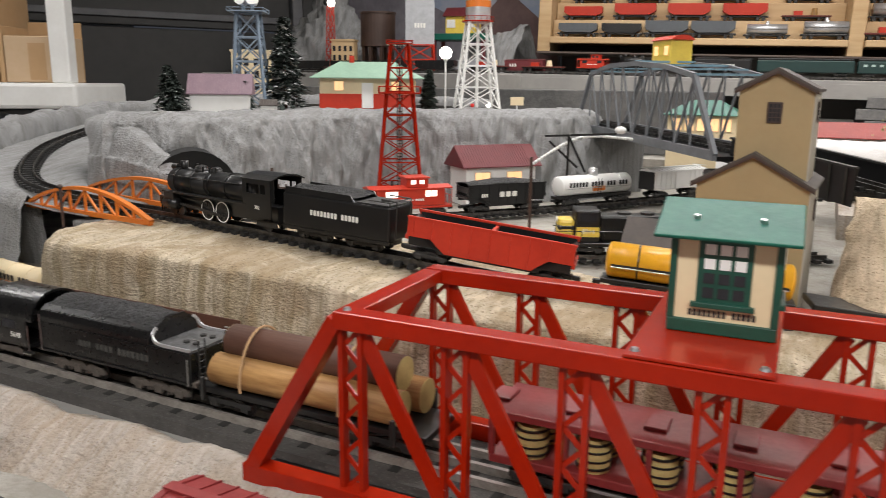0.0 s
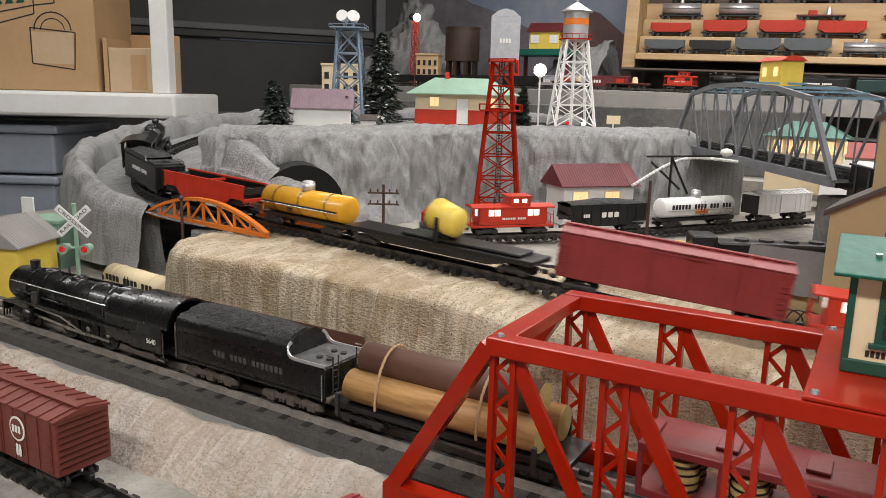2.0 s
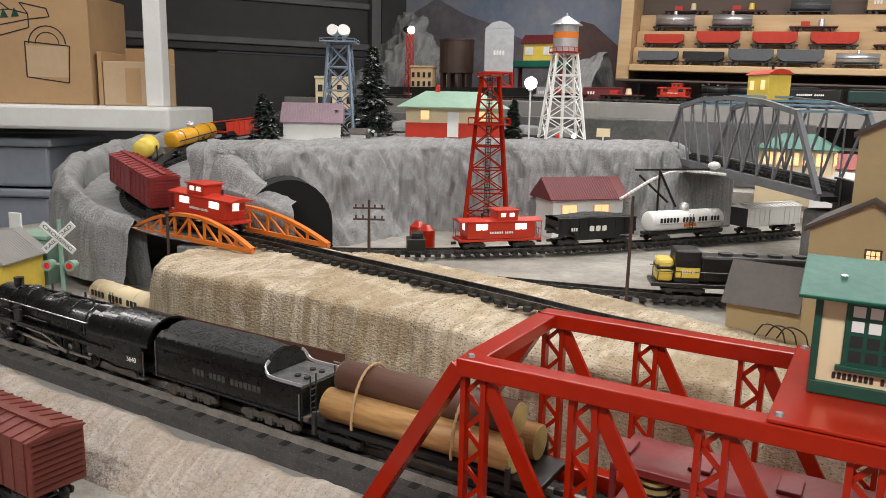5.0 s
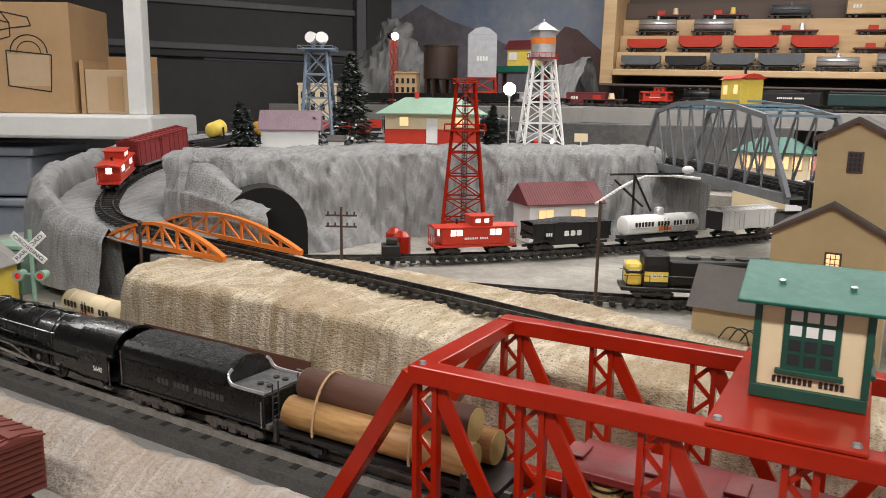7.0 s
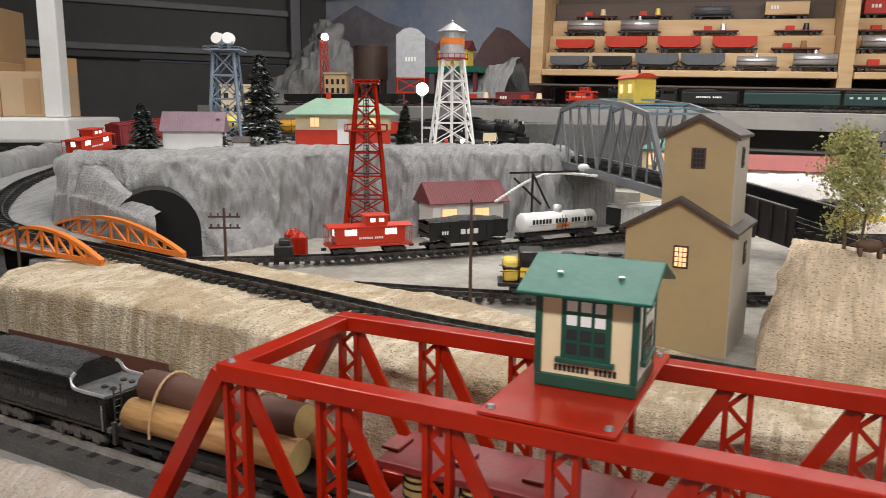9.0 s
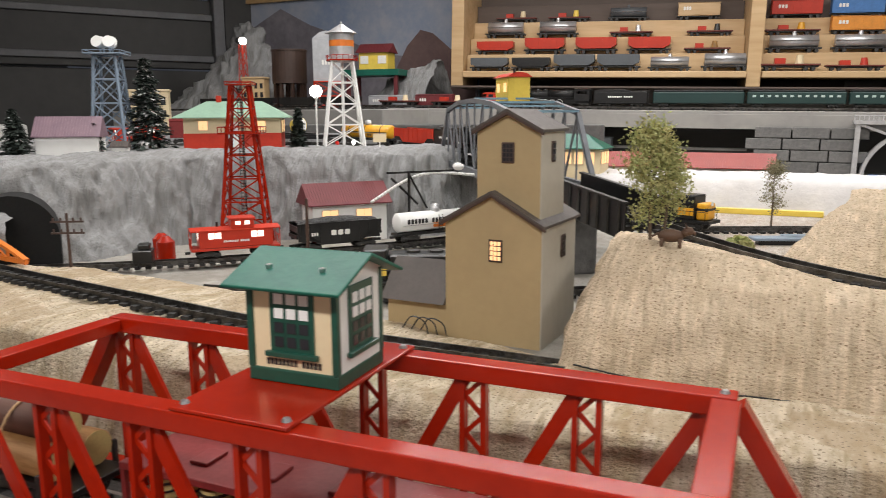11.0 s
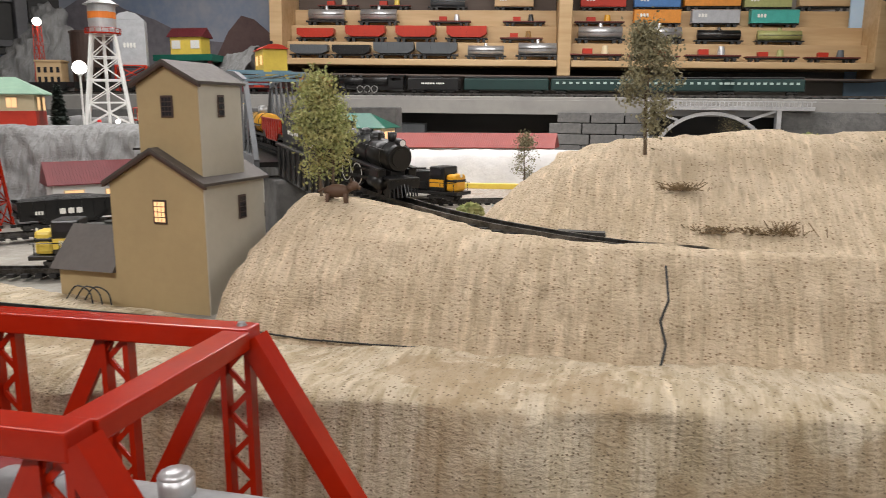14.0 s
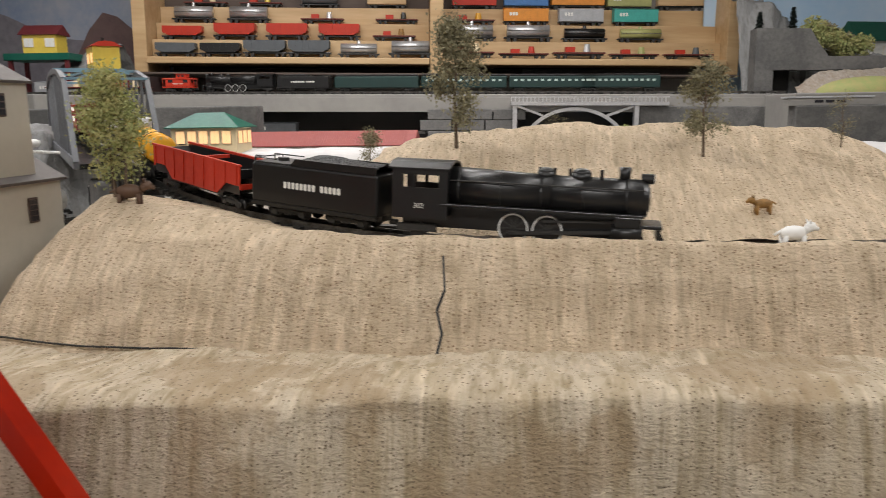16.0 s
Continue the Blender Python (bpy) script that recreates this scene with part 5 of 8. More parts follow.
# moving train: engine, tender, hopper, tank, searchlight flat, box car, caboose (front offset, length)
train = []
for make, front, length in (
    (lambda: steam_engine(0.262, "black steam locomotive with white-rimmed drive wheels pulling the freight", 1.1, number="302"), 0.0, 0.262),
    (lambda: tender(0.158, "black tender heaped with coal behind the locomotive", 1.06), 0.268, 0.16),
    (lambda: hopper_car(0.19, M_RED_MATT, "bright red empty hopper car with black slope sheets"), 0.440, 0.19),
    (lambda: tank_car(0.20, M_YELLOW, "yellow tank car with black stripe and silver dome", 0.0195, mark="band"), 0.662, 0.20),
    (lambda: flat_car(0.283, "black flat car carrying a yellow searchlight drum"), 0.872, 0.283),
    (lambda: box_car(0.244, M_MAROON, "maroon ribbed box car with sliding doors"), 1.172, 0.244),
    (lambda: caboose(0.15, M_RED_MATT, "red caboose with glowing windows at the train's end"), 1.44, 0.15),
):
    train.append((make(), front + length / 2, length * 0.62))
    for ob in (train[-1][0],):
        ob["group"] = "moving freight train"
# where the engine's front stands on the line, by the clock
CLOCK = [(0, 2.053), (0.5, 2.215), (1, 2.393), (1.5, 2.566), (2, 2.755), (2.5, 2.935), (3, 3.1), (3.5, 3.257), (4, 3.415), (5, 3.715), (6, 3.974), (6.5, 4.08), (7, 4.17), (7.5, 4.255), (8, 4.339),
         (9, 4.525), (10, 4.74), (10.5, 4.926), (11, 5.051), (11.5, 5.191), (12, 5.331), (12.5, 5.461), (13, 5.591), (13.5, 5.716), (14, 5.831), (14.5, 5.94), (15, 6.061), (15.5, 6.191), (16, 6.345)]


def lead(t):
    for (a, u), (b, v) in zip(CLOCK, CLOCK[1:]):
        if a <= t <= b:
            return u + (v - u) * (t - a) / (b - a)
    return CLOCK[-1][1]


def smooth_lead(t):
    w = [(-0.4, 1), (-0.2, 2), (0, 3), (0.2, 2), (0.4, 1)]
    return lead(t) if t < 0.5 or t > 15.5 else sum(k * lead(t + d) for d, k in w) / 9


# parked front train on the front track, heading -x
def parked(ob, x, line=NEAR, turn=180.0, z=0.0):
    p = min(glide(line, 400), key=lambda q: abs(q.x - x))
    q = min(glide(line, 400), key=lambda r: abs(r.x - x - 0.05))
    yaw = math.degrees(math.atan2(q.y - p.y, q.x - p.x)) + turn
    ob.matrix_basis = pose(p.x, p.y, p.z + z, 0, 0, yaw)


M_WORNGREY = mat("worn_grey_metal", (0.24, 0.24, 0.245), 0.38, 0.6, dark=(0.1, 0.1, 0.1), scale=90, amount=0.7)
M_TRUCKGREY = mat("dusty_cast_truck", (0.14, 0.122, 0.105), 0.55, 0.3, dark=(0.06, 0.05, 0.045), scale=80)


def long_truck(parent, x, r=0.0085, base=0.024, gauge=0.036):
    """A six-wheel truck with humped equaliser frames."""
    bm = bmesh.new()
    for s in (-1, 1):
        y = s * (gauge / 2 + 0.0065)
        side = [(-base * 1.5, r * 0.9), (-base * 1.35, r * 1.5), (-base * 0.75, r * 1.75), (-base * 0.5, r * 1.35), (-base * 0.25, r * 1.8), (base * 0.25, r * 1.8), (base * 0.5, r * 1.35), (base * 0.75, r * 1.75), (base * 1.35, r * 1.5), (base * 1.5, r * 0.9), (base * 1.2, r * 0.75), (base * 0.5, r * 0.95), (-base * 0.5, r * 0.95), (-base * 1.2, r * 0.75)]
        prism(side, y - 0.0015, y + 0.0015, bm)
        for k in (-1, 0, 1):
            box(k * base - 0.005, k * base + 0.005, y - 0.003, y + 0.003, r * 0.55, r * 1.35, 0.001, bm)
        for k in (-0.5, 0.5):
            for d in (-0.002, 0.002):
                rod((k * base + d, y, r * 0.6), (k * base + d, y, r * 1.6), 0.0013, bm, 6)
    box(-0.008, 0.008, -gauge / 2 - 0.007, gauge / 2 + 0.007, r * 1.3, r * 2.0, 0.0006, bm)
    t = part("truck", bm, M_TRUCKGREY, parent, "dusty six-wheel cast truck", pose(x, 0, 0))
    for k in (-1, 0, 1):
        b2 = bmesh.new()
        for s in (-1, 1):
            wheel_bm(r, 0.003, s * gauge / 2, k * base, b2)
        rod((k * base, -gauge / 2, r), (k * base, gauge / 2, r), 0.0012, b2)
        part("wheelset", b2, M_IRON, t, "", None, True)


def arch_top(w, z0, zs, rise, n=10):
    """A (y, z) outline: straight sides from z0 to zs, then a rounded top."""
    top = [(w * math.cos(math.pi * k / n), zs + rise * math.sin(math.pi * k / n)) for k in range(n + 1)]
    return [(-w, z0), (w, z0)] + top


def hudson_engine(label):
    """Large engine, nose towards +x: banded boiler over side skirts, open-backed arched cab."""
    e = thing("steam_locomotive", label, "locomotive")
    B = M_BLACKGLOSS
    zb = 0.0505
    bm = rod((-0.075, 0, zb), (0.155, 0, zb - 0.0008), 0.0262, None, 36, 0.0235)
    part("boiler", bm, B, e, "", None, True)
    for x in (-0.055, -0.02, 0.012, 0.046, 0.08, 0.112):
        r = 0.0262 - 0.0027 * (x + 0.075) / 0.23 + 0.0007
        part("boiler_band", rod((x - 0.0011, 0, zb), (x + 0.0011, 0, zb), r, None, 36), B, e)
    part("smokebox_front", rod((0.155, 0, zb - 0.0008), (0.160, 0, zb - 0.0008), 0.0232, None, 32, 0.0195), M_IRON, e, "dark smokebox door")
    part("headlight", rod((0.159, 0, zb + 0.004), (0.168, 0, zb + 0.004), 0.0055, None, 16), B, e)
    part("headlight_lens", rod((0.1681, 0, zb + 0.004), (0.1686, 0, zb + 0.004), 0.0045, None, 16), M_WHITE, e)
    bm = rod((0.128, 0, zb + 0.021), (0.128, 0, zb + 0.033), 0.0058, None, 18, 0.0066)
    part("smokestack", bm, B, e)
    for x, r, hh in ((0.092, 0.0115, 0.006), (0.028, 0.0125, 0.0062), (-0.028, 0.010, 0.005)):
        bm = rod((x, 0, zb + 0.019), (x, 0, zb + 0.0235), r, None, 20, r * 0.9)
        ball((x, 0, zb + 0.0235), r * 0.9, bm, 2, (1, 1, 0.42))
        part("dome", bm, B, e, "", None, True)
    for x, y in ((0.108, 0.006), (0.062, -0.007), (0.058, 0.008), (0.004, 0.007), (-0.008, -0.008), (-0.046, 0.006)):
        part("valve", rod((x, y, zb + 0.022), (x, y, zb + 0.0315), 0.0016, None, 8, 0.0012), M_IRON, e)
    part("feedwater_pipe", rod((0.07, 0.0, zb + 0.0255), (-0.06, 0.0, zb + 0.0275), 0.0016, None, 8), B, e)
    part("firebox", prism(arch_top(0.0285, 0.024, zb - 0.002, 0.0275, 26), -0.118, -0.062, axis="x"), B, e)
    # cab: thin arched shell, open at the back
    x0, x1, n = -0.180, -0.113, 28
    for s in (-1, 1):
        part("cab_side", box(x0 + 0.012, x1, s * 0.0305 - 0.0009, s * 0.0305 + 0.0009, 0.022, zb + 0.002, 0.0004), B, e)
        part("cab_window", box(x0 + 0.030, x0 + 0.052, s * 0.0312 - 0.0006, s * 0.0312 + 0.0006, zb - 0.011, zb - 0.001, 0.0004), M_WINDOW, e)
        part("grab_rail", rod((x0 + 0.009, s * 0.0315, 0.018), (x0 + 0.009, s * 0.0315, zb - 0.004), 0.0009, None, 6), M_STEEL, e)
        part("cab_step", box(x0 + 0.008, x0 + 0.020, s * 0.029 - 0.003, s * 0.029 + 0.003, 0.013, 0.0155, 0.0005), M_STEEL, e)
    out = [(0.0325 * math.cos(math.pi * k / n), zb + 0.001 + 0.0298 * math.sin(math.pi * k / n)) for k in range(n + 1)]
    inn = [(0.0300 * math.cos(math.pi * k / n), zb + 0.001 + 0.0272 * math.sin(math.pi * k / n)) for k in range(n, -1, -1)]
    part("cab_roof", prism(out + inn, x0, x1, None, "x"), B, e)
    part("cab_floor", box(x0 + 0.012, x1, -0.0295, 0.0295, 0.020, 0.0235), M_BLACK, e)
    part("backhead", rod((-0.122, 0, zb), (-0.117, 0, zb), 0.024, None, 24), M_IRON, e, "dark boiler backhead")
    for y, z in ((-0.009, 0.058), (0.009, 0.058), (0.0, 0.046), (-0.010, 0.044), (0.011, 0.046)):
        part("gauge", rod((-0.1245, y, z), (-0.1222, y, z), 0.0035, None, 12), M_STEEL, e)
    for s in (-1, 1):
        y = s * 0.0265
        part("running_board", prism([(-0.110, 0.0345), (0.118, 0.0345), (0.150, 0.030), (0.150, 0.033), (0.119, 0.0375), (-0.110, 0.0375)], y - 0.0045, y + 0.0045), B, e)
        part("side_skirt", prism([(-0.115, 0.022), (-0.082, 0.0235), (-0.074, 0.0335), (0.118, 0.0335), (0.118, 0.038), (-0.115, 0.038)], s * 0.0295 - 0.0008, s * 0.0295 + 0.0008), B, e)
        part("handrail", rod((-0.062, s * 0.0272, zb + 0.0085), (0.148, s * 0.0246, zb + 0.0085), 0.0008, None, 6), M_STEEL, e, "bright boiler handrail")
        for x in (-0.06, -0.02, 0.03, 0.08, 0.13):
            part("rail_stanchion", rod((x, s * 0.0245, zb + 0.008), (x, s * 0.027, zb + 0.0085), 0.0009, None, 5), M_STEEL, e)
        part("injector_pipe", rod((0.02, s * 0.0265, zb - 0.006), (0.135, s * 0.025, zb - 0.004), 0.0015, None, 7), B, e)
        part("air_pump", rod((0.085, s * 0.0275, 0.037), (0.085, s * 0.0275, 0.052), 0.0052, None, 14), M_IRON, e)
        part("cylinder", rod((0.098, s * 0.0255, 0.0195), (0.132, s * 0.0255, 0.0195), 0.0092, None, 20), B, e, "", None, True)
        part("steam_chest", box(0.100, 0.131, s * 0.0245 - 0.006, s * 0.0245 + 0.006, 0.026, 0.035, 0.0015), B, e)
        g = 0.015
        rd = 0.0185
        for x in (-0.052, -0.012, 0.028):
            wl = part("drive_wheel", rod((x, s * g - 0.002, rd), (x, s * g + 0.002, rd), rd, None, 30), M_BLACK, e)
            for a in range(12):
                an = math.tau * a / 12
                part("spoke", bar((x, s * (g + 0.0023), rd), (x + math.cos(an) * rd * 0.8, s * (g + 0.0023), rd + math.sin(an) * rd * 0.8), 0.0009, 0.0016), M_IRON, wl)
            part("hub", rod((x, s * (g + 0.001), rd), (x, s * (g + 0.0045), rd), 0.004, None, 12), M_STEEL, wl)
            tyre = bmesh.new()
            for a in range(30):
                a0, a1 = math.tau * a / 30, math.tau * (a + 1) / 30
                bar((x + math.cos(a0) * rd * 0.92, s * (g + 0.0022), rd + math.sin(a0) * rd * 0.92), (x + math.cos(a1) * rd * 0.92, s * (g + 0.0022), rd + math.sin(a1) * rd * 0.92), 0.0008, 0.0026, tyre)
            part("tyre", tyre, M_IRON, wl)
        y = s * (g + 0.0062)
        part("side_rod", box(-0.057, 0.033, y - 0.0008, y + 0.0008, 0.0105, 0.0145, 0.0007), M_STEEL, e, "bright side rod")
        part("main_rod", bar((-0.012, y + s * 0.002, 0.0128), (0.100, y + s * 0.002, 0.0195), 0.0014, 0.0034), M_STEEL, e, "bright main rod")
        part("valve_gear", bar((-0.012, y + s * 0.002, 0.0128), (0.040, y + s * 0.0025, 0.027), 0.0012, 0.0024), M_STEEL, e)
        part("valve_rod", bar((0.040, y + s * 0.0025, 0.027), (0.102, y + s * 0.002, 0.029), 0.0012, 0.002), M_STEEL, e)
        for x, r in ((0.142, 0.0095), (0.106, 0.0095), (-0.098, 0.0095), (-0.132, 0.011)):
            part("pony_wheel", rod((x, s * g - 0.0015, r), (x, s * g + 0.0015, r), r, None, 20), M_IRON, e)
        part("trailing_frame", prism([(-0.150, 0.008), (-0.145, 0.017), (-0.115, 0.014), (-0.085, 0.017), (-0.080, 0.009)], s * 0.0235 - 0.0015, s * 0.0235 + 0.0015), M_TRUCKGREY, e, "dusty trailing truck frame")
        letters("5640", 0.0085, M_LETTER, e, pose(-0.150, s * 0.0316, 0.033) @ (FRONT if s < 0 else BACK), "white number", name="number")
    part("frame", box(-0.165, 0.150, -0.010, 0.010, 0.012, 0.034, 0.001), M_BLACK, e)
    part("front_deck", box(0.140, 0.172, -0.024, 0.024, 0.0245, 0.028, 0.0008), B, e)
    bm = box(0.170, 0.175, -0.025, 0.025, 0.014, 0.0245, 0.0006)
    for i in range(11):
        yy = (i - 5) * 0.0045
        bar((0.173, yy, 0.0235), (0.1825 - abs(i - 5) * 0.0014, yy, 0.004), 0.0018, 0.0018, bm)
    part("pilot", bm, B, e, "slatted pilot")
    return e


def long_tender(label):
    """Round-shouldered coal tender, coal bunker towards +x, bright-edged rear deck."""
    t = thing("tender", label, "tender")
    B = M_BLACKGLOSS
    h, W = 0.1075, 0.0315
    xb = -h + 0.052
    part("body", box(-h, h, -W, W, 0.0255, 0.0555, 0.0012), B, t)
    part("bunker", prism([(-W, 0.0556), (W, 0.0556), (W, 0.061), (W - 0.0035, 0.068), (W - 0.010, 0.0725), (-W + 0.010, 0.0725), (-W + 0.0035, 0.068), (-W, 0.061)], xb, h - 0.001, axis="x", bev=0.0006), B, t)
    bm = land([[(xb + 0.003, y, 0.0715 + 0.0065 * (1 - (y / 0.023) ** 2)), (0.02, y, 0.072 + 0.0085 * (1 - (y / 0.023) ** 2)), (h - 0.006, y, 0.0715 + 0.006 * (1 - (y / 0.023) ** 2))] for y in (-0.023, -0.012, 0, 0.012, 0.023)], 150, 9, 0.0024, 0, 1, 11)
    for v in bm.verts:
        v.co.z += 0.0011 * noise.noise(v.co * 330)
    part("coal_load", bm, M_COAL, t, "crusted dark grey coal", None, True)
    part("bulkhead", prism([(-W + 0.001, 0.0556), (W - 0.001, 0.0556), (W - 0.006, 0.070), (0.012, 0.0785), (-0.012, 0.0785), (-W + 0.006, 0.070)], xb - 0.0022, xb - 0.0002, axis="x"), B, t)
    part("rear_deck", box(-h + 0.002, xb - 0.003, -W + 0.003, W - 0.003, 0.0556, 0.0572, 0.0004), M_WORNGREY, t, "worn grey rear deck")
    for s in (-1, 1):
        rim = glide([(-h + 0.001, s * (W - 0.001), 0.0582), (xb - 0.016, s * (W - 0.001), 0.0582), (xb - 0.006, s * (W - 0.0012), 0.0605), (xb - 0.0025, s * (W - 0.003), 0.067), (xb - 0.0025, s * (W - 0.008), 0.0715)], 24)
        bm = bmesh.new()
        for a, b in zip(rim, rim[1:]):
            bar(a, b, 0.0016, 0.003, bm)
        part("deck_rim", bm, M_SILVER, t, "bright worn rim of the rear deck")
        for x in (-h + 0.012, -h + 0.024):
            part("hatch", rod((x, s * 0.011, 0.0572), (x, s * 0.011, 0.0592), 0.0032, None, 12), M_IRON, t)
        part("ladder_rail", rod((-h - 0.002, s * 0.022, 0.022), (-h - 0.002, s * 0.022, 0.0665), 0.0008, None, 6), M_IRON, t)
        part("ladder_rail", rod((-h - 0.002, s * 0.014, 0.022), (-h - 0.002, s * 0.014, 0.0665), 0.0008, None, 6), M_IRON, t)
        part("ladder_hook", rod((-h - 0.002, s * 0.022, 0.0665), (-h + 0.006, s * 0.022, 0.0665), 0.0008, None, 6), M_STEEL, t)
        for k in range(6):
            part("rung", rod((-h - 0.002, s * 0.014, 0.026 + k * 0.0065), (-h - 0.002, s * 0.022, 0.026 + k * 0.0065), 0.0006, None, 5), M_IRON, t)
        part("grab_rail", rod((-h + 0.003, s * (W + 0.0012), 0.024), (-h + 0.003, s * (W + 0.0012), 0.050), 0.0008, None, 6), M_STEEL, t)
        part("grab_rail", rod((h - 0.004, s * (W + 0.0012), 0.024), (h - 0.004, s * (W + 0.0012), 0.064), 0.0008, None, 6), M_STEEL, t)
        part("sill", box(-h, h, s * W - 0.0014, s * W + 0.0014, 0.024, 0.027, 0.0005), B, t)
        part("ladle_strip", box(-h + 0.002, h - 0.002, s * (W + 0.0003) - 0.0003, s * (W + 0.0003) + 0.0003, 0.0535, 0.0545), B, t)
        bars("xox oxoo xoxoxox", 0.0062, M_DIMLETTER, t, pose(-0.004, s * (W + 0.0002), 0.042) @ (FRONT if s < 0 else BACK), 0.10)
        long_truck(t, s * 0.058, 0.0105, 0.027)
    part("rear_beam", box(-h - 0.0055, -h - 0.0005, -W, W, 0.023, 0.028, 0.0008), M_TRUCKGREY, t, "dusty rear buffer beam")
    part("underframe", box(-h + 0.004, h - 0.004, -0.012, 0.012, 0.015, 0.0255), M_BLACK, t)
    couplers(t, -h - 0.004, h)
    return t


parked(hudson_engine("large glossy black steam locomotive parked on the front track"), -0.925)
parked(long_tender("glossy black tender with coal and bright-rimmed rear deck"), -0.6285)

logs = thing("log_car", "black flat car loaded with roped wooden logs", "train car", group="front train")
part("deck", box(-0.125, 0.125, -0.028, 0.028, 0.020, 0.026, 0.001), M_BLACK, logs)
for i, (y, z, m, r) in enumerate(((-0.0165, 0.0415, M_WOODLOG, 0.0155), (0.0165, 0.0415, M_WOODLOG, 0.0155), (0.001, 0.0655, M_BROWNLOG, 0.0155))):
    bm = rod((-0.103 + 0.006 * i, y, z), (0.105 - 0.006 * i, y, z), r, None, 28)
    for v in bm.verts:
        v.co += Vector((0, noise.noise(v.co * 60), noise.noise(v.co * 60 + Vector((5, 5, 5))))) * 0.001
    lg = part("log", bm, m, logs, "brown round log" if i == 2 else "honey-coloured wooden log", None, True)
    for x in (-0.1032 + 0.006 * i, 0.1052 - 0.006 * i):
        part("log_end", rod((x - 0.0004, y, z), (x + 0.0004, y, z), r * 0.96, None, 24), M_LOGEND, lg, "pale cut end")
for x in (-0.045, 0.06):
    bm = bmesh.new()
    for k in range(20):
        a0, a1 = math.pi * k / 20, math.pi * (k + 1) / 20
        p0 = (x, math.cos(a0) * 0.0335, 0.03 + max(0, math.sin(a0)) * 0.053)
        p1 = (x + 0.0006, math.cos(a1) * 0.0335, 0.03 + max(0, math.sin(a1)) * 0.053)
        rod(p0, p1, 0.0013, bm, 6)
    part("rope", bm, M_CARDBOARD, logs, "tan cord round the logs")
for s in (-1, 1):
    truck(logs, s * 0.085, 0.0088, 0.036, 0.03)
    for x in (-0.1, 0.1):
        part("stake", box(x - 0.002, x + 0.002, s * 0.0375 - 0.002, s * 0.0375 + 0.002, 0.018, 0.04, 0.0005), M_IRON, logs)
couplers(logs, -0.125, 0.125)
parked(logs, -0.4005)
bars("xoxoxoxo xoxoo", 0.0040, M_DARKLETTER, cabin, pose(0, -D - 0.0003, 0.0137) @ FRONT, 0.042)

bar_car = thing("barrel_car", "dark red open car with pale wooden barrels under the bridge", "train car", group="front train")
part("deck", box(-0.15, 0.15, -0.028, 0.028, 0.020, 0.027, 0.001), M_MAROON, bar_car)
part("roof_board", box(-0.15, 0.15, -0.030, 0.030, 0.058, 0.064, 0.001), M_MAROON, bar_car)
for x in (-0.148, -0.09, -0.03, 0.03, 0.09, 0.148):
    for s in (-1, 1):
        part("post", box(x - 0.002, x + 0.002, s * 0.027 - 0.002, s * 0.027 + 0.002, 0.027, 0.058), M_MAROON, bar_car)
    part("roof_cleat", box(x - 0.008, x + 0.008, -0.012, 0.012, 0.0641, 0.067, 0.0008), M_MAROON, bar_car)
for i in range(6):
    x = -0.12 + i * 0.048
    for s in (-1, 1):
        bm = rod((x, s * 0.0135, 0.0272), (x, s * 0.0135, 0.0402), 0.0118, None, 20, 0.0132)
        rod((x, s * 0.0135, 0.0402), (x, s * 0.0135, 0.0532), 0.0132, bm, 20, 0.0118)
        b = part("barrel", bm, M_LOGEND, bar_car, "pale wooden barrel with black hoops")
        for z in (0.031, 0.037, 0.044, 0.050):
            part("hoop", rod((x, s * 0.0135, z - 0.0007), (x, s * 0.0135, z + 0.0007), 0.0136, None, 20), M_BLACK, b)
for s in (-1, 1):
    truck(bar_car, s * 0.11, 0.0088, 0.036, 0.03)
parked(bar_car, -0.07)

front_box = box_car(0.2, M_BROWNRED, "oxide red box car with round white herald on the low track", mark=True)
parked(front_box, -0.752, FRONTLOW, 0)
front_gon = box_car(0.2, M_MAROON, "maroon ribbed box car on the low front track")
parked(front_gon, -0.278, FRONTLOW, 0)


# ---------------------------------------------------------------- towers and buildings on the layout
def lattice_tower(name, label, category, base, h, wb, wt, bays, leg_mat, r=0.0028, brace=0.0018, turn=0.0, ladder=False):
    """Four tapering legs with crossed braces and level girts."""
    t = thing(name, label, category, pose(*base, 0, 0, turn))
    cor = [(-1, -1), (1, -1), (1, 1), (-1, 1)]
    at = lambda c, u: Vector((c[0] * (wb + (wt - wb) * u) / 2, c[1] * (wb + (wt - wb) * u) / 2, h * u))
    for c in cor:
        part("leg", bar(at(c, 0), at(c, 1), r * 1.6, r * 1.6), leg_mat, t)
    for k in range(bays):
        u0, u1 = k / bays, (k + 1) / bays
        for i in range(4):
            a, b = cor[i], cor[(i + 1) % 4]
            part("cross_brace", bar(at(b, u1), at(a, u0), brace, brace, bar(at(a, u1), at(b, u0), brace, brace)), leg_mat, t)
            part("girt", bar(at(a, u1), at(b, u1), brace * 1.3, brace * 1.3), leg_mat, t)
    if ladder:
        bm = bmesh.new()
        for y in (-0.005, 0.005):
            rod((y, -wb * 0.25, 0), (y, -wt * 0.25, h), 0.0008, bm, 5)
        for k in range(int(h / 0.0065)):
            u = k * 0.0065 / h
            yy = -(wb + (wt - wb) * u) * 0.25
            rod((-0.005, yy, h * u), (0.005, yy, h * u), 0.0008, bm, 5)
        part("ladder", bm, M_BLACK, t, "dark ladder")
    return t


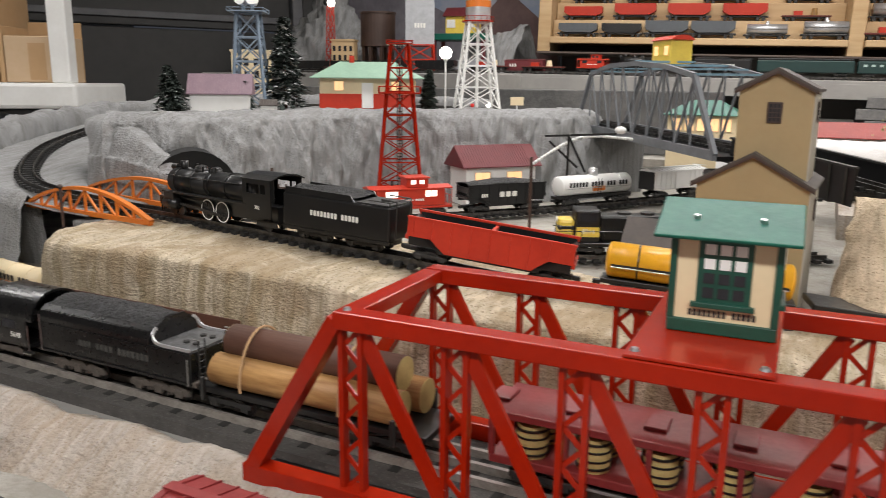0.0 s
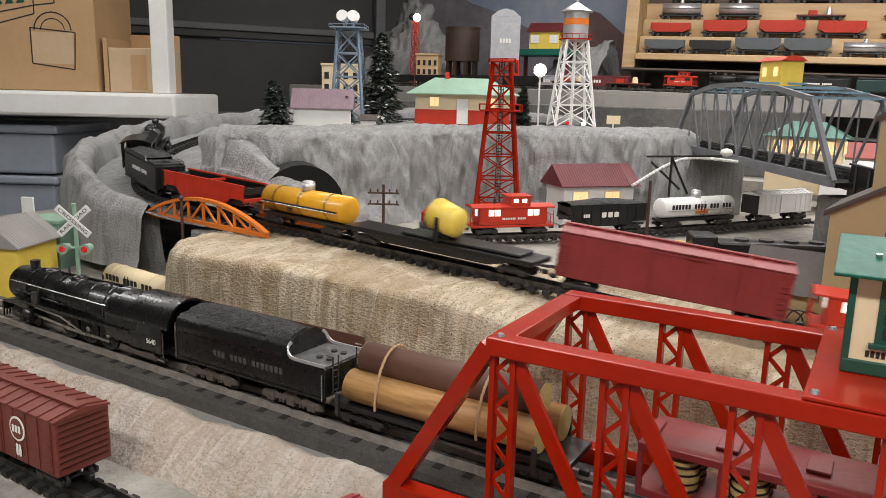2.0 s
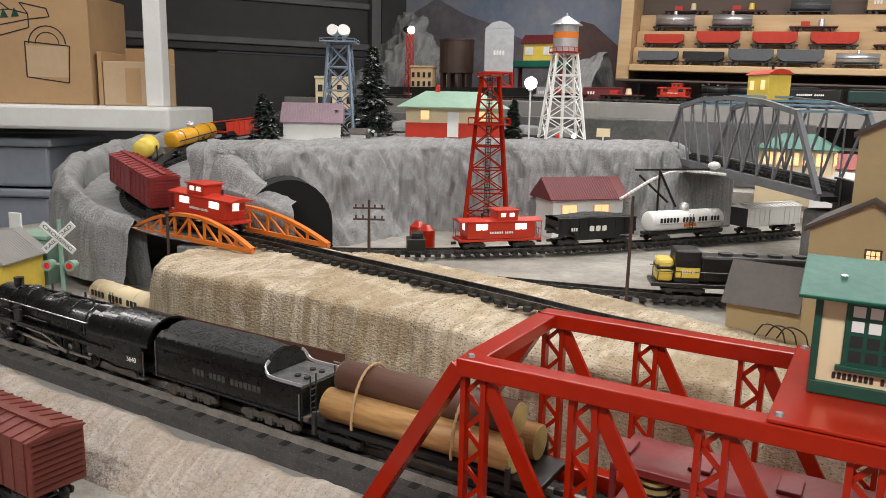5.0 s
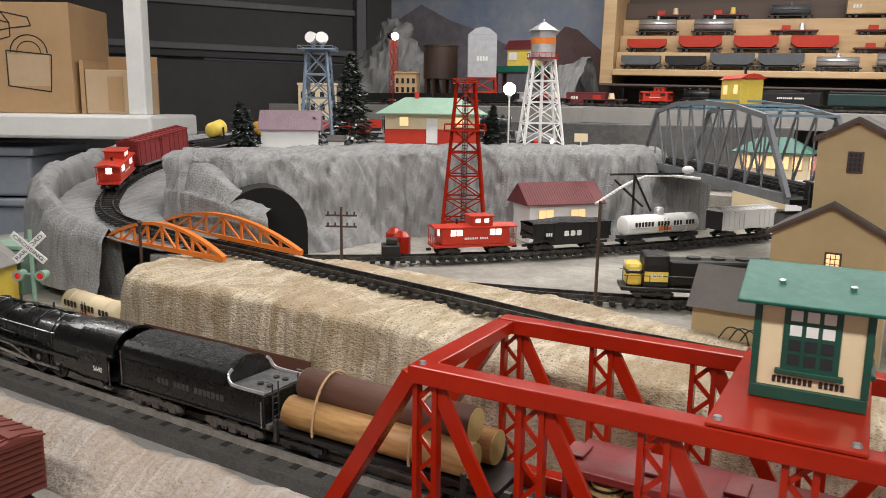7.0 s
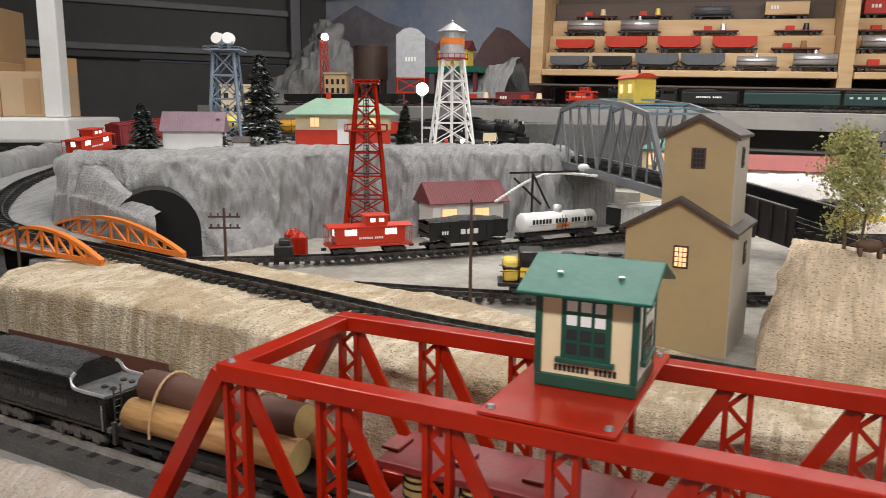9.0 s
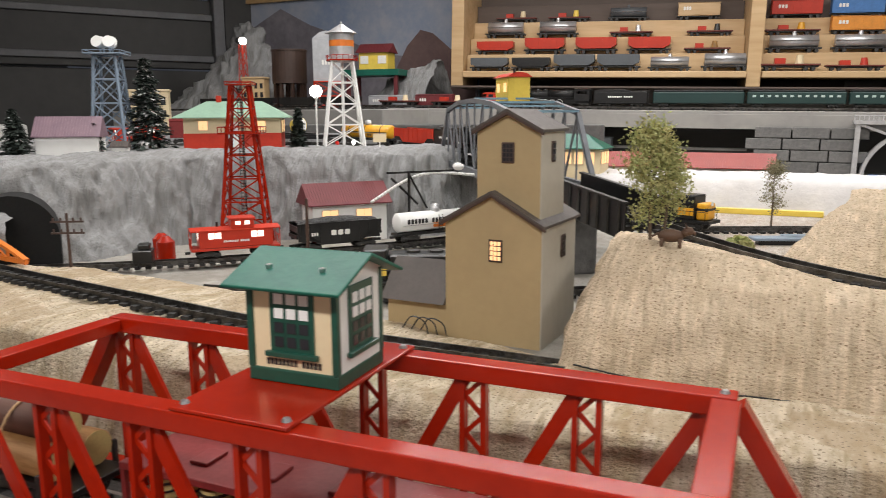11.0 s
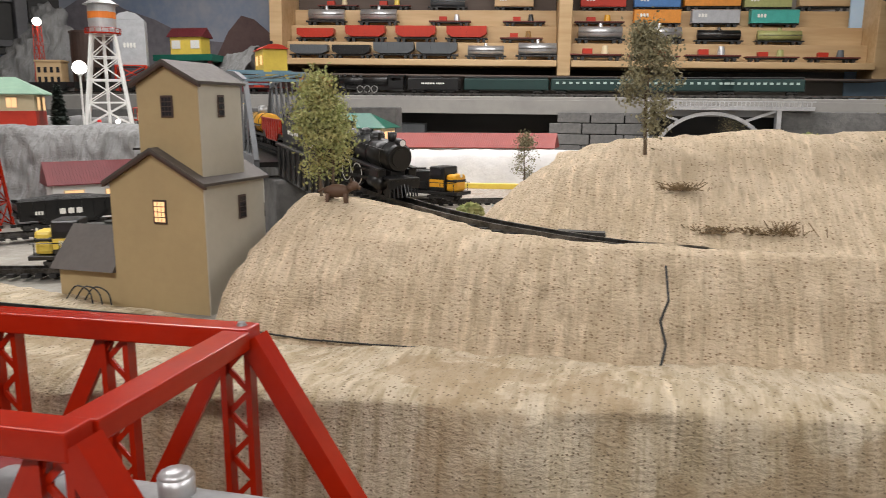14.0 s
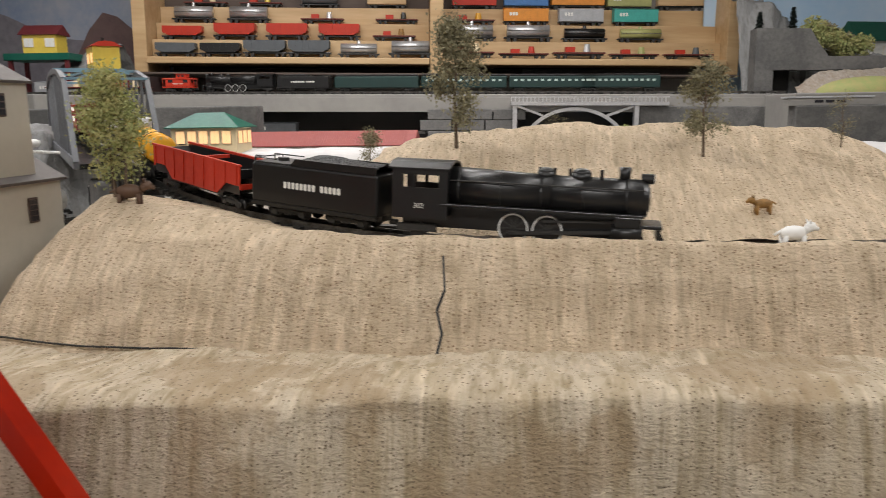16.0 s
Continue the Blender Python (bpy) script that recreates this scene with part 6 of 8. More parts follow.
def ring_rail(t, z, r, material, posts=8, high=0.012):
    part("deck", box(-r, r, -r, r, z - 0.002, z + 0.001, 0.0006), material, t)
    bm = bmesh.new()
    cs = [(-r, -r), (r, -r), (r, r), (-r, r)]
    for (a, b), (c, d) in zip(cs, cs[1:] + cs[:1]):
        rod((a, b, z + high), (c, d, z + high), 0.0009, bm, 5)
        rod((a, b, z), (a, b, z + high), 0.0009, bm, 5)
        rod(((a + c) / 2, (b + d) / 2, z), ((a + c) / 2, (b + d) / 2, z + high), 0.0009, bm, 5)
    part("railing", bm, material, t)


der = lattice_tower("oil_derrick", "bright red lattice oil derrick with dark ladder", "derrick", (-0.8, 1.40, 0.150), 0.328, 0.094, 0.035, 7, M_RED, 0.0032, 0.0024, 30, True)
ring_rail(der, 0.232, 0.042, M_RED)
ring_rail(der, 0.328, 0.026, M_RED, 8, 0.006)
part("drill_pipe", rod((0, 0, 0), (0, 0, 0.33), 0.0022, None, 8), M_STEEL, der, "thin metal drill pipe")
part("crown_lamp", ball((0.012, -0.03, 0.012), 0.005, None, 2), M_REDLAMP, der, "glowing red base lamp")

wt = lattice_tower("water_tower", "white lattice water tower with silver tank and red rail", "tower", (-0.814, 1.815, 0.341), 0.208, 0.098, 0.050, 4, M_WHITE, 0.0032, 0.0024, 35)
part("tank", rod((0, 0, 0.212), (0, 0, 0.276), 0.0305, None, 32), M_SILVER, wt, "silver tank", None, False)
part("tank_roof", rod((0, 0, 0.276), (0, 0, 0.300), 0.040, None, 32, 0.001), M_SILVER, wt, "conical silver roof")
part("name_band", rod((0, 0, 0.244), (0, 0, 0.259), 0.0309, None, 32), M_ORANGE, wt, "orange name band")
part("catwalk", rod((0, 0, 0.209), (0, 0, 0.212), 0.040, None, 24), M_RED, wt, "red catwalk")
bm = bmesh.new()
for k in range(16):
    a, b = math.tau * k / 16, math.tau * (k + 1) / 16
    rod((math.cos(a) * 0.039, math.sin(a) * 0.039, 0.212), (math.cos(a) * 0.039, math.sin(a) * 0.039, 0.222), 0.0008, bm, 5)
    rod((math.cos(a) * 0.039, math.sin(a) * 0.039, 0.222), (math.cos(b) * 0.039, math.sin(b) * 0.039, 0.222), 0.0008, bm, 5)
part("railing", bm, M_RED, wt, "red railing")
part("riser_pipe", rod((0, 0, 0), (0, 0, 0.21), 0.004, None, 10), M_WHITE, wt)
part("finial", ball((0, 0, 0.302), 0.003, None, 2), M_SILVER, wt)
for k, c in ((0, M_REDLAMP), (1, M_LAMP)):
    part("base_lamp", ball((-0.02 + 0.04 * k, -0.052, 0.008), 0.005, None, 2), c, wt)

bt2 = lattice_tower("floodlight_tower", "blue-grey lattice floodlight tower with white lamps", "tower", (-1.275, 1.505, 0.336), 0.224, 0.078, 0.048, 4, M_TOWERBLUE, 0.0036, 0.003, 30)
ring_rail(bt2, 0.227, 0.042, M_TOWERBLUE, 8, 0.007)
for i, (x, y) in enumerate(((-0.011, -0.010), (0.010, -0.010), (-0.010, 0.010), (0.010, 0.010))):
    hd = part("lamp_housing", rod((x, y, 0.251), (x * 1.3, y - 0.016, 0.255), 0.0115, None, 18, 0.0135), M_WHITE, bt2, "white lamp housing")
    part("lamp_bracket", rod((x, y, 0.228), (x, y, 0.251), 0.0025, None, 8), M_TOWERBLUE, hd)


def fir(base, h, r, label, white=0.0, seed=1):
    rnd = random.Random(seed)
    t = thing("fir_tree", label, "tree", pose(*base), group="trees")
    part("trunk", rod((0, 0, 0), (0, 0, h * 0.97), h * 0.018, None, 7, h * 0.004), M_TRUNK, t)
    dark, light = bmesh.new(), bmesh.new()
    n = int(2600 * max(h, 0.1) / 0.15)
    for i in range(n):
        u = rnd.random() ** 0.8
        z = h * (0.06 + 0.92 * u)
        rr = r * (1 - u) ** 0.8 * (0.45 + 0.6 * rnd.random()) * (0.8 + 0.2 * math.sin(u * 34))
        a = rnd.random() * math.tau
        p = Vector((math.cos(a) * rr, math.sin(a) * rr, z - rr * 0.25))
        b = light if rnd.random() < white else dark
        s = (0.004 + h * 0.028) * (0.6 + rnd.random())
        d = Vector((math.cos(a), math.sin(a), rnd.uniform(-0.6, 0.2))).normalized() * s
        side = Vector((-d.y, d.x, rnd.uniform(-0.4, 0.4) * s)).normalized() * s * 0.42
        v = [b.verts.new(p - d * 0.5), b.verts.new(p + side), b.verts.new(p + d), b.verts.new(p - side)]
        b.faces.new(v)
    tagged(part("crown", dark, M_FIR, t), kind="stuff")
    if white:
        tagged(part("snow", light, M_SNOW, t, "white frosted tips"), kind="stuff")
    else:
        light.free()
    return t


fir((-1.215, 1.56, 0.333), 0.225, 0.068, "dark fir tree frosted with white tips", 0.16, 2)
fir((-1.285, 1.25, 0.33), 0.105, 0.042, "dark ragged fir tree beside the white shed", 0.03, 3)
fir((-1.245, 1.225, 0.33), 0.092, 0.038, "dark ragged fir tree beside the white shed", 0.03, 4)
fir((-1.155, 1.345, 0.333), 0.07, 0.022, "small dark fir tree on the plateau edge", 0, 5)
fir((-0.935, 1.79, 0.333), 0.105, 0.024, "slim dark fir tree beside the station", 0, 6)
fir((-0.955, 1.81, 0.333), 0.09, 0.02, "slim dark fir tree beside the station", 0, 7)


def leafy(base, h, r, label, material, n, seed, low=0.3, forks=7):
    """A trunk with limbs and a crown of many small leaves, uneven, with gaps."""
    rnd = random.Random(seed)
    t = thing("tree", label, "tree", pose(*base), group="trees")
    bm = rod((0, 0, 0), (0.004 * rnd.uniform(-1, 1), 0, h * 0.5), h * 0.016, None, 8, h * 0.011)
    rod((0, 0, h * 0.5), (0, 0, h * 0.95), h * 0.011, bm, 7, h * 0.003)
    tips = []
    for i in range(forks * 3):
        z = h * (low * 0.7 + (0.92 - low * 0.7) * rnd.random())
        a = rnd.random() * math.tau
        u = (z / h - low) / (1 - low)
        reach = r * max(0.25, math.sin(math.pi * min(max(0.25 + 0.72 * u, 0), 1))) * rnd.uniform(0.5, 1)
        tip = Vector((math.cos(a) * reach, math.sin(a) * reach, z + reach * 0.6))
        rod((0, 0, z), tip, h * 0.005, bm, 5, h * 0.0015)
        tips += [tip, tip * 0.72 + Vector((0, 0, z * 0.28))]
    tips += [Vector((0, 0, h * k)) for k in (0.85, 0.93, 0.99)]
    part("trunk", bm, M_TRUNK, t, "thin branched trunk")
    bm = bmesh.new()
    for i in range(n):
        c = rnd.choice(tips)
        p = c + Vector((rnd.gauss(0, 1), rnd.gauss(0, 1), rnd.gauss(0, 1))) * r * 0.22
        s = h * 0.0155 * rnd.uniform(0.5, 1.3)
        q = Euler((rnd.random() * 6, rnd.random() * 6, rnd.random() * 6)).to_matrix()
        v = [bm.verts.new(p + q @ Vector(c2) * s) for c2 in ((-1, 0, 0), (0, -0.6, 0.1), (1, 0, 0), (0, 0.6, 0.1))]
        bm.faces.new(v)
    tagged(part("crown", bm, material, t), kind="stuff")
    return t


leafy((0.088, 1.0, 0.268), 0.136, 0.034, "twin-topped green foliage tree on the sand hill", M_LEAF, 5200, 1, 0.32)
leafy((0.102, 0.995, 0.268), 0.112, 0.028, "green foliage tree beside the bear figure", M_LEAF, 3200, 2, 0.35)
leafy((0.428, 1.195, 0.315), 0.152, 0.034, "tall olive-brown tree on the back hill", M_LEAFDRY, 4600, 3, 0.22)
leafy((0.732, 1.237, 0.299), 0.12, 0.029, "leafy olive tree with a forked trunk on the back hill", M_LEAFDRY, 3600, 4, 0.28)
leafy((0.2, 1.72, 0.20), 0.125, 0.026, "small olive tree beyond the curve", M_LEAFDRY, 2000, 5, 0.3)
leafy((0.913, 1.293, 0.305), 0.07, 0.019, "small thin tree by the hill's end", M_LEAFDRY, 500, 6, 0.25)
leafy((0.55, 1.46, 0.30), 0.055, 0.026, "small grey-green shrub behind the hill", M_LEAFDRY, 700, 7, 0.1)
for i, (x, y, z, r) in enumerate(((0.66, 1.47, 0.315, 0.035), (0.70, 1.48, 0.315, 0.028), (0.16, 1.42, 0.215, 0.022))):
    rnd = random.Random(40 + i)
    bm = bmesh.new()
    for k in range(700):
        d = Vector((rnd.gauss(0, 1), rnd.gauss(0, 1), abs(rnd.gauss(0, 1)))).normalized() * r * rnd.uniform(0.7, 1.05)
        d.z *= 0.8
        q = Euler((rnd.random() * 6, rnd.random() * 6, 0)).to_matrix()
        bm.faces.new([bm.verts.new(d + q @ Vector(c2) * 0.0035) for c2 in ((-1, 0, 0), (0, -0.7, 0), (1, 0, 0), (0, 0.7, 0))])
    solo("bush", bm, M_LEAF, "round green lichen bush on the ground", "bush", pose(x, y, z - 0.01), group="bushes", kind="stuff")

# brush and grass tufts on the back hill
for i, (x, y, z, wide, n) in enumerate(((0.532, 1.09, 0.240, 0.030, 260), (0.47, 1.13, 0.282, 0.009, 70))):
    rnd = random.Random(60 + i)
    bm = bmesh.new()
    for k in range(n):
        a, b = rnd.gauss(0, wide), rnd.gauss(0, 0.004)
        rod((a, b, 0), (a + rnd.gauss(0, 0.010), b + rnd.gauss(0, 0.005), rnd.uniform(0.002, 0.012) * (1.3 if a > wide else 0.8)), 0.0006, bm, 3)
    solo("dry_brush", bm, M_DRYTWIG, "dry brown twig brush on the sandy hill", "brush", pose(x, y, z - 0.003), group="brush", kind="stuff")


def beast(name, label, material, base, turn, k=1.0):
    bm = ball((0, 0, 0.014), 0.007, None, 2, (1.75, 0.8, 0.9))
    ball((0.015, 0, 0.0185), 0.0042, bm, 2, (1.25, 0.85, 1))
    rod((0.010, 0, 0.0155), (0.015, 0, 0.0185), 0.0034, bm, 8)
    rod((0.018, 0, 0.0175), (0.0215, 0, 0.0165), 0.0018, bm, 8)
    for x in (-0.008, 0.008):
        for y in (-0.003, 0.003):
            rod((x, y, 0), (x, y, 0.012), 0.0014, bm, 6, 0.0022)
    for y in (-0.002, 0.002):
        rod((0.0135, y, 0.0215), (0.0125, y * 1.4, 0.025), 0.0012, bm, 5, 0.0003)
    rod((-0.011, 0, 0.016), (-0.0165, 0, 0.013), 0.0011, bm, 5)
    bmesh.ops.scale(bm, vec=(k, k, k), verts=bm.verts[:])
    return solo(name, bm, material, label, "animal figure", pose(*base, 0, 0, turn), True)


M_BEAR = mat("brown_figure_paint", (0.11, 0.06, 0.035), 0.6, scale=60)
M_FOX = mat("tawny_figure_paint", (0.38, 0.2, 0.05), 0.6, dark=(0.1, 0.06, 0.03), scale=60)
beast("bear_figure", "small brown bear figure on the sand hill", M_BEAR, (0.112, 0.985, 0.268), 10, 1.2)
beast("cougar_figure", "small tawny cougar figure on the back hill", M_FOX, (0.775, 1.123, 0.2425), -170, 0.9)
beast("goat_figure", "small white goat figure beside the track", M_WHITE, (0.776, 1.02, 0.222), 15, 1.2)


M_PLATRED = mat("dull_red_platform_roof", (0.30, 0.04, 0.03), 0.5, dark=(0.22, 0.03, 0.025), scale=20)


def house(name, label, base, turn, L, D, H, ridge, wall, roof, over=0.008, windows=(), hip=0.0, skirt=None, lit=True):
    """A house along x, front on -y, with eaves, roof slopes and framed windows."""
    t = thing(name, label, "building", pose(*base, 0, 0, turn))
    part("wall", box(-L / 2, L / 2, -D / 2, D / 2, 0, H, 0.0006), wall, t)
    if skirt:
        part("lower_wall", box(-L / 2 - 0.001, L / 2 + 0.001, -D / 2 - 0.001, D / 2 + 0.001, 0, H * 0.5, 0.0006), skirt, t)
    bm = bmesh.new()
    a, b = L / 2 + over, D / 2 + over
    v = [bm.verts.new(p) for p in ((-a, -b, H), (a, -b, H), (a, b, H), (-a, b, H), (-a + hip, 0, ridge), (a - hip, 0, ridge), (-a, -b, H - 0.002), (a, -b, H - 0.002), (a, b, H - 0.002), (-a, b, H - 0.002))]
    for f in ((0, 1, 5, 4), (2, 3, 4, 5), (0, 4, 3), (1, 2, 5), (6, 7, 1, 0), (7, 8, 2, 1), (8, 9, 3, 2), (9, 6, 0, 3), (6, 9, 8, 7)):
        bm.faces.new([v[i] for i in f])
    part("roof", bm, roof, t)
    if not hip:
        bm = bmesh.new()
        for k in range(int(L / 0.006)):
            x = -a + 0.003 + k * 0.006
            for s in (-1, 1):
                bar((x, s * b, H + 0.0004), (x, 0, ridge + 0.0004), 0.0012, 0.0012, bm)
        part("roof_rib", bm, roof, t)
    for side, u, z, w, h in windows:
        m = {"f": pose(u, -D / 2 - 0.0012, z), "r": pose(L / 2 + 0.0012, u, z, 0, 0, 90), "l": pose(-L / 2 - 0.0012, u, z, 0, 0, -90)}[side]
        f = part("window", box(-w / 2 - 0.0015, w / 2 + 0.0015, -0.0012, 0, -h / 2 - 0.0015, h / 2 + 0.0015, 0.0004), M_CREAM, t, "lit window" if lit else "window", m)
        for i in (-1, 1):
            part("pane", box(i * w / 4 - w / 4 + 0.0006, i * w / 4 + w / 4 - 0.0006, -0.0016, -0.0012, -h / 2, h / 2), M_LITWIN if lit else M_WHITE, f)
    return t


station = house("station_house", "cream station with red lower walls and mint hipped roof", (-1.075, 1.715, 0.335), 32, 0.235, 0.13, 0.078, 0.118, M_CREAM, M_MINT, 0.022,
                [("f", -0.07, 0.058, 0.022, 0.022), ("f", 0.07, 0.058, 0.022, 0.022), ("r", -0.03, 0.056, 0.03, 0.03), ("r", 0.03, 0.056, 0.03, 0.03)], 0.07, M_RED_MATT)
part("door", box(-0.014, 0.014, -0.0685, -0.0662, 0.004, 0.066, 0.0006), M_WHITE, station, "white door")
part("chimney", box(-0.045, -0.033, -0.006, 0.006, 0.1, 0.132, 0.0008), M_RED_MATT, station, "red chimney")
house("engine_shed", "low white shed with ribbed purple-grey roof", (-1.205, 1.325, 0.333), 35, 0.125, 0.07, 0.042, 0.084, M_WHITE, M_LILAC, 0.006)
house("tiny_house", "tiny white house with dark roof on the plateau", (-1.125, 1.385, 0.337), 30, 0.032, 0.026, 0.014, 0.026, M_WHITE, M_MILLROOF, 0.003)
house("red_roof_shed", "white freight shed with ribbed dark red roof", (-0.652, 1.545, 0.150), 50, 0.165, 0.085, 0.082, 0.124, M_WHITE, M_REDROOF, 0.010,
      [("f", -0.045, 0.06, 0.034, 0.018), ("f", 0.03, 0.06, 0.034, 0.018)], 0, None, True)
freight = house("freight_station", "low cream building with green roof and glowing windows", (-0.30, 2.12, 0.19), 0, 0.17, 0.10, 0.14, 0.176, M_CREAM, M_GREEN, 0.012,
                [("f", u, 0.115, 0.022, 0.03) for u in (-0.06, -0.03, 0.0, 0.03, 0.06)] + [("r", u, 0.115, 0.022, 0.03) for u in (-0.03, 0.0, 0.03)], 0.06)
house("red_roof_platform", "long low white platform with dark red roof", (-0.055, 2.36, 0.19), 0, 0.47, 0.10, 0.082, 0.120, M_WHITE, M_PLATRED, 0.012)

# white sheet scenery and yellow kerb beyond the curve
scenery("white_sheet", land([[(-0.25, 2.0, 0.19), (0.1, 2.02, 0.19), (0.5, 1.98, 0.19), (0.9, 1.95, 0.19), (1.5, 1.9, 0.19)],
    [(-0.25, 2.05, 0.262), (0.1, 2.07, 0.268), (0.5, 2.02, 0.262), (0.9, 2.0, 0.262), (1.5, 1.95, 0.262)],
    [(-0.25, 2.2, 0.27), (0.1, 2.22, 0.27), (0.5, 2.2, 0.27), (0.9, 2.2, 0.27), (1.5, 2.2, 0.27)]], 160, 6, 0.005, 0.012, 20, 8), M_SNOW, "white crumpled sheet scenery behind the curve")
solo("ground_snow", box(0.02, 1.5, 1.45, 2.05, 0.150, 0.192), M_PALE, "pale flat ground beyond the curve", "ground", kind="structure")
solo("yellow_edge", box(-0.1, 0.3, 1.965, 1.985, 0.192, 0.204, 0.001), M_LEMON, "thin yellow platform edge strip", "edge", kind="structure")
track("far loop of tinplate rails on the pale ground", [(-0.2, 1.585, 0.202), (0.03, 1.64, 0.202), (0.1, 1.66, 0.202), (0.4, 1.78, 0.202), (0.7, 1.82, 0.202), (1.3, 1.8, 0.202)], 60)

# lamp post, signs, poles
def lamp_post(base, h):
    t = thing("lamp_post", "white globe lamp glowing on a slim post", "lamp", pose(*base), group="globe lamps")
    part("post", rod((0, 0, 0), (0, 0, h), 0.0024, None, 8), M_WHITE, t)
    part("collar", rod((0, 0, h), (0, 0, h + 0.008), 0.005, None, 10, 0.008), M_WHITE, t)
    part("globe", ball((0, 0, h + 0.02), 0.0165, None, 3), M_LAMP, t, "glowing white globe", None, True)


lamp_post((-0.925, 1.86, 0.335), 0.124)
sg = thing("platform_sign", "small cream sign board on a short post", "sign", pose(-0.691, 1.78, 0.333, 0, 0, 25))
part("post", box(-0.0015, 0.0015, -0.001, 0.001, 0, 0.022), M_WHITE, sg)
part("board", box(-0.016, 0.016, -0.002, -0.0005, 0.018, 0.038, 0.0004), M_CREAM, sg)
def pole(base, h, arms, turn, name="telegraph_pole"):
    t = thing(name, "dark telegraph pole with crossarms" if arms else "plain dark pole beside the spur", "pole", pose(*base, 0, 0, turn), group="poles")
    part("post", rod((0, 0, 0), (0, 0, h), 0.0026, None, 8, 0.002), M_TRIM, t)
    for z in arms:
        part("crossarm", box(-0.024, 0.024, -0.0014, 0.0014, z - 0.0014, z + 0.0014, 0.0003), M_TRIM, t)
        for x in (-0.02, -0.009, 0.009, 0.02):
            part("insulator", rod((x, 0, z), (x, 0, z + 0.006), 0.0015, None, 6), M_TRIM, t)


pole((-0.745, 0.922, 0.178), 0.098, (0.085, 0.068), 30)
pole((-0.356, 0.975, 0.150), 0.158, (), 0)

# red drums and bumper by the yard's end
for x, y in ((-0.835, 1.195), (-0.80, 1.17)):
    t = thing("red_drum", "small red steel drum with domed top", "drum", pose(x, y, 0.150), group="red drums")
    part("shell", rod((0, 0, 0), (0, 0, 0.042), 0.016, None, 24), M_RED, t)
    part("cap", rod((0, 0, 0.042), (0, 0, 0.052), 0.015, None, 24, 0.006), M_RED, t, "domed red cap")
t = thing("track_bumper", "black buffer stop at the siding end", "bumper", pose(-0.762, 1.085, 0.172, 0, 0, 38))
part("block", box(-0.02, 0.012, -0.017, 0.017, 0.0, 0.022, 0.002), M_BLACK, t)
part("housing", box(-0.012, 0.008, -0.012, 0.012, 0.022, 0.032, 0.002), M_BLACK, t)

# parked yard train
yc = caboose(0.155, M_RED_MATT, "red caboose with lit windows parked in the yard")
parked(yc, -0.672, YARD, 0)
yh = hopper_car(0.165, M_BLACK, "black hopper car heaped with coal in the yard", True, "oxo")
parked(yh, -0.55, YARD, 0)
ytk = tank_car(0.19, M_WHITE, "white tank car with black bars of lettering", 0.0195, True, "oxoxox xoxo oxo xoo")
parked(ytk, -0.424, YARD, 0)
yb = box_car(0.16, M_WHITE, "white refrigerator box car with black end", W=0.021, top=0.056)
part("end_panel", box(-0.0825, -0.0795, -0.0213, 0.0213, 0.018, 0.056, 0.0005), M_BLACK, yb, "black car end")
parked(yb, -0.300, YARD, 0)


def diesel(label, yellow, line, x, turn, number):
    t = thing("diesel_locomotive", label, "locomotive")
    part("frame", box(-0.115, 0.115, -0.023, 0.023, 0.014, 0.020, 0.001), M_BLACK, t)
    part("hood", box(-0.105, 0.05, -0.016, 0.016, 0.020, 0.058, 0.004), M_BLACK, t)
    part("cab", box(0.05, 0.085, -0.022, 0.022, 0.020, 0.066, 0.003), M_BLACK, t)
    part("nose", box(0.085, 0.108, -0.017, 0.017, 0.020, 0.052, 0.005), yellow, t, "yellow nose")
    part("nose_band", box(0.0851, 0.1085, -0.0175, 0.0175, 0.036, 0.044, 0.003), M_BLACK, t)
    for s in (-1, 1):
        part("cab_panel", box(0.0515, 0.0835, s * 0.0222 - 0.0004, s * 0.0222 + 0.0004, 0.028, 0.042), yellow, t, "yellow cab panel")
        part("window", box(0.056, 0.079, s * 0.0222 - 0.0006, s * 0.0222 + 0.0006, 0.05, 0.061), M_WINDOW, t)
        bm = bmesh.new()
        for k in range(8):
            xx = -0.11 + k * 0.031
            rod((xx, s * 0.0225, 0.02), (xx, s * 0.0225, 0.036), 0.0007, bm, 5)
        rod((-0.112, s * 0.0225, 0.036), (0.112, s * 0.0225, 0.036), 0.0007, bm, 5)
        part("handrail", bm, M_BLACK, t)
        number and letters(number, 0.009, M_LETTER, t, pose(0.067, s * 0.0235, 0.036) @ (FRONT if s < 0 else BACK), "white number", name="number")
        truck(t, s * 0.07, 0.0075, 0.04)
    for k in range(4):
        part("roof_fan", rod((-0.085 + k * 0.033, 0, 0.058), (-0.085 + k * 0.033, 0, 0.061), 0.010, None, 18), M_IRON, t)
    part("front_light", rod((0.108, 0, 0.05), (0.109, 0, 0.05), 0.004, None, 12), M_WHITE, t)
    parked(t, x, line, turn)
    return t


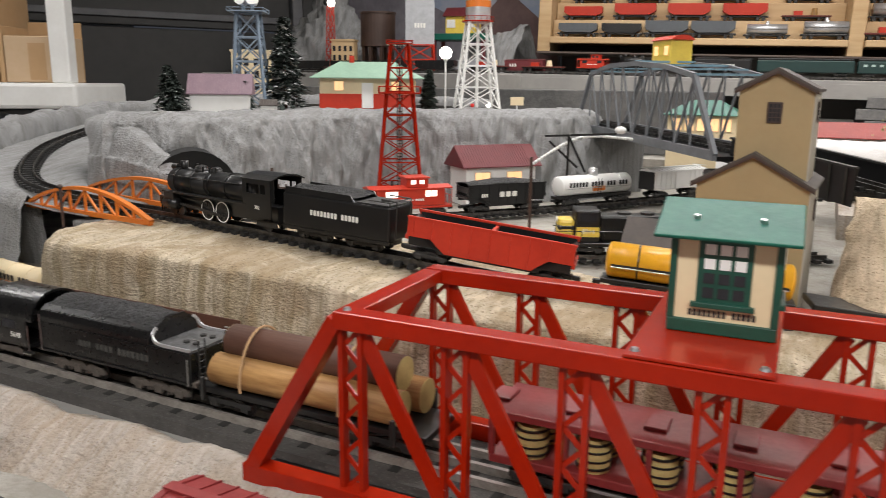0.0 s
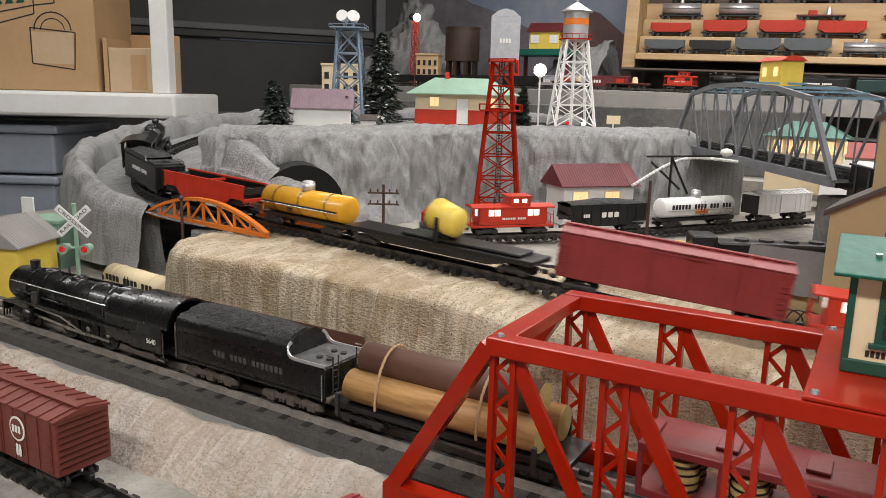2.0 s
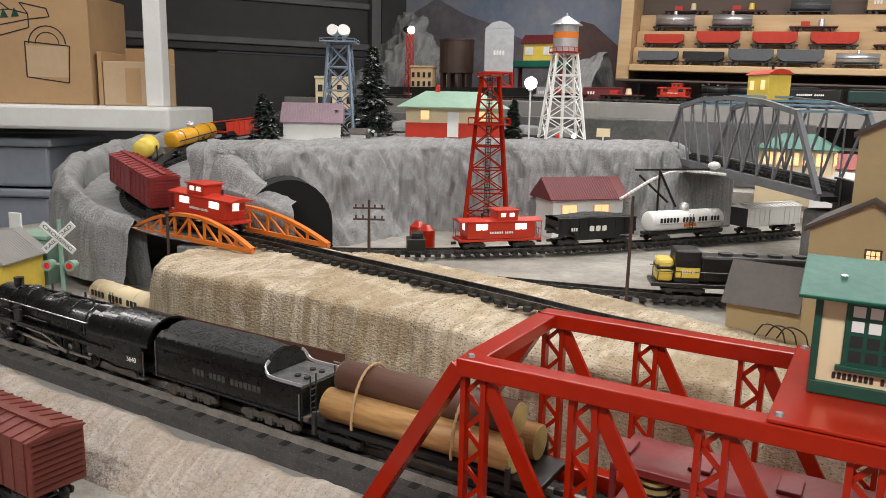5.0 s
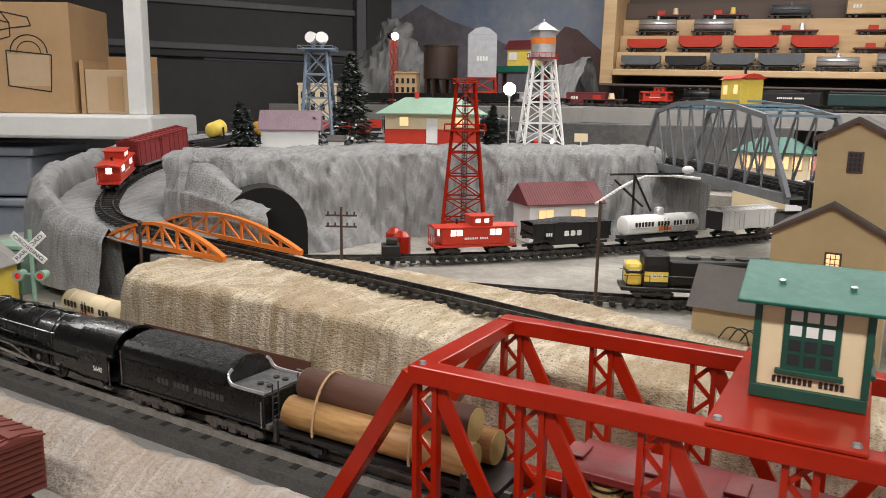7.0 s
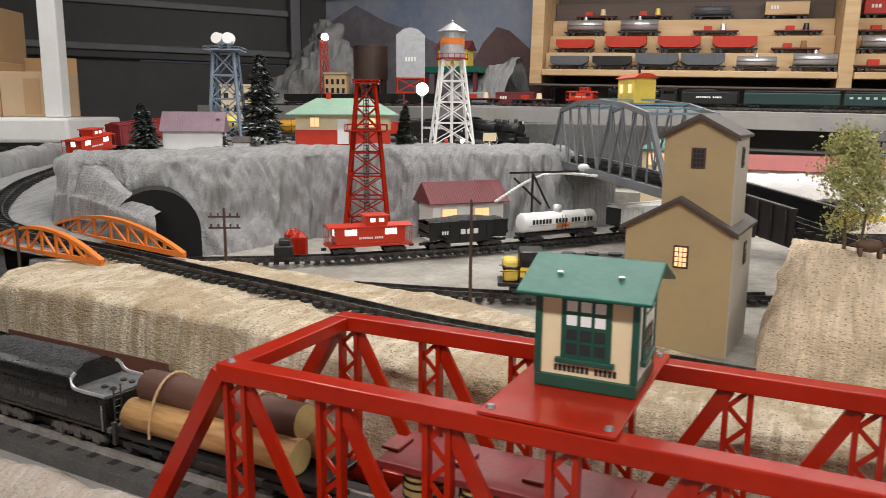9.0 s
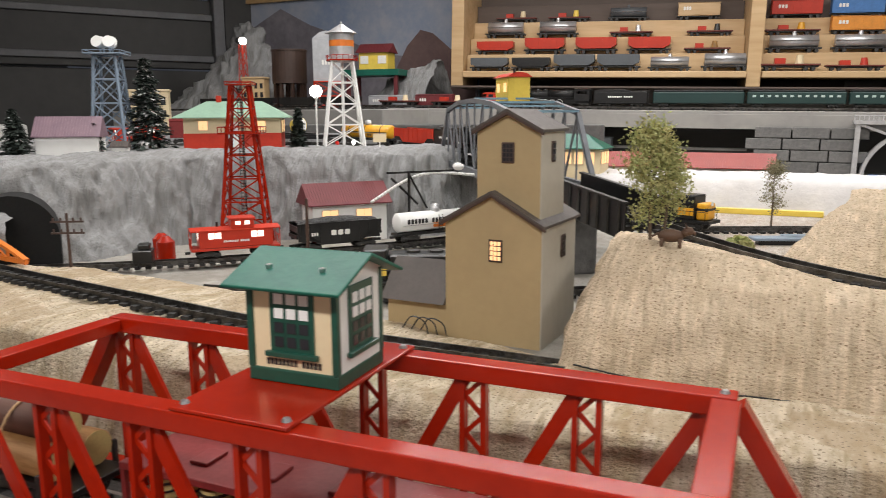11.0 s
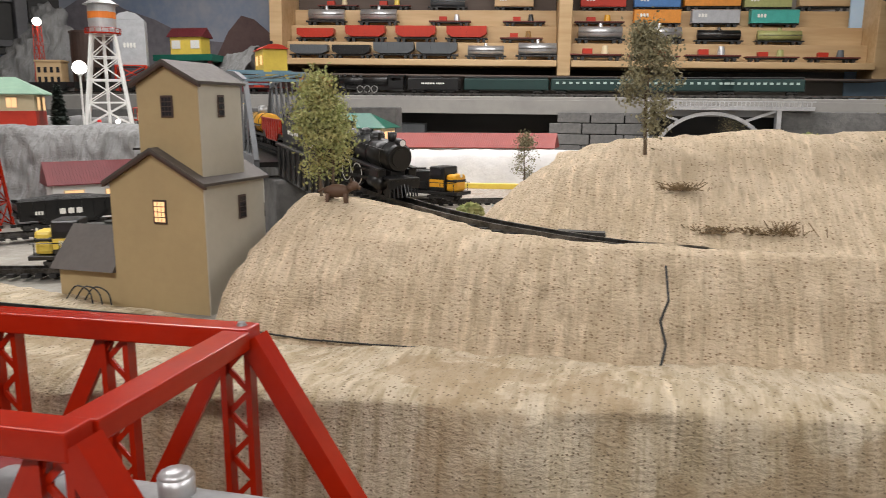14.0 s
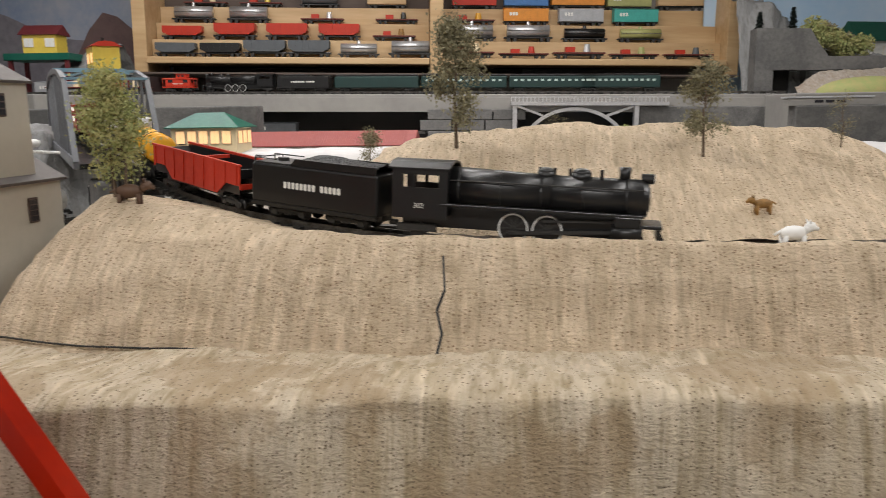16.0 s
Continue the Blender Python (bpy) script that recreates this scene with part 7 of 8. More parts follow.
diesel("black and yellow diesel locomotive parked on the spur", M_LEMON, SPUR, -0.245, 180, "8014")
far_diesel = diesel("black and yellow diesel locomotive on the far loop", M_YELLOW, [(-0.2, 1.585, 0.202), (0.03, 1.64, 0.202), (0.1, 1.66, 0.202), (0.4, 1.78, 0.202), (0.7, 1.82, 0.202), (1.3, 1.8, 0.202)], 0.0, 0, "")
far_diesel.matrix_basis = pose(0.0, 1.645, 0.202, 0, 0, -22)
for i, (x, y) in enumerate(((0.22, 1.56), (0.27, 1.6))):
    t = thing("flat_wagon", "small blue-grey empty flat wagon on pale ground", "train car", pose(x, y, 0.192, 0, 0, 20), group="blue wagons")
    part("deck", box(-0.05, 0.05, -0.016, 0.016, 0.008, 0.013, 0.001), M_TOWERBLUE, t)
    part("underframe", box(-0.04, 0.04, -0.01, 0.01, 0, 0.008, 0.001), M_BLACK, t)

# black plate-girder approach after the grey bridge
for s, lab in ((-1, "near"), (1, "far")):
    t = thing("girder_span", "black ribbed plate girder beside the descending track", "bridge", group="plate girders")
    a, b = Vector((-0.125, 1.395, 0.272)), Vector((0.055, 1.185, 0.252))
    d = (b - a).normalized()
    nrm = Vector((-d.y, d.x, 0)).normalized() * (-0.035 * s)
    part("web_plate", bar(a + nrm + Vector((0, 0, 0.02)), b + nrm + Vector((0, 0, 0.02)), 0.002, 0.052), M_BLACK, t)
    part("top_flange", bar(a + nrm + Vector((0, 0, 0.046)), b + nrm + Vector((0, 0, 0.046)), 0.008, 0.003), M_IRON, t)
    for k in range(9):
        p = a.lerp(b, (k + 0.5) / 9) + nrm * 1.06
        part("stiffener", bar(p + Vector((0, 0, -0.004)), p + Vector((0, 0, 0.045)), 0.003, 0.003), M_IRON, t)
solo("bridge_pier", box(-0.05, 0.05, -0.05, 0.05, 0.148, 0.262, 0.006), M_STONEWALL, "grey plaster pier under the bridge end", "pier", pose(-0.13, 1.40, 0, 0, 0, 38), kind="structure")
solo("bridge_deck", bar((-0.15, 1.425, 0.280), (0.05, 1.19, 0.262), 0.066, 0.006), M_BLACK, "black deck under the girder span", "bridge", kind="structure")

# grey camelback truss bridge
gb = thing("grey_truss_bridge", "grey metal camelback truss bridge with blue top bars", "bridge")
GA, GB = Vector((-0.565, 1.862, 0.300)), Vector((-0.172, 1.337, 0.285))
gd = (GB - GA)
gl = gd.length
gd.normalize()
gn = Vector((gd.y, -gd.x, 0)).normalized() * -1.0
for side in (0.0, 0.125):
    off = gn * side
    P = lambda u, z: GA + gd * (gl * u) + off + Vector((0, 0, z))
    part("bottom_chord", bar(P(0, 0.005), P(1, 0.005), 0.008, 0.016), M_GREYSTEEL, gb)
    tops = [(0.13, 0.128), (0.30, 0.147), (0.50, 0.152), (0.70, 0.147), (0.87, 0.132)]
    pts = [(0.0, 0.006)] + tops + [(1.0, 0.006)]
    for (u0, z0), (u1, z1) in zip(pts, pts[1:]):
        part("top_chord" if u0 > 0 and u1 < 1 else "end_post", bar(P(u0, z0), P(u1, z1), 0.008, 0.009), M_GREYSTEEL, gb)
    us = [0.13, 0.22, 0.31, 0.40, 0.50, 0.60, 0.69, 0.78, 0.87]
    ht = lambda u: 0.152 - 0.16 * abs(u - 0.5) ** 1.9 * 0.9
    for i, u in enumerate(us):
        part("vertical", bar(P(u, 0.008), P(u, ht(u)), 0.003, 0.003), M_GREYSTEEL, gb)
        if i < 8:
            u1 = us[i + 1]
            a, b = (P(u, ht(u)), P(u1, 0.008)) if i < 4 else (P(u1, ht(u1)), P(u, 0.008))
            part("diagonal", bar(a, b, 0.003, 0.0045), M_GREYSTEEL, gb)
for u in (0.13, 0.30, 0.5, 0.70, 0.87):
    z = 0.152 - 0.16 * abs(u - 0.5) ** 1.9 * 0.9
    part("top_strut", bar(GA + gd * (gl * u) + Vector((0, 0, z + 0.004)), GA + gd * (gl * u) + gn * 0.125 + Vector((0, 0, z + 0.004)), 0.012, 0.004), M_BLUESTEEL, gb, "blue-grey top bar")
for side in (0.03, 0.062, 0.095):
    part("top_lateral", bar(GA + gd * (gl * 0.13) + gn * side + Vector((0, 0, 0.141)), GA + gd * (gl * 0.87) + gn * side + Vector((0, 0, 0.143)), 0.008, 0.003), M_BLUESTEEL, gb, "blue-grey top bar")
part("deck", bar(GA + gn * 0.0625 + Vector((0, 0, 0.0)), GB + gn * 0.0625 + Vector((0, 0, 0.0)), 0.116, 0.008), M_BLACK, gb)
solo("bridge_pier", box(-0.07, 0.07, -0.06, 0.06, 0.148, 0.296, 0.006), M_GREY, "grey plaster pier under the bridge end", "pier", pose(-0.49, 1.88, 0, 0, 0, 38), kind="structure")
hut = thing("bridge_tender_hut", "small cream and yellow hut with red roof atop the bridge", "building", pose(-0.315, 1.68, 0.440, 0, 0, -50))
part("wall", box(-0.038, 0.038, -0.024, 0.024, 0.0, 0.052, 0.001), M_LEMON, hut)
part("roof", prism([(-0.028, 0.052), (0.028, 0.052), (0.014, 0.060), (0, 0.062), (-0.014, 0.060)], -0.043, 0.043, axis="x"), M_RED_MATT, hut, "rounded red roof")
for x in (-0.02, 0.02):
    part("window", box(x - 0.007, x + 0.007, -0.0252, -0.0242, 0.022, 0.040, 0.0003), M_LITWIN, hut, "lit window")
part("chimney", rod((0.01, 0, 0.06), (0.01, 0, 0.07), 0.003, None, 8), M_BLACK, hut)

# pipe gantry and white cable beside the red-roofed shed
gt = thing("pipe_gantry", "black trestle gantry carrying a white cable", "gantry", pose(-0.47, 1.50, 0.15))
for a, b in (((0.0, 0, 0), (0.0, 0, 0.155)), ((0.03, 0.02, 0.08), (0.0, 0, 0.15)), ((-0.05, 0.0, 0.150), (0.09, 0.02, 0.158)), ((-0.04, 0, 0.14), (0.02, 0, 0.09))):
    part("beam", bar(a, b, 0.004, 0.004), M_BLACK, gt)
cab_pts = glide([(-0.53, 1.45, 0.245), (-0.48, 1.5, 0.285), (-0.44, 1.54, 0.300), (-0.38, 1.58, 0.296), (-0.30, 1.60, 0.29)], 40)
bm = bmesh.new()
for a, b in zip(cab_pts, cab_pts[1:]):
    rod(a, b, 0.003, bm, 8)
solo("white_cable", bm, M_WHITE, "white cable sagging from the gantry", "cable", None, True)
solo("gantry_lamp", ball((0, 0, 0), 0.010, None, 2, (1.2, 1, 0.8)), M_WHITE, "small white lamp on the gantry end", "lamp", pose(-0.375, 1.53, 0.315))

# orange arched bridge sides
for A, B in (((-1.146, 0.806, 0.203), (-0.862, 0.795, 0.2)), ((-1.19, 0.946, 0.205), (-0.796, 0.888, 0.202))):
    A, B = Vector(A), Vector(B)
    t = thing("arch_bridge_side", "orange arched girder side with radiating struts", "bridge", group="orange arches")
    d = (B - A)
    up = lambda u: 0.036 * (1 - (2 * u - 1) ** 2)
    part("arch", rail_bm([tuple(A + d * (k / 12) + Vector((0, 0, up(k / 12) + 0.004))) for k in range(13)], 40, 0, 0.0045, -0.0025, 0.0025), M_ORANGE, t)
    part("tie_beam", bar(A + Vector((0, 0, 0.002)), B + Vector((0, 0, 0.002)), 0.006, 0.007), M_ORANGE, t)
    for k in range(1, 8):
        u = k / 8
        part("strut", bar(A + d * u, A + d * u + Vector((0, 0, up(u) + 0.003)), 0.003, 0.004), M_ORANGE, t)
        if k < 7:
            v = u + 1 / 8 if k < 4 else u
            w = u if k < 4 else u + 1 / 8
            part("strut", bar(A + d * w, A + d * v + Vector((0, 0, up(v))), 0.003, 0.003), M_ORANGE, t)
solo("bridge_pillar", box(-0.03, 0.03, -0.012, 0.012, 0.075, 0.194, 0.003), M_GREY, "grey plaster pillar under the orange bridge", "pier", pose(-0.99, 0.80, 0, 0, 0, 5), kind="structure")
t = thing("signal_post", "thin dark signal post beside the orange bridge", "post", pose(-1.02, 0.772, 0.14))
part("mast", rod((0, 0, 0), (0, 0, 0.105), 0.0022, None, 8), M_TRIM, t)
part("cap", ball((0, 0, 0.106), 0.004, None, 2), M_TRIM, t)

# crossing signal and yellow shed by the loop
cb = thing("crossing_signal", "white crossbuck signal with two red flasher lamps", "signal", pose(-1.084, 0.636, 0.078, 0, 0, 32))
part("post", rod((0, 0, 0), (0, 0, 0.168), 0.003, None, 10), M_MINT, cb)
for s in (-1, 1):
    bd = part("crossbuck_board", box(-0.030, 0.030, -0.0015 - 0.001 * s, 0.0 - 0.001 * s, -0.0052, 0.0052, 0.0004), M_WHITE, cb, "white diagonal board", pose(0, -0.004, 0.143, 0, s * 42, 0))
    letters("CROSSING" if s > 0 else "RAILROAD", 0.0075, M_DARKLETTER, bd, pose(0, -0.0016 - 0.001 * s, 0) @ FRONT, "black lettering", 0.052)
    lp = part("flasher", rod((s * 0.016, -0.012, 0.103), (s * 0.016, 0.006, 0.103), 0.008, None, 16, 0.006), M_MINT, cb, "green flasher housing")
    part("lens", rod((s * 0.016, -0.0124, 0.103), (s * 0.016, -0.012, 0.103), 0.0045, None, 16), M_REDLAMP, lp, "glowing red lens")
part("flasher_arm", rod((-0.016, 0, 0.103), (0.016, 0, 0.103), 0.002, None, 8), M_MINT, cb)
ys = house("yellow_shed", "yellow plank shed with grey roof and open door", (-1.295, 0.66, 0.078), 115, 0.10, 0.085, 0.085, 0.125, M_LEMON, M_BOARD, 0.008)
for k in range(12):
    part("plank_batten", box(0.0502, 0.0512, -0.038 + k * 0.0069, -0.0368 + k * 0.0069, 0.002, 0.085), M_TRIM, ys)
part("gable_window", box(0.0505, 0.052, -0.009, 0.009, 0.082, 0.10, 0.0005), M_WHITE, ys)
gbx = thing("green_relay_box", "pale green metal box with white panel", "box", pose(-1.335, 0.755, 0.078, 0, 0, 20))
part("case", box(-0.035, 0.035, -0.03, 0.03, 0, 0.10, 0.002), M_MINT, gbx)
part("lid", box(-0.038, 0.038, -0.033, 0.033, 0.10, 0.108, 0.002), M_MINT, gbx)
part("panel", box(-0.06, -0.036, -0.002, 0.002, 0.06, 0.14, 0.001), M_WHITE, gbx, "white upright panel")

# siding cars hidden behind the front train
gon = thing("gondola_car", "low brown gondola car behind the front train", "train car")
part("body", box(-0.14, 0.14, -0.021, 0.021, 0.018, 0.03, 0.001), M_BROWNLOG, gon)
for s in (-1, 1):
    part("side_panel", box(-0.14, 0.14, s * 0.021 - 0.001, s * 0.021 + 0.001, 0.03, 0.062, 0.0006), M_BROWNLOG, gon)
    truck(gon, s * 0.1)
gon.matrix_basis = pose(-0.70, 0.612, 0.0855)
tt = tank_car(0.16, M_CREAM, "cream tank car lettered in black behind the wall", 0.0185, False, "oxox xoxo oxo")
tt.matrix_basis = pose(-1.038, 0.704, 0.0855, 0, 0, -6)
track("siding rails behind the front train", [(-1.5, 0.75, 0.0855), (-1.2, 0.721, 0.0855), (-1.038, 0.704, 0.0855), (-0.92, 0.64, 0.0855), (-0.7, 0.613, 0.0855), (-0.5, 0.613, 0.0855)], 40, height=0.0065)
gcar = tank_car(0.24, mat("grey_plastic_tank", (0.36, 0.37, 0.38), 0.4, scale=30), "grey tank car under the red bridge end", 0.027, True, None)
parked(gcar, 0.20)
hose = thing("wire_bundle", "coiled dark wires at the mill foot", "wires", pose(-0.165, 0.918, 0.165))
bm = bmesh.new()
for k in range(3):
    pts = glide([(-0.02 + 0.012 * k, 0, 0), (-0.01 + 0.012 * k, 0.004, 0.014), (0.008 + 0.012 * k, 0.002, 0.010), (0.014 + 0.012 * k, 0, -0.004)], 14)
    for a, b in zip(pts, pts[1:]):
        rod(a, b, 0.0009, bm, 5)
part("loops", bm, M_BLACK, hose)
# cracks between the lift-out scenery sections
bm = bmesh.new()
for a, b in zip([(0.449, 0.889, 0.238), (0.452, 0.872, 0.212), (0.446, 0.865, 0.196), (0.451, 0.857, 0.178)], [(0.452, 0.872, 0.212), (0.446, 0.865, 0.196), (0.451, 0.857, 0.178), (0.447, 0.847, 0.160)]):
    bar(a, b, 0.0017, 0.0016, bm)
solo("hill_joint", bm, M_DARKLETTER, "dark crack between two hill sections", "crack", kind="structure")
bm = bmesh.new()
pts = glide([(0.04, 0.857, 0.168), (0.12, 0.846, 0.164), (0.19, 0.846, 0.163), (0.24, 0.848, 0.163)], 24)
for a, b in zip(pts, pts[1:]):
    bar(a + Vector((0, 0, noise.noise(a * 50) * 0.001)), b, 0.0016, 0.0014, bm)
solo("hill_joint", bm, M_DARKLETTER, "dark crack under the hill section", "crack", kind="structure")
bm = prism([(0.0, 0.004), (0.004, 0.011), (0.055, 0.010), (0.056, 0.0)], -0.004, 0.01)
solo("hill_notch", bm, M_DARKLETTER, "dark gap beneath the back hill edge", "crack", pose(0.335, 1.058, 0.2285), kind="structure")


# ---------------------------------------------------------------- display shelves and the back of the room
SHELF = pose(-1.275, 3.585, 0.006, 0, 1.1, 9)
unit = thing("display_shelf", "pine wall shelf with stepped tiers full of model trains", "shelf", SHELF)
for x in (0.0, 1.335, 2.70):
    part("upright", box(x - 0.03, x + 0.03, -0.005, 0.40, 0.55, 1.55, 0.003), M_PINE, unit)
ROWZ = [0.618, 0.700, 0.782, 0.862, 0.95]
for b0, b1 in ((0.032, 1.303), (1.367, 2.668)):
    part("front_lip", box(b0, b1, -0.03, 0.06, 0.588, 0.617, 0.004), M_PINE, unit)
    for k, z in enumerate(ROWZ[1:]):
        # Rear tier and back panel take the darkened pine: recess shade as colour.
        part("tier", box(b0, b1, 0.065 + 0.07 * k, 0.135 + 0.07 * k, 0.59, z - 0.001, 0.002), M_PINE if k < 3 else M_PINESHADE, unit)
    part("back_panel", box(b0, b1, 0.36, 0.385, 0.55, 1.55), M_PINESHADE, unit)
    part("upper_board", box(b0, b1, 0.01, 0.355, 1.19, 1.215, 0.003), M_PINE, unit)
# Underside shade is likewise put into this board's colour.
part("bottom_board", box(-0.03, 2.73, -0.02, 0.39, 0.54, 0.5495, 0.003), M_PINESHADE, unit)


def shelf_car(kind, col, n):
    """Small cars seen far off: still body, frame and wheels."""
    names = {"hopper": "hopper_car", "tank": "tank_car", "box": "box_car", "flat": "flat_car"}
    words = {"hopper": "hopper car", "tank": "tank car with dome", "box": "box car", "flat": "flat car"}
    t = thing(names[kind], "%s model %s on the display shelf" % (n, words[kind]), "model train", group="shelf cars")
    part("frame", box(-0.09, 0.09, -0.014, 0.014, 0.010, 0.015, 0.001), M_BLACK, t)
    for s in (-1, 1):
        bm = bmesh.new()
        for x in (s * 0.062 - 0.012, s * 0.062 + 0.012):
            rod((x, -0.014, 0.0065), (x, 0.014, 0.0065), 0.0065, bm, 12)
        part("truck", bm, M_IRON, t)
    if kind == "hopper":
        part("body", prism([(-0.085, 0.028), (-0.06, 0.016), (0.06, 0.016), (0.085, 0.028), (0.085, 0.050), (-0.085, 0.050)], -0.021, 0.021, None, "y", 0.0008), col, t)
        bm = bmesh.new()
        for k in range(7):
            box(-0.08 + k * 0.0262, -0.077 + k * 0.0262, -0.0222, -0.021, 0.022, 0.05, 0, bm)
        tagged(part("ribs", bm, col, t), kind="stuff")
    elif kind == "tank":
        bm = rod((-0.078, 0, 0.034), (0.078, 0, 0.034), 0.018, None, 20)
        part("tank", bm, col, t, "", None, True)
        part("dome", rod((0, 0, 0.05), (0, 0, 0.062), 0.009, None, 14, 0.006), col, t)
        part("handrail", rod((-0.08, -0.019, 0.034), (0.08, -0.019, 0.034), 0.001, None, 5), M_STEEL, t)
    elif kind == "box":
        part("body", box(-0.088, 0.088, -0.021, 0.021, 0.015, 0.062, 0.001), col, t)
        part("door", box(-0.014, 0.014, -0.0225, -0.0212, 0.018, 0.058, 0.0004), col, t)
        part("roof", prism([(-0.0225, 0.062), (0.0225, 0.062), (0, 0.067)], -0.09, 0.09, axis="x"), col, t)
        bars("oxo", 0.012, M_LETTER, t, pose(-0.05, -0.0213, 0.042) @ FRONT, 0.035)
    else:
        part("deck", box(-0.095, 0.095, -0.02, 0.02, 0.015, 0.020, 0.001), M_BROWNRED, t)
        part("load", rod((0.03, 0, 0.02), (0.03, 0, 0.045), 0.014, None, 14, 0.010), col, t)
        part("crate", box(-0.05, -0.015, -0.012, 0.012, 0.02, 0.036, 0.001), M_RED_MATT, t)
    return t


M_SHGREY = mat("shelf_grey_car", (0.10, 0.11, 0.12), 0.45, scale=40)
M_TEAL = mat("teal_car_paint", (0.06, 0.42, 0.36), 0.45, scale=40)
M_SKYBLUE = mat("blue_car_paint", (0.06, 0.2, 0.5), 0.45, scale=40)
M_BOXORANGE = mat("orange_box_paint", (0.75, 0.28, 0.03), 0.45, scale=40)
M_BOXGREY = mat("pale_grey_box_paint", (0.45, 0.46, 0.48), 0.45, scale=40)
M_OLIVE = mat("olive_tank_paint", (0.42, 0.42, 0.16), 0.45, scale=40)
PROTO = {}


def put_car(kind, col, n, x, row, dx=0.0):
    key = (kind, col.name)
    m = SHELF @ pose(x, 0.018 + (0.065 + 0.07 * (row - 1) + 0.018 - 0.018 if row else 0.0) + (0.016 if row else 0.0), ROWZ[row] + 0.0005) @ Matrix.Diagonal((1.05 if x < 1.35 else 1.2, 1.15, 1.22, 1))
    if key not in PROTO:
        PROTO[key] = shelf_car(kind, col, n)
        PROTO[key].matrix_basis = m
    else:
        copy_thing(PROTO[key], m)


# left bay
for i in range(4):
    put_car("hopper", M_SHGREY if i != 1 else M_BLACK, "grey" if i != 1 else "black", 0.155 + i * 0.2, 0)
for i in range(2):
    put_car("tank", M_SILVER, "silver", 0.98 + i * 0.235, 0)
for i in range(4):
    put_car("hopper", M_RED_MATT, "red", 0.165 + i * 0.24, 1)
put_car("flat", M_FOX, "brown", 1.14, 1)
for i in range(2):
    put_car("tank", M_SILVER, "silver", 0.20 + i * 0.255, 2)
put_car("flat", M_SILVER, "silver-laden", 0.80, 2)
put_car("flat", M_BLACK, "black-laden", 1.15, 2)
put_car("flat", M_CREAM, "tan-laden", 0.24, 3)
put_car("flat", M_LEMON, "yellow-laden", 0.50, 3)
put_car("tank", M_SHGREY, "grey", 0.78, 3)
put_car("box", M_PINE, "tan", 1.10, 3)
# right bay
for i, (c, n) in enumerate(((M_CREAM, "tan-laden"), (M_RED_MATT, "red-laden"), (M_SILVER, "silver-laden"), (M_OLIVE, "olive-laden"), (M_SHGREY, "grey-laden"))):
    put_car("flat", c, n, 1.48 + i * 0.255, 0)
for i, (c, n) in enumerate(((M_SILVER, "silver"), (M_SILVER, "silver"), (M_BLACK, "black"), (M_OLIVE, "olive"))):
    put_car("tank", c, n, 1.50 + i * 0.265, 1)
for i, (c, n) in enumerate(((M_YELLOW, "yellow"), (M_BOXORANGE, "orange"), (M_BOXGREY, "pale grey"), (M_TEAL, "teal"))):
    put_car("box" if i else "flat", c, n, 1.50 + i * 0.262, 2)
for i, (c, n) in enumerate(((M_RED_MATT, "red"), (M_SKYBLUE, "blue"), (M_BOXORANGE, "orange"), (M_OLIVE, "olive"), (M_PINE, "tan"))):
    put_car("box", c, n, 1.52 + i * 0.25, 3)

# upper ledge with its passenger train
VIA = pose(-1.45, 3.17, 0.004, 0, 0.9, 2.5)
solo("viaduct_deck", box(-0.9, 2.95, -0.05, 0.38, 0.405, 0.445, 0.003), M_BOARD, "grey painted ledge carrying the passenger train", "viaduct", VIA, kind="structure")
# Dark sheet whose colour stands for the shade below the ledge.
solo("viaduct_back", box(-0.9, 2.95, 0.2, 0.25, 0.2, 0.404), M_DOORSHADE, "dark sheet painted as the shade under the grey ledge", "wall", VIA, kind="structure")
solo("parapet", box(-0.9, 2.95, -0.056, -0.0505, 0.378, 0.432, 0.001), M_BOARD, "grey painted fascia of the ledge", "viaduct", VIA, kind="structure")
for i in range(2):
    solo("low_shelf", box(-0.2, 1.52, -0.04 + 0.1 * i, 0.02 + 0.1 * i, 0.262 + 0.03 * i, 0.272 + 0.03 * i, 0.001), M_BOARD, "grey shelf strip under the ledge", "shelf", VIA, kind="structure")
track("ledge track of tinplate rails", [tuple(VIA @ Vector((x, 0.06, 0.458))) for x in (-0.8, 0.3, 1.4, 2.9)], 30, ties=0.04)
wall = thing("stone_pier", "grey coursed stone block pier under the ledge", "wall", VIA @ pose(1.70, -0.066, 0.225), kind="structure")
blk = None
for r in range(4):
    for c in range(3):
        x = -0.125 + c * 0.125 + (0.03 if r % 2 else 0)
        p = pose(x, 0, r * 0.0412)
        if blk is None:
            blk = part("stone_block", box(-0.06, 0.06, -0.005, 0.004, 0.001, 0.0395, 0.002), M_STONEWALL, wall, "", p)
        else:
            same(blk, p)
# white arched bridge
ab = thing("white_arch_bridge", "white metal open-spandrel arch bridge with railing", "bridge", VIA @ pose(2.10, -0.085, 0.22))
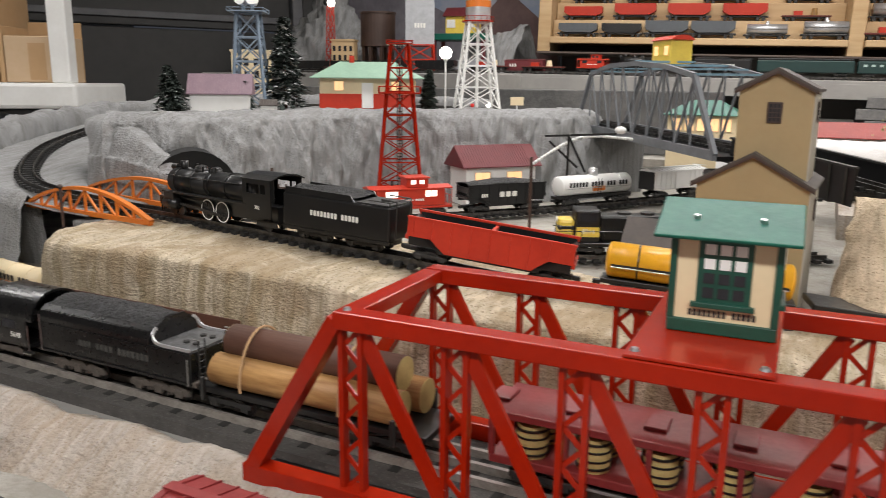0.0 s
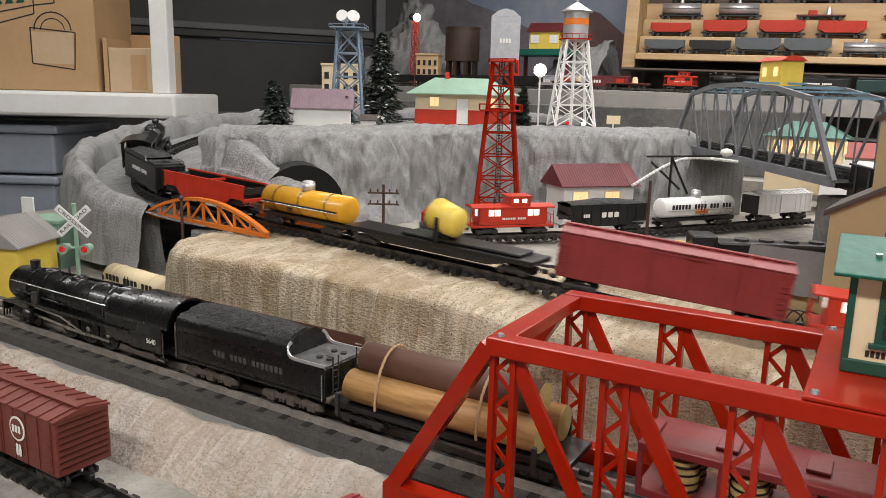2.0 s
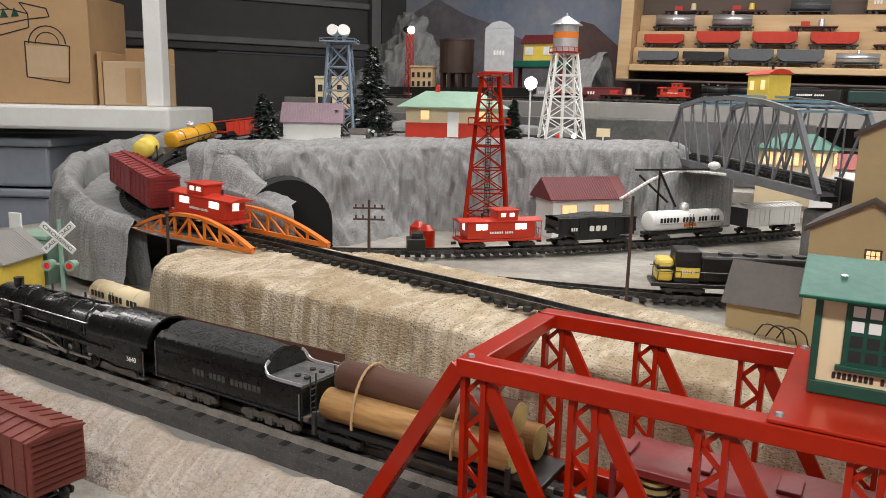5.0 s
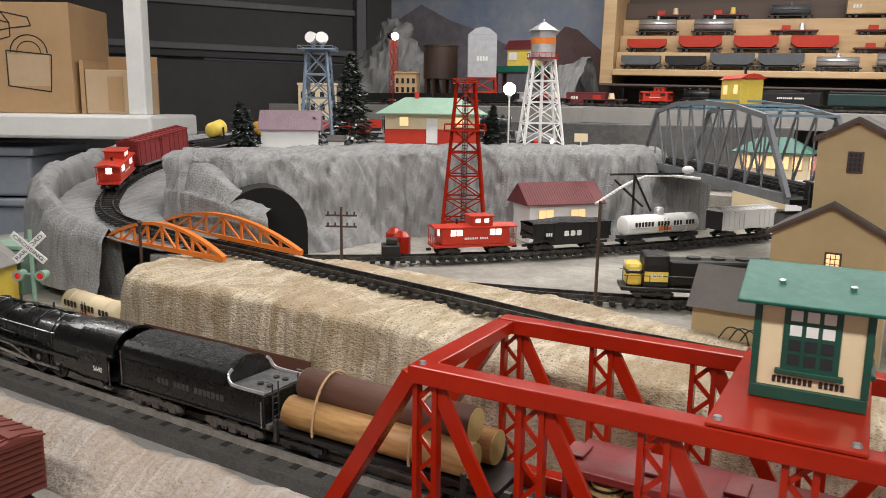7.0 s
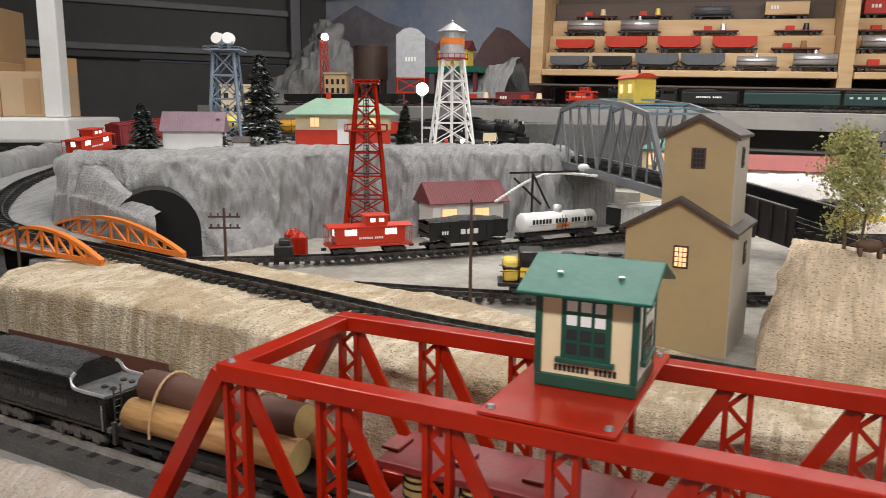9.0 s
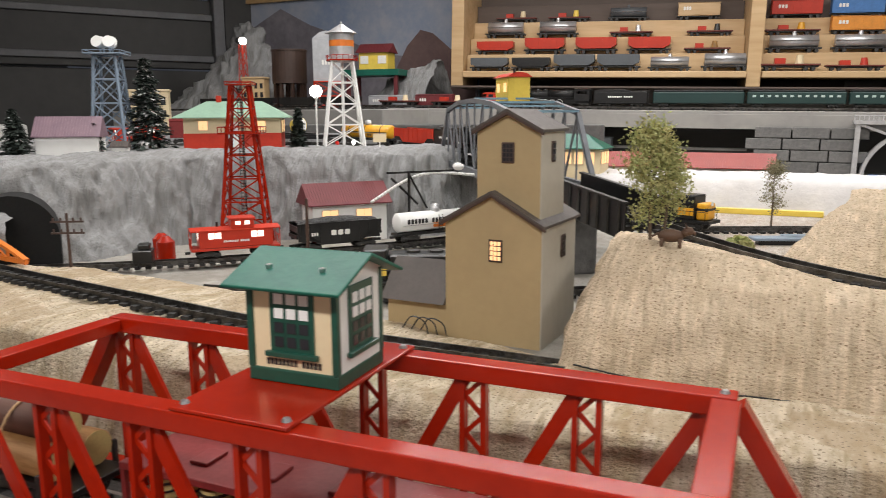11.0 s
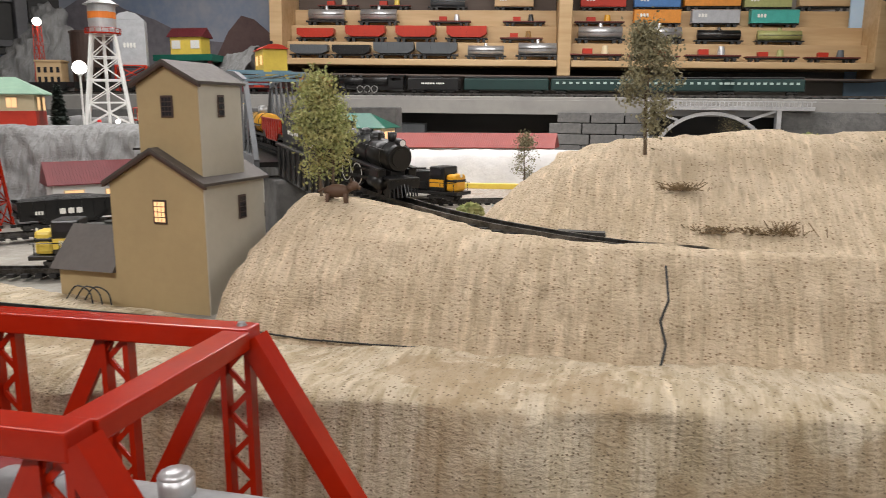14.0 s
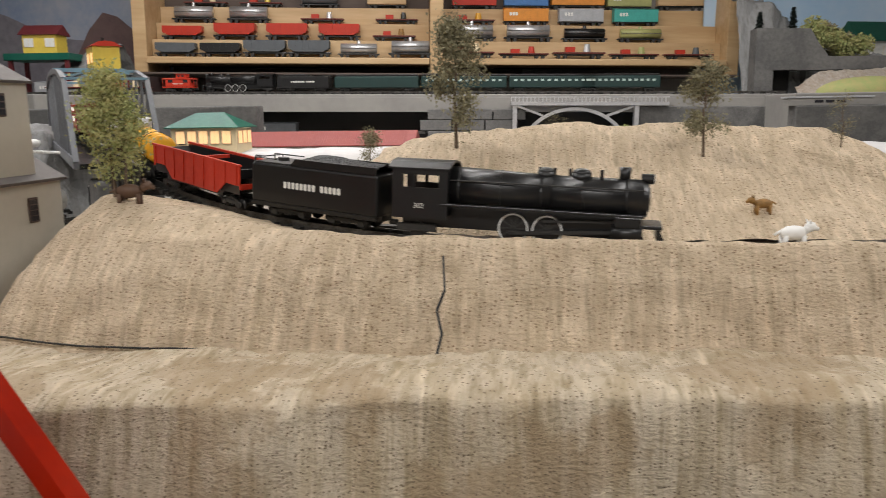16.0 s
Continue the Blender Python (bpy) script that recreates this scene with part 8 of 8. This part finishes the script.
for y in (0.0, 0.03):
    bm = bmesh.new()
    for k in range(24):
        a0, a1 = math.pi * k / 24, math.pi * (k + 1) / 24
        bar((-0.2 * math.cos(a0), y, 0.17 * math.sin(a0)), (-0.2 * math.cos(a1), y, 0.17 * math.sin(a1)), 0.008, 0.012, bm)
    part("arch_rib", bm, M_SILVER, ab)
    for s in (-1, 1):
        part("spandrel_curve", bar((s * 0.215, y, 0.18), (s * 0.12, y, 0.145), 0.006, 0.008), M_SILVER, ab)
        part("end_post", box(s * 0.225 - 0.008, s * 0.225 + 0.008, y - 0.006, y + 0.006, 0, 0.185), M_SILVER, ab)
part("road_beam", box(-0.24, 0.34, -0.01, 0.04, 0.182, 0.196, 0.001), M_SILVER, ab)
bm = bmesh.new()
for k in range(40):
    box(-0.24 + k * 0.0145, -0.237 + k * 0.0145, -0.012, -0.008, 0.196, 0.212, 0, bm)
box(-0.24, 0.34, -0.013, -0.007, 0.211, 0.215, 0, bm)
part("railing", bm, M_SILVER, ab)
solo("blue_base", box(-0.2, 0.2, -0.02, 0.03, 0, 0.03, 0.003), M_SKYBLUE, "blue painted base under the arch bridge", "base", VIA @ pose(2.12, -0.11, 0.2), kind="structure")
solo("stone_backing", box(0.24, 0.85, -0.03, 0.03, 0, 0.2, 0.004), M_STONEWALL, "grey rough wall beside the arch bridge", "wall", VIA @ pose(2.10, -0.03, 0.2), kind="structure")
# passenger train
M_COACHWIN = mat("pale_green_coach_window", (0.42, 0.52, 0.48), 0.3, scale=30)


def coach(x, L, col, lit, nm):
    t = thing("passenger_coach", nm, "train car", VIA @ pose(x, 0.06, 0.458), group="passenger train")
    part("body", box(-L / 2, L / 2, -0.024, 0.024, 0.013, 0.058, 0.004), col, t)
    part("roof", box(-L / 2 + 0.003, L / 2 - 0.003, -0.02, 0.02, 0.058, 0.066, 0.003), M_BLACK, t)
    if lit:
        for k in range(12):
            xx = -L / 2 + 0.025 + k * (L - 0.05) / 11
            part("window", box(xx - 0.006, xx + 0.006, -0.0252, -0.0242, 0.038, 0.046), M_COACHWIN, t)
    for s in (-1, 1):
        truck(t, s * (L / 2 - 0.04))


for i in range(3):
    coach(1.33 + i * 0.345, 0.335, M_CARGREEN, i != 0, "dark green passenger coach with pale windows" if i else "dark green baggage coach on the ledge")
coach(2.28, 0.30, M_CARGREEN, True, "dark green passenger coach with pale windows")
pt = tender(0.21, "black tender of the passenger train", 1.05)
pt.matrix_basis = VIA @ pose(1.035, 0.06, 0.458, 0, 0, 180)
pe = steam_engine(0.30, "black steam locomotive heading the passenger train", 1.05, 3, True, False, "")
pe.matrix_basis = VIA @ pose(0.765, 0.06, 0.458, 0, 0, 180)
rc = caboose(0.13, M_RED_MATT, "red caboose on the ledge track", False)
rc.matrix_basis = VIA @ pose(0.52, 0.06, 0.458)
for x in (0.30, 0.05):
    wc = shelf_car("flat", M_CREAM, "tan work-train")
    wc.matrix_basis = VIA @ pose(x, 0.06, 0.458)
for i in range(3):
    t = shelf_car("box", M_SHGREY if i != 1 else M_BLACK, "dark stored")
    t.matrix_basis = VIA @ pose(0.45 + i * 0.24, -0.005, 0.272)

# mural and back scenery
M_SKY = mat("mural_sky_paint", (0.24, 0.31, 0.45), 0.8, dark=(0.42, 0.44, 0.50), scale=2.2, amount=0.8)
M_MESA = mat("mural_brown_mountain", (0.12, 0.075, 0.075), 0.85, dark=(0.2, 0.13, 0.12), scale=6)
M_HAZE = mat("mural_grey_mountain", (0.27, 0.255, 0.28), 0.85, dark=(0.18, 0.165, 0.19), scale=4, amount=0.8)
solo("backdrop_sky", box(-2.75, -1.28, 3.90, 3.92, 0.2, 1.5), M_SKY, "painted blue sky mural board", "mural", kind="structure")


def ridge(name, pts, y, base, material, label):
    return solo(name, prism([(pts[0][0], base)] + pts + [(pts[-1][0], base)], y, y + 0.006), material, label, "mural", kind="structure")


ridge("backdrop_ridge", [(-2.75, 0.9), (-2.5, 1.02), (-2.3, 0.92), (-2.12, 0.86), (-1.95, 0.78), (-1.8, 0.74), (-1.6, 0.72), (-1.28, 0.7)], 3.89, 0.2, M_HAZE, "painted grey mountain range")
ridge("backdrop_mesa", [(-1.75, 0.66), (-1.68, 0.78), (-1.60, 0.86), (-1.53, 0.84), (-1.36, 0.70), (-1.29, 0.68)], 3.878, 0.2, M_MESA, "painted brown peaked mountain")
solo("mural_frame", box(-2.78, -1.28, 3.875, 3.90, 1.06, 1.1), M_PINE, "pine batten over the mural", "trim", kind="structure")
scenery("rock_massif", land([[(-2.75, 3.0, 0.2), (-2.5, 2.9, 0.2), (-2.2, 2.95, 0.2), (-1.95, 3.1, 0.2)], [(-2.7, 3.15, 0.42), (-2.45, 3.1, 0.5), (-2.2, 3.12, 0.5), (-2.0, 3.2, 0.46)],
    [(-2.66, 3.3, 0.5), (-2.42, 3.27, 0.7), (-2.22, 3.25, 0.72), (-2.05, 3.3, 0.58)], [(-2.6, 3.4, 0.52), (-2.38, 3.36, 0.83), (-2.24, 3.34, 0.84), (-2.1, 3.4, 0.62)], [(-2.6, 3.6, 0.3), (-2.38, 3.6, 0.4), (-2.24, 3.6, 0.4), (-2.1, 3.6, 0.3)]],
    90, 8, 0.05, 0.03, 9, 12), M_GREY, "grey plaster rock massif before the mural")
scenery("rock_massif", land([[(-1.62, 3.3, 0.35), (-1.5, 3.28, 0.35), (-1.34, 3.3, 0.35)], [(-1.62, 3.42, 0.5), (-1.48, 3.4, 0.55), (-1.33, 3.42, 0.58)], [(-1.62, 3.55, 0.58), (-1.47, 3.54, 0.64), (-1.33, 3.55, 0.68)], [(-1.62, 3.7, 0.5), (-1.47, 3.7, 0.5), (-1.33, 3.7, 0.5)]],
    60, 8, 0.025, 0.03, 12, 13), M_GREY, "grey plaster rocks beside the shelf")
solo("back_terrace", box(-2.6, -1.2, 2.72, 3.85, 0.19, 0.44, 0.004), M_BOARD, "grey terrace for the back buildings", "ground", kind="structure")
solo("back_wall_low", box(-2.2, -0.3, 2.44, 2.50, 0.19, 0.385, 0.004), M_STONEWALL, "low grey stone retaining wall", "wall", kind="structure")
gtw = lattice_tower("grey_hopper_tower", "tall pale grey bin on red lattice legs", "tower", (-1.63, 3.02, 0.44), 0.12, 0.125, 0.115, 2, M_RED_MATT, 0.004, 0.004, 30)
part("bin", box(-0.062, 0.062, -0.05, 0.05, 0.12, 0.30, 0.002), M_BOXGREY, gtw, "pale grey bin")
part("bin_roof", prism([(-0.062, 0.30), (0.062, 0.30), (0.03, 0.325), (0, 0.332), (-0.03, 0.325)], -0.05, 0.05), M_BOXGREY, gtw)
bars("oxoo", 0.018, M_LETTER, gtw, pose(0, -0.051, 0.20) @ FRONT, 0.05)
wtk = thing("brown_water_tank", "round dark brown water tank on timber legs", "tank", pose(-1.875, 3.08, 0.44))
part("drum", rod((0, 0, 0.12), (0, 0, 0.262), 0.078, None, 32), M_TRIM, wtk)
part("drum_lid", rod((0, 0, 0.262), (0, 0, 0.269), 0.082, None, 32), M_TRIM, wtk)
for k in range(8):
    a = math.tau * k / 8
    part("leg", box(math.cos(a) * 0.065 - 0.007, math.cos(a) * 0.065 + 0.007, math.sin(a) * 0.065 - 0.007, math.sin(a) * 0.065 + 0.007, 0, 0.12), M_TRIM, wtk)
yhut = house("yellow_signal_house", "yellow signal house with brown roof on green legs", (-1.61, 3.42, 0.63), 8, 0.145, 0.10, 0.080, 0.122, M_LEMON, M_REDROOF, 0.012, [("f", -0.045, 0.045, 0.04, 0.035), ("f", 0.045, 0.045, 0.04, 0.035)], 0, None, False)
part("platform", box(-0.14, 0.14, -0.09, 0.08, -0.03, -0.001, 0.002), M_GREEN, yhut, "green platform")
for x in (-0.12, 0.12):
    for y in (-0.07, 0.06):
        part("leg", box(x - 0.008, x + 0.008, y - 0.008, y + 0.008, -0.16, -0.03), M_REDROOF, yhut)
mast = lattice_tower("beacon_mast", "thin red beacon mast with glowing white lamp", "mast", (-2.12, 3.06, 0.44), 0.30, 0.035, 0.022, 6, M_RED_MATT, 0.002, 0.0016)
part("beacon", ball((0.02, -0.02, 0.315), 0.018, None, 2), M_LAMP, mast, "glowing white beacon", None, True)
part("beacon_back", ball((-0.02, 0.0, 0.32), 0.016, None, 2), M_BLACK, mast)


def block_house(label, base, turn, L, D, H, col):
    t = thing("town_building", label, "building", pose(*base, 0, 0, turn), group="town buildings")
    part("wall", box(-L / 2, L / 2, -D / 2, D / 2, 0, H, 0.001), col, t)
    part("cornice", box(-L / 2 - 0.004, L / 2 + 0.004, -D / 2 - 0.004, D / 2 + 0.004, H, H + 0.008, 0.001), col, t)
    for r in range(3):
        for c in range(4):
            x, z = -L / 2 + (c + 0.5) * L / 4, H * (0.2 + 0.28 * r)
            part("window", box(x - L * 0.06, x + L * 0.06, -D / 2 - 0.0016, -D / 2 - 0.0004, z - H * 0.07, z + H * 0.09), M_WINDOW, t)


block_house("cream flat-roofed town building with small dark windows", (-1.93, 2.28, 0.35), 38, 0.14, 0.08, 0.155, M_CREAM)
solo("town_ledge", box(-2.1, -1.76, 2.16, 2.42, 0.1, 0.349, 0.004), M_BOARD, "grey ledge under the town building", "ground", kind="structure")
block_house("brown brick town building with arched windows", (-1.99, 2.98, 0.44), 20, 0.10, 0.08, 0.14, M_PINE)
for i in range(4):
    t = shelf_car("hopper", M_BLACK, "black")
    t.matrix_basis = pose(-2.05 + i * 0.2, 2.80 + 0.01 * i, 0.441, 0, 0, 3)
for i in range(2):
    t = shelf_car("box", M_BOXGREY if i == 0 else M_REDROOF, "pale grey" if i == 0 else "dark red")
    t.matrix_basis = pose(-1.48 + i * 0.24, 3.28, 0.441, 0, 0, 3)
track("back terrace track of tinplate rails", [(-2.5, 2.79, 0.449), (-1.9, 2.8, 0.449), (-1.25, 2.83, 0.449)], 20, ties=0.04)

# right-hand end: mural, portal, greenery, green-roofed house
solo("backdrop_sky", box(1.30, 3.09, 4.16, 4.18, 0.2, 1.5), mat("bright_sky_paint", (0.36, 0.54, 0.74), 0.8, dark=(0.52, 0.63, 0.74), scale=2), "painted bright sky mural board", "mural", kind="structure")
scenery("rock_crag", land([[(1.36, 3.62, 0.4), (1.5, 3.6, 0.4), (1.7, 3.66, 0.4), (2.0, 3.68, 0.4)], [(1.36, 3.70, 0.60), (1.5, 3.70, 0.6), (1.7, 3.76, 0.55), (2.0, 3.74, 0.535)], [(1.37, 3.84, 0.80), (1.5, 3.84, 0.79), (1.68, 3.86, 0.66), (2.0, 3.78, 0.538)], [(1.38, 3.98, 0.84), (1.5, 3.98, 0.82), (1.7, 3.98, 0.68), (2.0, 4.0, 0.54)]],
    110, 8, 0.025, 0.025, 22, 15), M_GREY, "grey rock crag above the tunnel wall")
solo("portal_wall", prism([(1.37, 0.39), (1.44, 0.39), (1.44, 0.50), (1.52, 0.50), (1.53, 0.497), (2.0, 0.497), (2.0, 0.545), (1.645, 0.548), (1.605, 0.60), (1.572, 0.655), (1.37, 0.662)], 3.48, 3.58), M_STONEWALL, "grey weathered concrete tunnel wall with stepped wing", "wall", kind="structure")
# Near-black sheet behind the opening paints the shade within.
solo("portal_mouth", box(1.43, 1.53, 3.581, 3.60, 0.39, 0.52), mat("portal_black", (0.012, 0.011, 0.01), 0.9), "black sheet painted as the shade in the tunnel opening", "tunnel", kind="structure")
scenery("rock_slope", land([[(1.45, 3.25, 0.395), (1.6, 3.2, 0.395), (1.8, 3.2, 0.395), (2.05, 3.2, 0.395)], [(1.50, 3.36, 0.405), (1.62, 3.34, 0.435), (1.8, 3.33, 0.44), (2.05, 3.33, 0.44)], [(1.525, 3.475, 0.43), (1.62, 3.475, 0.49), (1.8, 3.475, 0.495), (2.05, 3.475, 0.495)]],
    80, 6, 0.012, 0.012, 20, 17), M_PALE, "pale ribbed rock slope beneath the tunnel wall")
for i in range(16):
    rnd = random.Random(80 + i)
    bm = bmesh.new()
    for k in range(620):
        d = Vector((rnd.gauss(0, 1), rnd.gauss(0, 1), rnd.gauss(0, 1))).normalized() * rnd.uniform(0.015, 0.05)
        q = Euler((rnd.random() * 6, rnd.random() * 6, 0)).to_matrix()
        bm.faces.new([bm.verts.new(d + q @ Vector(c2) * 0.006) for c2 in ((-1, 0, 0), (0, -0.7, 0), (1, 0, 0), (0, 0.7, 0))])
    u = i / 15
    solo("bush", bm, M_LEAF if i % 3 == 0 else M_LEAFDRY, "clumped green and brown lichen bush on the crag", "bush", pose(1.60 + 0.20 * u + 0.02 * rnd.uniform(-1, 1), 3.62 + 0.03 * (i % 3), 0.575 + (0.13 - 0.10 * u) * rnd.random()), group="bushes", kind="stuff")
for x, hh in ((1.415, 0.085), (1.545, 0.10)):
    fir((x, 3.62, 0.655), hh, 0.018, "small dark fir tree above the tunnel wall", 0, 31)
house("green_roof_house", "small white house with dark green gabled roof", (1.93, 3.85, 0.54), 20, 0.18, 0.12, 0.085, 0.17, M_CREAMW, M_DKGREEN, 0.022, [("f", -0.045, 0.045, 0.03, 0.035), ("f", 0.04, 0.045, 0.03, 0.035)], 0, None, False)
shed = thing("flat_grey_shed", "long flat grey shed with dark window slots on the parapet", "building", pose(1.40, 2.76, 0.36))
part("wall", box(-0.12, 0.12, -0.03, 0.03, 0, 0.022, 0.001), M_BOARD, shed)
part("roof", box(-0.125, 0.125, -0.035, 0.035, 0.022, 0.027, 0.001), M_BOXGREY, shed)
for k in range(3):
    part("window", box(-0.045 + k * 0.032, -0.02 + k * 0.032, -0.0312, -0.0302, 0.008, 0.016), M_WINDOW, shed)
solo("right_ledge", box(1.35, 2.6, 2.9, 4.1, 0.19, 0.40, 0.004), M_BOARD, "grey ledge at the end of the back wall", "ground", kind="structure")
solo("right_parapet", box(1.3, 2.2, 2.72, 2.80, 0.19, 0.36, 0.004), M_STONEWALL, "low grey parapet with posts", "wall", kind="structure")
solo("green_mound", ball((0, 0, 0), 0.16, None, 3, (1.15, 0.5, 0.38)), M_LEAF, "low grassy green mound", "mound", pose(1.70, 3.22, 0.40), True, kind="structure")

# white shelf frame with cartons and bins
WS = pose(-2.375, 1.90, 0, 0, 0, 30)
ws = thing("white_storage_shelf", "white plastic storage shelf holding cardboard boxes", "shelf", WS)
part("beam", box(-1.3, 0.0, -0.05, 0.45, 0.30, 0.388, 0.012), M_WHITE, ws)
part("post", box(-0.10, -0.035, 0.0, 0.07, 0.388, 1.4, 0.006), M_WHITE, ws)
part("post", box(-1.25, -1.18, 0.36, 0.43, -0.9, 1.4, 0.006), M_WHITE, ws)
part("foot", box(-0.12, -0.04, 0.3, 0.40, -0.9, 0.30, 0.006), M_WHITE, ws)
part("upper_shelf", box(-1.3, -0.02, -0.05, 0.45, 1.2, 1.26, 0.01), M_WHITE, ws)
carton = thing("cardboard_box", "large tan cardboard box printed with black outline drawings", "box", WS @ pose(-0.62, 0.10, 0.389))
part("carton", box(-0.28, 0.275, 0, 0.32, 0, 0.405, 0.004), M_CARDBOARD, carton)
bm = bmesh.new()
def ink(pts, bm, w=0.004):
    for (a, b), (c, d) in zip(pts, pts[1:]):
        bar((a, -0.001, b), (c, -0.001, d), 0.0012, w, bm)
ink([(-0.17, 0.26), (-0.17, 0.33), (-0.02, 0.345), (0.05, 0.33), (0.05, 0.28), (-0.1, 0.24), (-0.17, 0.26)], bm)
ink([(-0.17, 0.33), (-0.2, 0.30), (-0.1, 0.28), (-0.1, 0.24)], bm)
ink([(-0.1, 0.28), (0.05, 0.31)], bm)
ink([(0.05, 0.33), (0.02, 0.37), (0.12, 0.35), (0.13, 0.32), (0.05, 0.31)], bm)
ink([(-0.02, 0.345), (-0.06, 0.375), (-0.2, 0.36), (-0.17, 0.33)], bm)
ink([(0.03, 0.23), (0.03, 0.10), (0.19, 0.08), (0.20, 0.215), (0.03, 0.23)], bm)
arcp = [(0.115 + 0.07 * math.cos(a), 0.222 + 0.065 * math.sin(a)) for a in [math.pi * k / 12 for k in range(13)]]
ink(arcp, bm)
ink([(0.115 + 0.045 * math.cos(a), 0.222 + 0.042 * math.sin(a)) for a in [math.pi * k / 12 for k in range(13)]], bm, 0.003)
part("printed_outline", bm, M_DARKLETTER, carton, "black printed line drawing")
bm = bmesh.new()
for k in range(4):
    x = -0.14 + k * 0.042
    prism([(x, 0.305 + k * 0.004), (x + 0.032, 0.308 + k * 0.004), (x + 0.014, 0.34 + k * 0.004)], -0.0016, -0.0006, bm)
part("printed_tree", bm, M_DKGREEN, carton, "green printed triangles")
part("printed_bag", box(0.034, 0.19, -0.0009, -0.0003, 0.1, 0.215), M_CARDPALE, carton)
small = thing("cardboard_box", "small open cardboard box with pale inner carton", "box", WS @ pose(-0.205, 0.12, 0.389))
part("carton", box(-0.105, 0.095, 0.0, 0.2, 0, 0.165, 0.004), M_CARDPALE, small)
part("flap", box(-0.125, -0.108, 0.0, 0.2, 0, 0.20, 0.002), M_CARDBOARD, small)
part("flap", box(-0.105, 0.095, 0.201, 0.207, 0, 0.225, 0.002), M_CARDBOARD, small)
part("label_slip", box(-0.02, 0.04, -0.0016, -0.0004, 0.01, 0.14), M_CARDBOARD, small)
for i in range(3):
    b = thing("plastic_bin", "translucent grey storage bin with lid", "storage bin", WS @ pose(-0.85 + 0.01 * i, 0.02, -0.30 + i * 0.19), group="storage bins")
    part("tub", box(-0.38, 0.34, 0, 0.42, 0, 0.15, 0.012), M_BIN, b)
    part("lid", box(-0.40, 0.36, -0.015, 0.435, 0.151, 0.182, 0.008), M_BIN, b)
solo("bin_stand", box(-1.3, -0.4, 0.0, 0.45, -0.9, -0.301, 0.006), M_DOORSHADE, "dark stand beneath the storage bins", "stand", WS)


# ---------------------------------------------------------------- what moves
def motions():
    for ob, middle, base in train:
        walk(ob, [(t / 4, riding(smooth_lead(t / 4) - middle, base)) for t in range(65)])


motions()
